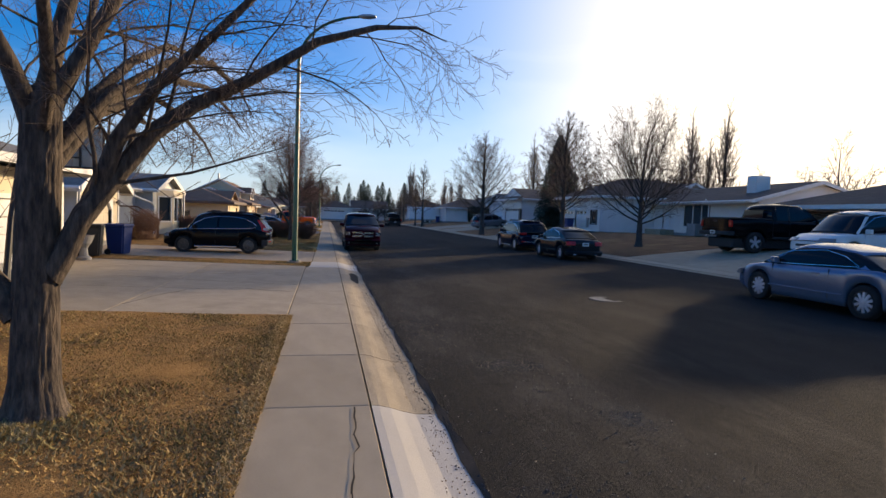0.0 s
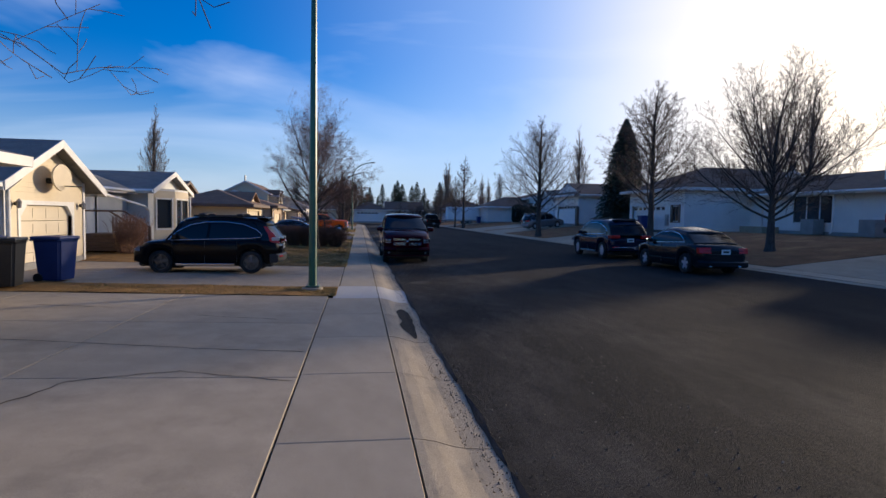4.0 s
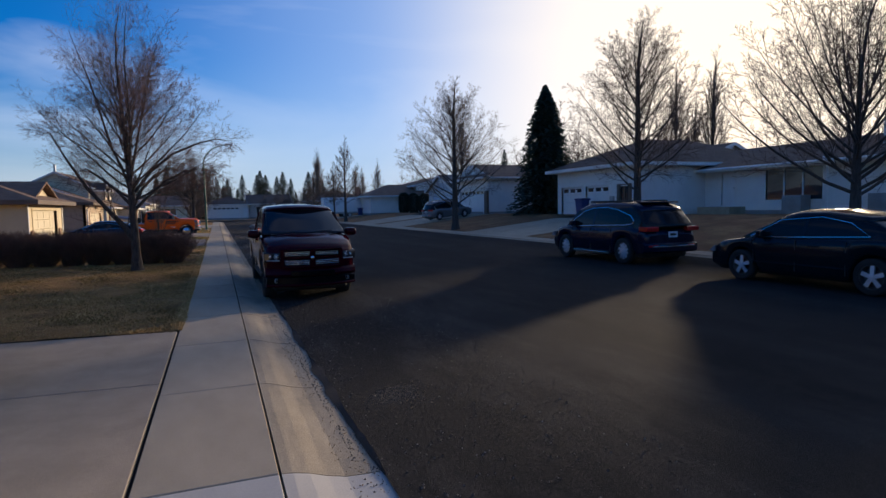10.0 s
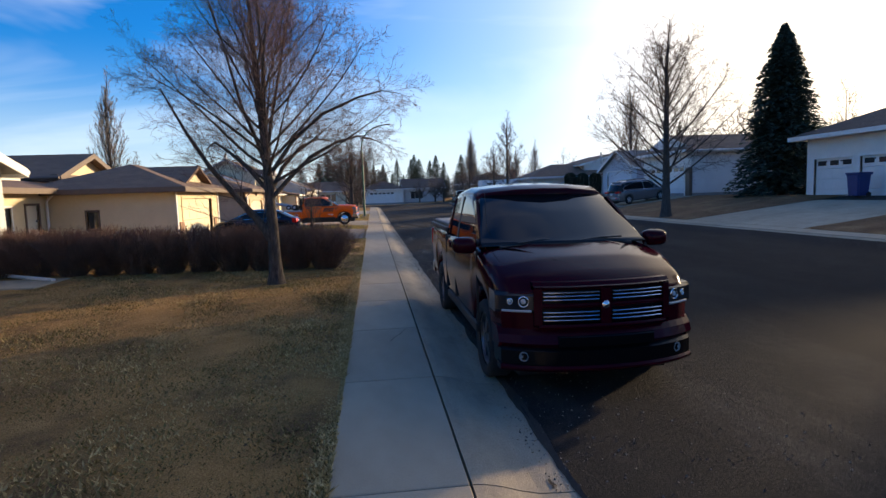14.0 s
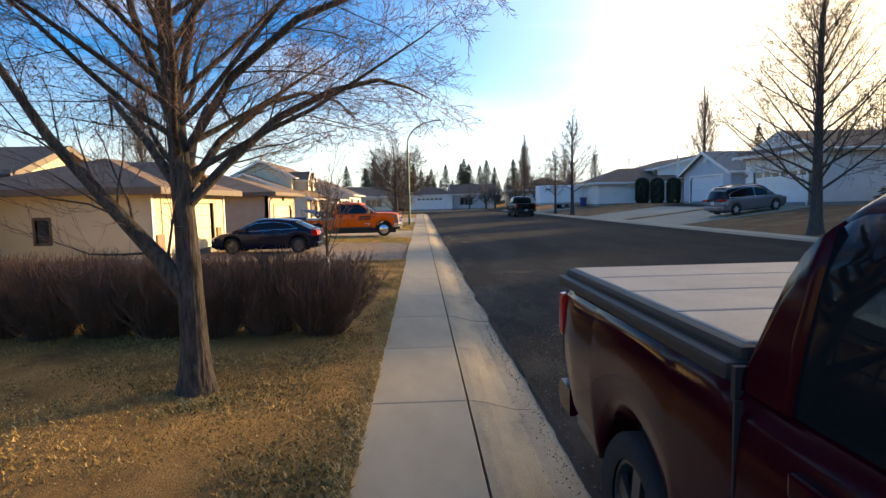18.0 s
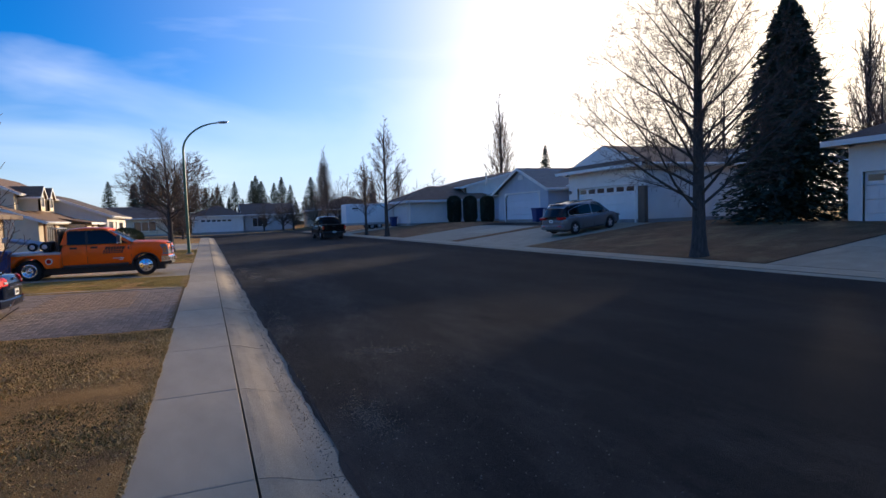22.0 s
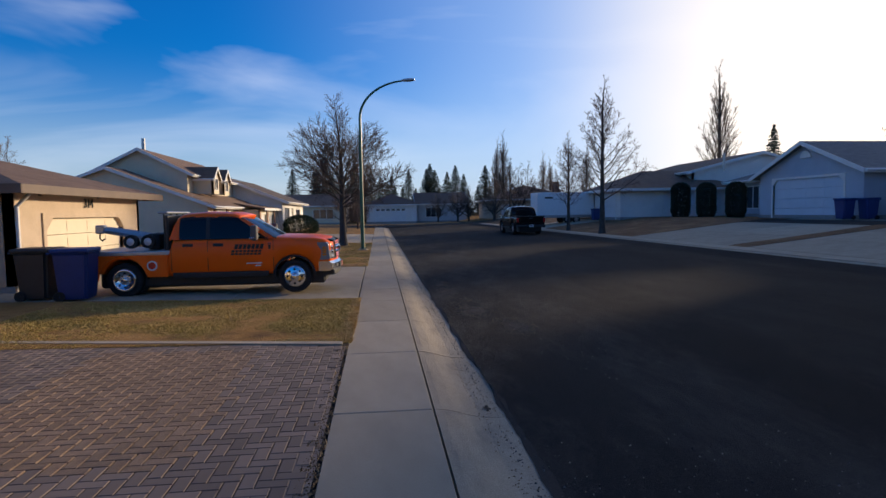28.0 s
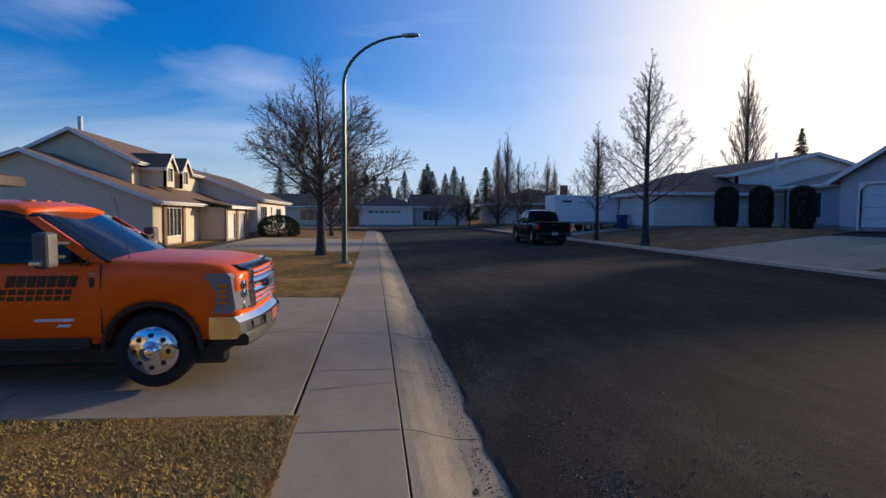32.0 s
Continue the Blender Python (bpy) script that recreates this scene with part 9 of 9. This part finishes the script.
for x, y, mt, lab, turn in ((-7.95, 20.4, M_BIN_BLUE, "blue recycling bin with a lid", 0), (-7.25, 20.0, M_BIN_BLACK, "black rubbish bin with a lid", 10), (-6.85, 21.25, M_BIN_BLUE, "blue recycling bin with a lid", -8), (-6.75, 59.85, M_BIN_BLACK, "black rubbish bin beside the tow truck", 0), (-6.0, 59.75, M_BIN_BLUE, "blue recycling bin beside the tow truck", 5),
                             (22.5, 73.1, M_BIN_BLUE, "blue recycling bin by the garage", 180), (23.3, 72.6, M_BIN_BLUE, "blue recycling bin by the garage", 170), (20.8, 46.7, M_BIN_BLUE, "blue recycling bin before the white garage", 180), (18.6, 95.2, M_BIN_BLUE, "blue recycling bin by the garage", 180)):
    wheelie_bin(x, y, mt, lab, turn)
urn = thing("garden_urn", "weathered concrete urn on a pedestal", "urn", pose(-7.0, 18.75, gz(-7.0) + 0.004))
part("pedestal", lathe([(0.2, 0), (0.2, 0.08), (0.12, 0.12), (0.1, 0.35), (0.14, 0.42)], 16), M_STONE, urn)
part("bowl", lathe([(0.1, 0.4), (0.2, 0.5), (0.26, 0.7), (0.28, 0.74), (0.24, 0.74), (0.18, 0.55), (0.001, 0.5)], 16), M_STONE, urn)


def street_lamp(x, y, label, h=6.1):
    t = thing("street_lamp", label, "street lamp", pose(x, y, gz(x)))
    part("base", lathe([(0.24, -0.05), (0.24, 0.05), (0.2, 0.07), (0.001, 0.07)], 20), M_CONC, t, "round concrete footing")
    part("base_plate", box(-0.16, 0.16, -0.16, 0.16, 0.07, 0.10, 0.01), M_GREEN, t)
    for sx in (-1, 1):
        for sy in (-1, 1):
            part("bolt", tube((sx * 0.12, sy * 0.12, 0.1), (sx * 0.12, sy * 0.12, 0.14), 0.014, n=6), M_STEEL, t)
    pts = [(0, 0, 0.1), (0, 0, 2.5), (0, 0, 5.0), (0, 0, h)]
    rad = [0.095, 0.085, 0.072, 0.062]
    for k in range(1, 13):
        a = radians(82 * k / 12)
        pts.append((2.3 * (1 - math.cos(a)), 0, h + 1.75 * math.sin(a)))
        rad.append(0.062 - 0.0018 * k)
    pole = part("pole", pipe(pts, rad, 8), M_GREEN, t, "tapered green steel pole")
    part("access_cover", box(-0.045, 0.045, -0.105, -0.085, 0.55, 0.8, 0.005), M_GREEN, pole)
    ex, _, ez = pts[-1]
    part("lamp_head", lathe([(0.001, 0.0), (0.07, 0.03), (0.12, 0.2), (0.13, 0.45), (0.08, 0.62), (0.001, 0.66)], 14), M_STEEL, t).matrix_basis = pose(ex - 0.05, 0, ez + 0.02, 0, 86, 0) @ Matrix.Diagonal((0.6, 1, 1, 1))
    return t


street_lamp(-1.02, 20.45, "tall green curved street lamp beside the pavement", 6.85)
street_lamp(-0.75, 74.6, "tall green curved street lamp beside the pavement")


# portable basketball stand with a clear board, seen from behind
bs = thing("basketball_stand", "portable basketball stand with a clear board on the driveway", "basketball stand", pose(-4.85, 9.9, gz(-4.85) + 0.01))
part("base", box(-0.4, 0.4, -0.6, 0.5, 0.0, 0.2, 0.05, seg=2), M_BLACK, bs)
part("pole", pipe([(0, 0.1, 0.15), (-0.02, 0.35, 1.4), (-0.03, 0.7, 2.5)], 0.05, 8), M_BLACK, bs)
for sx in (-0.2, 0.2):
    part("arm", tube((sx * 0.3 - 0.03, 0.68, 2.2), (sx, 2.12, 2.75), 0.02), M_BLACK, bs)
    part("arm", tube((sx * 0.3 - 0.03, 0.72, 2.5), (sx, 2.12, 3.0), 0.02), M_BLACK, bs)
board = part("board", box(-0.68, 0.68, 2.16, 2.175, 2.38, 3.14, 0.003), M_BOARD, bs, "smoky clear acrylic board")
for x0, x1, z0, z1 in ((-0.7, 0.7, 3.12, 3.16), (-0.7, 0.7, 2.36, 2.40), (-0.71, -0.67, 2.4, 3.12), (0.67, 0.71, 2.4, 3.12), (-0.30, -0.27, 2.4, 3.12), (0.27, 0.30, 2.4, 3.12), (-0.27, 0.27, 2.55, 2.58), (-0.27, 0.27, 2.9, 2.92)):
    part("board_frame", box(x0, x1, 2.125, 2.155, z0, z1, 0.004), M_BLACK, board)
part("rim", pipe([(0.23 * math.cos(a), 2.45 + 0.23 * math.sin(a), 2.5) for a in [math.pi * k / 8 for k in range(17)]], 0.01, 6), M_RUST, board)
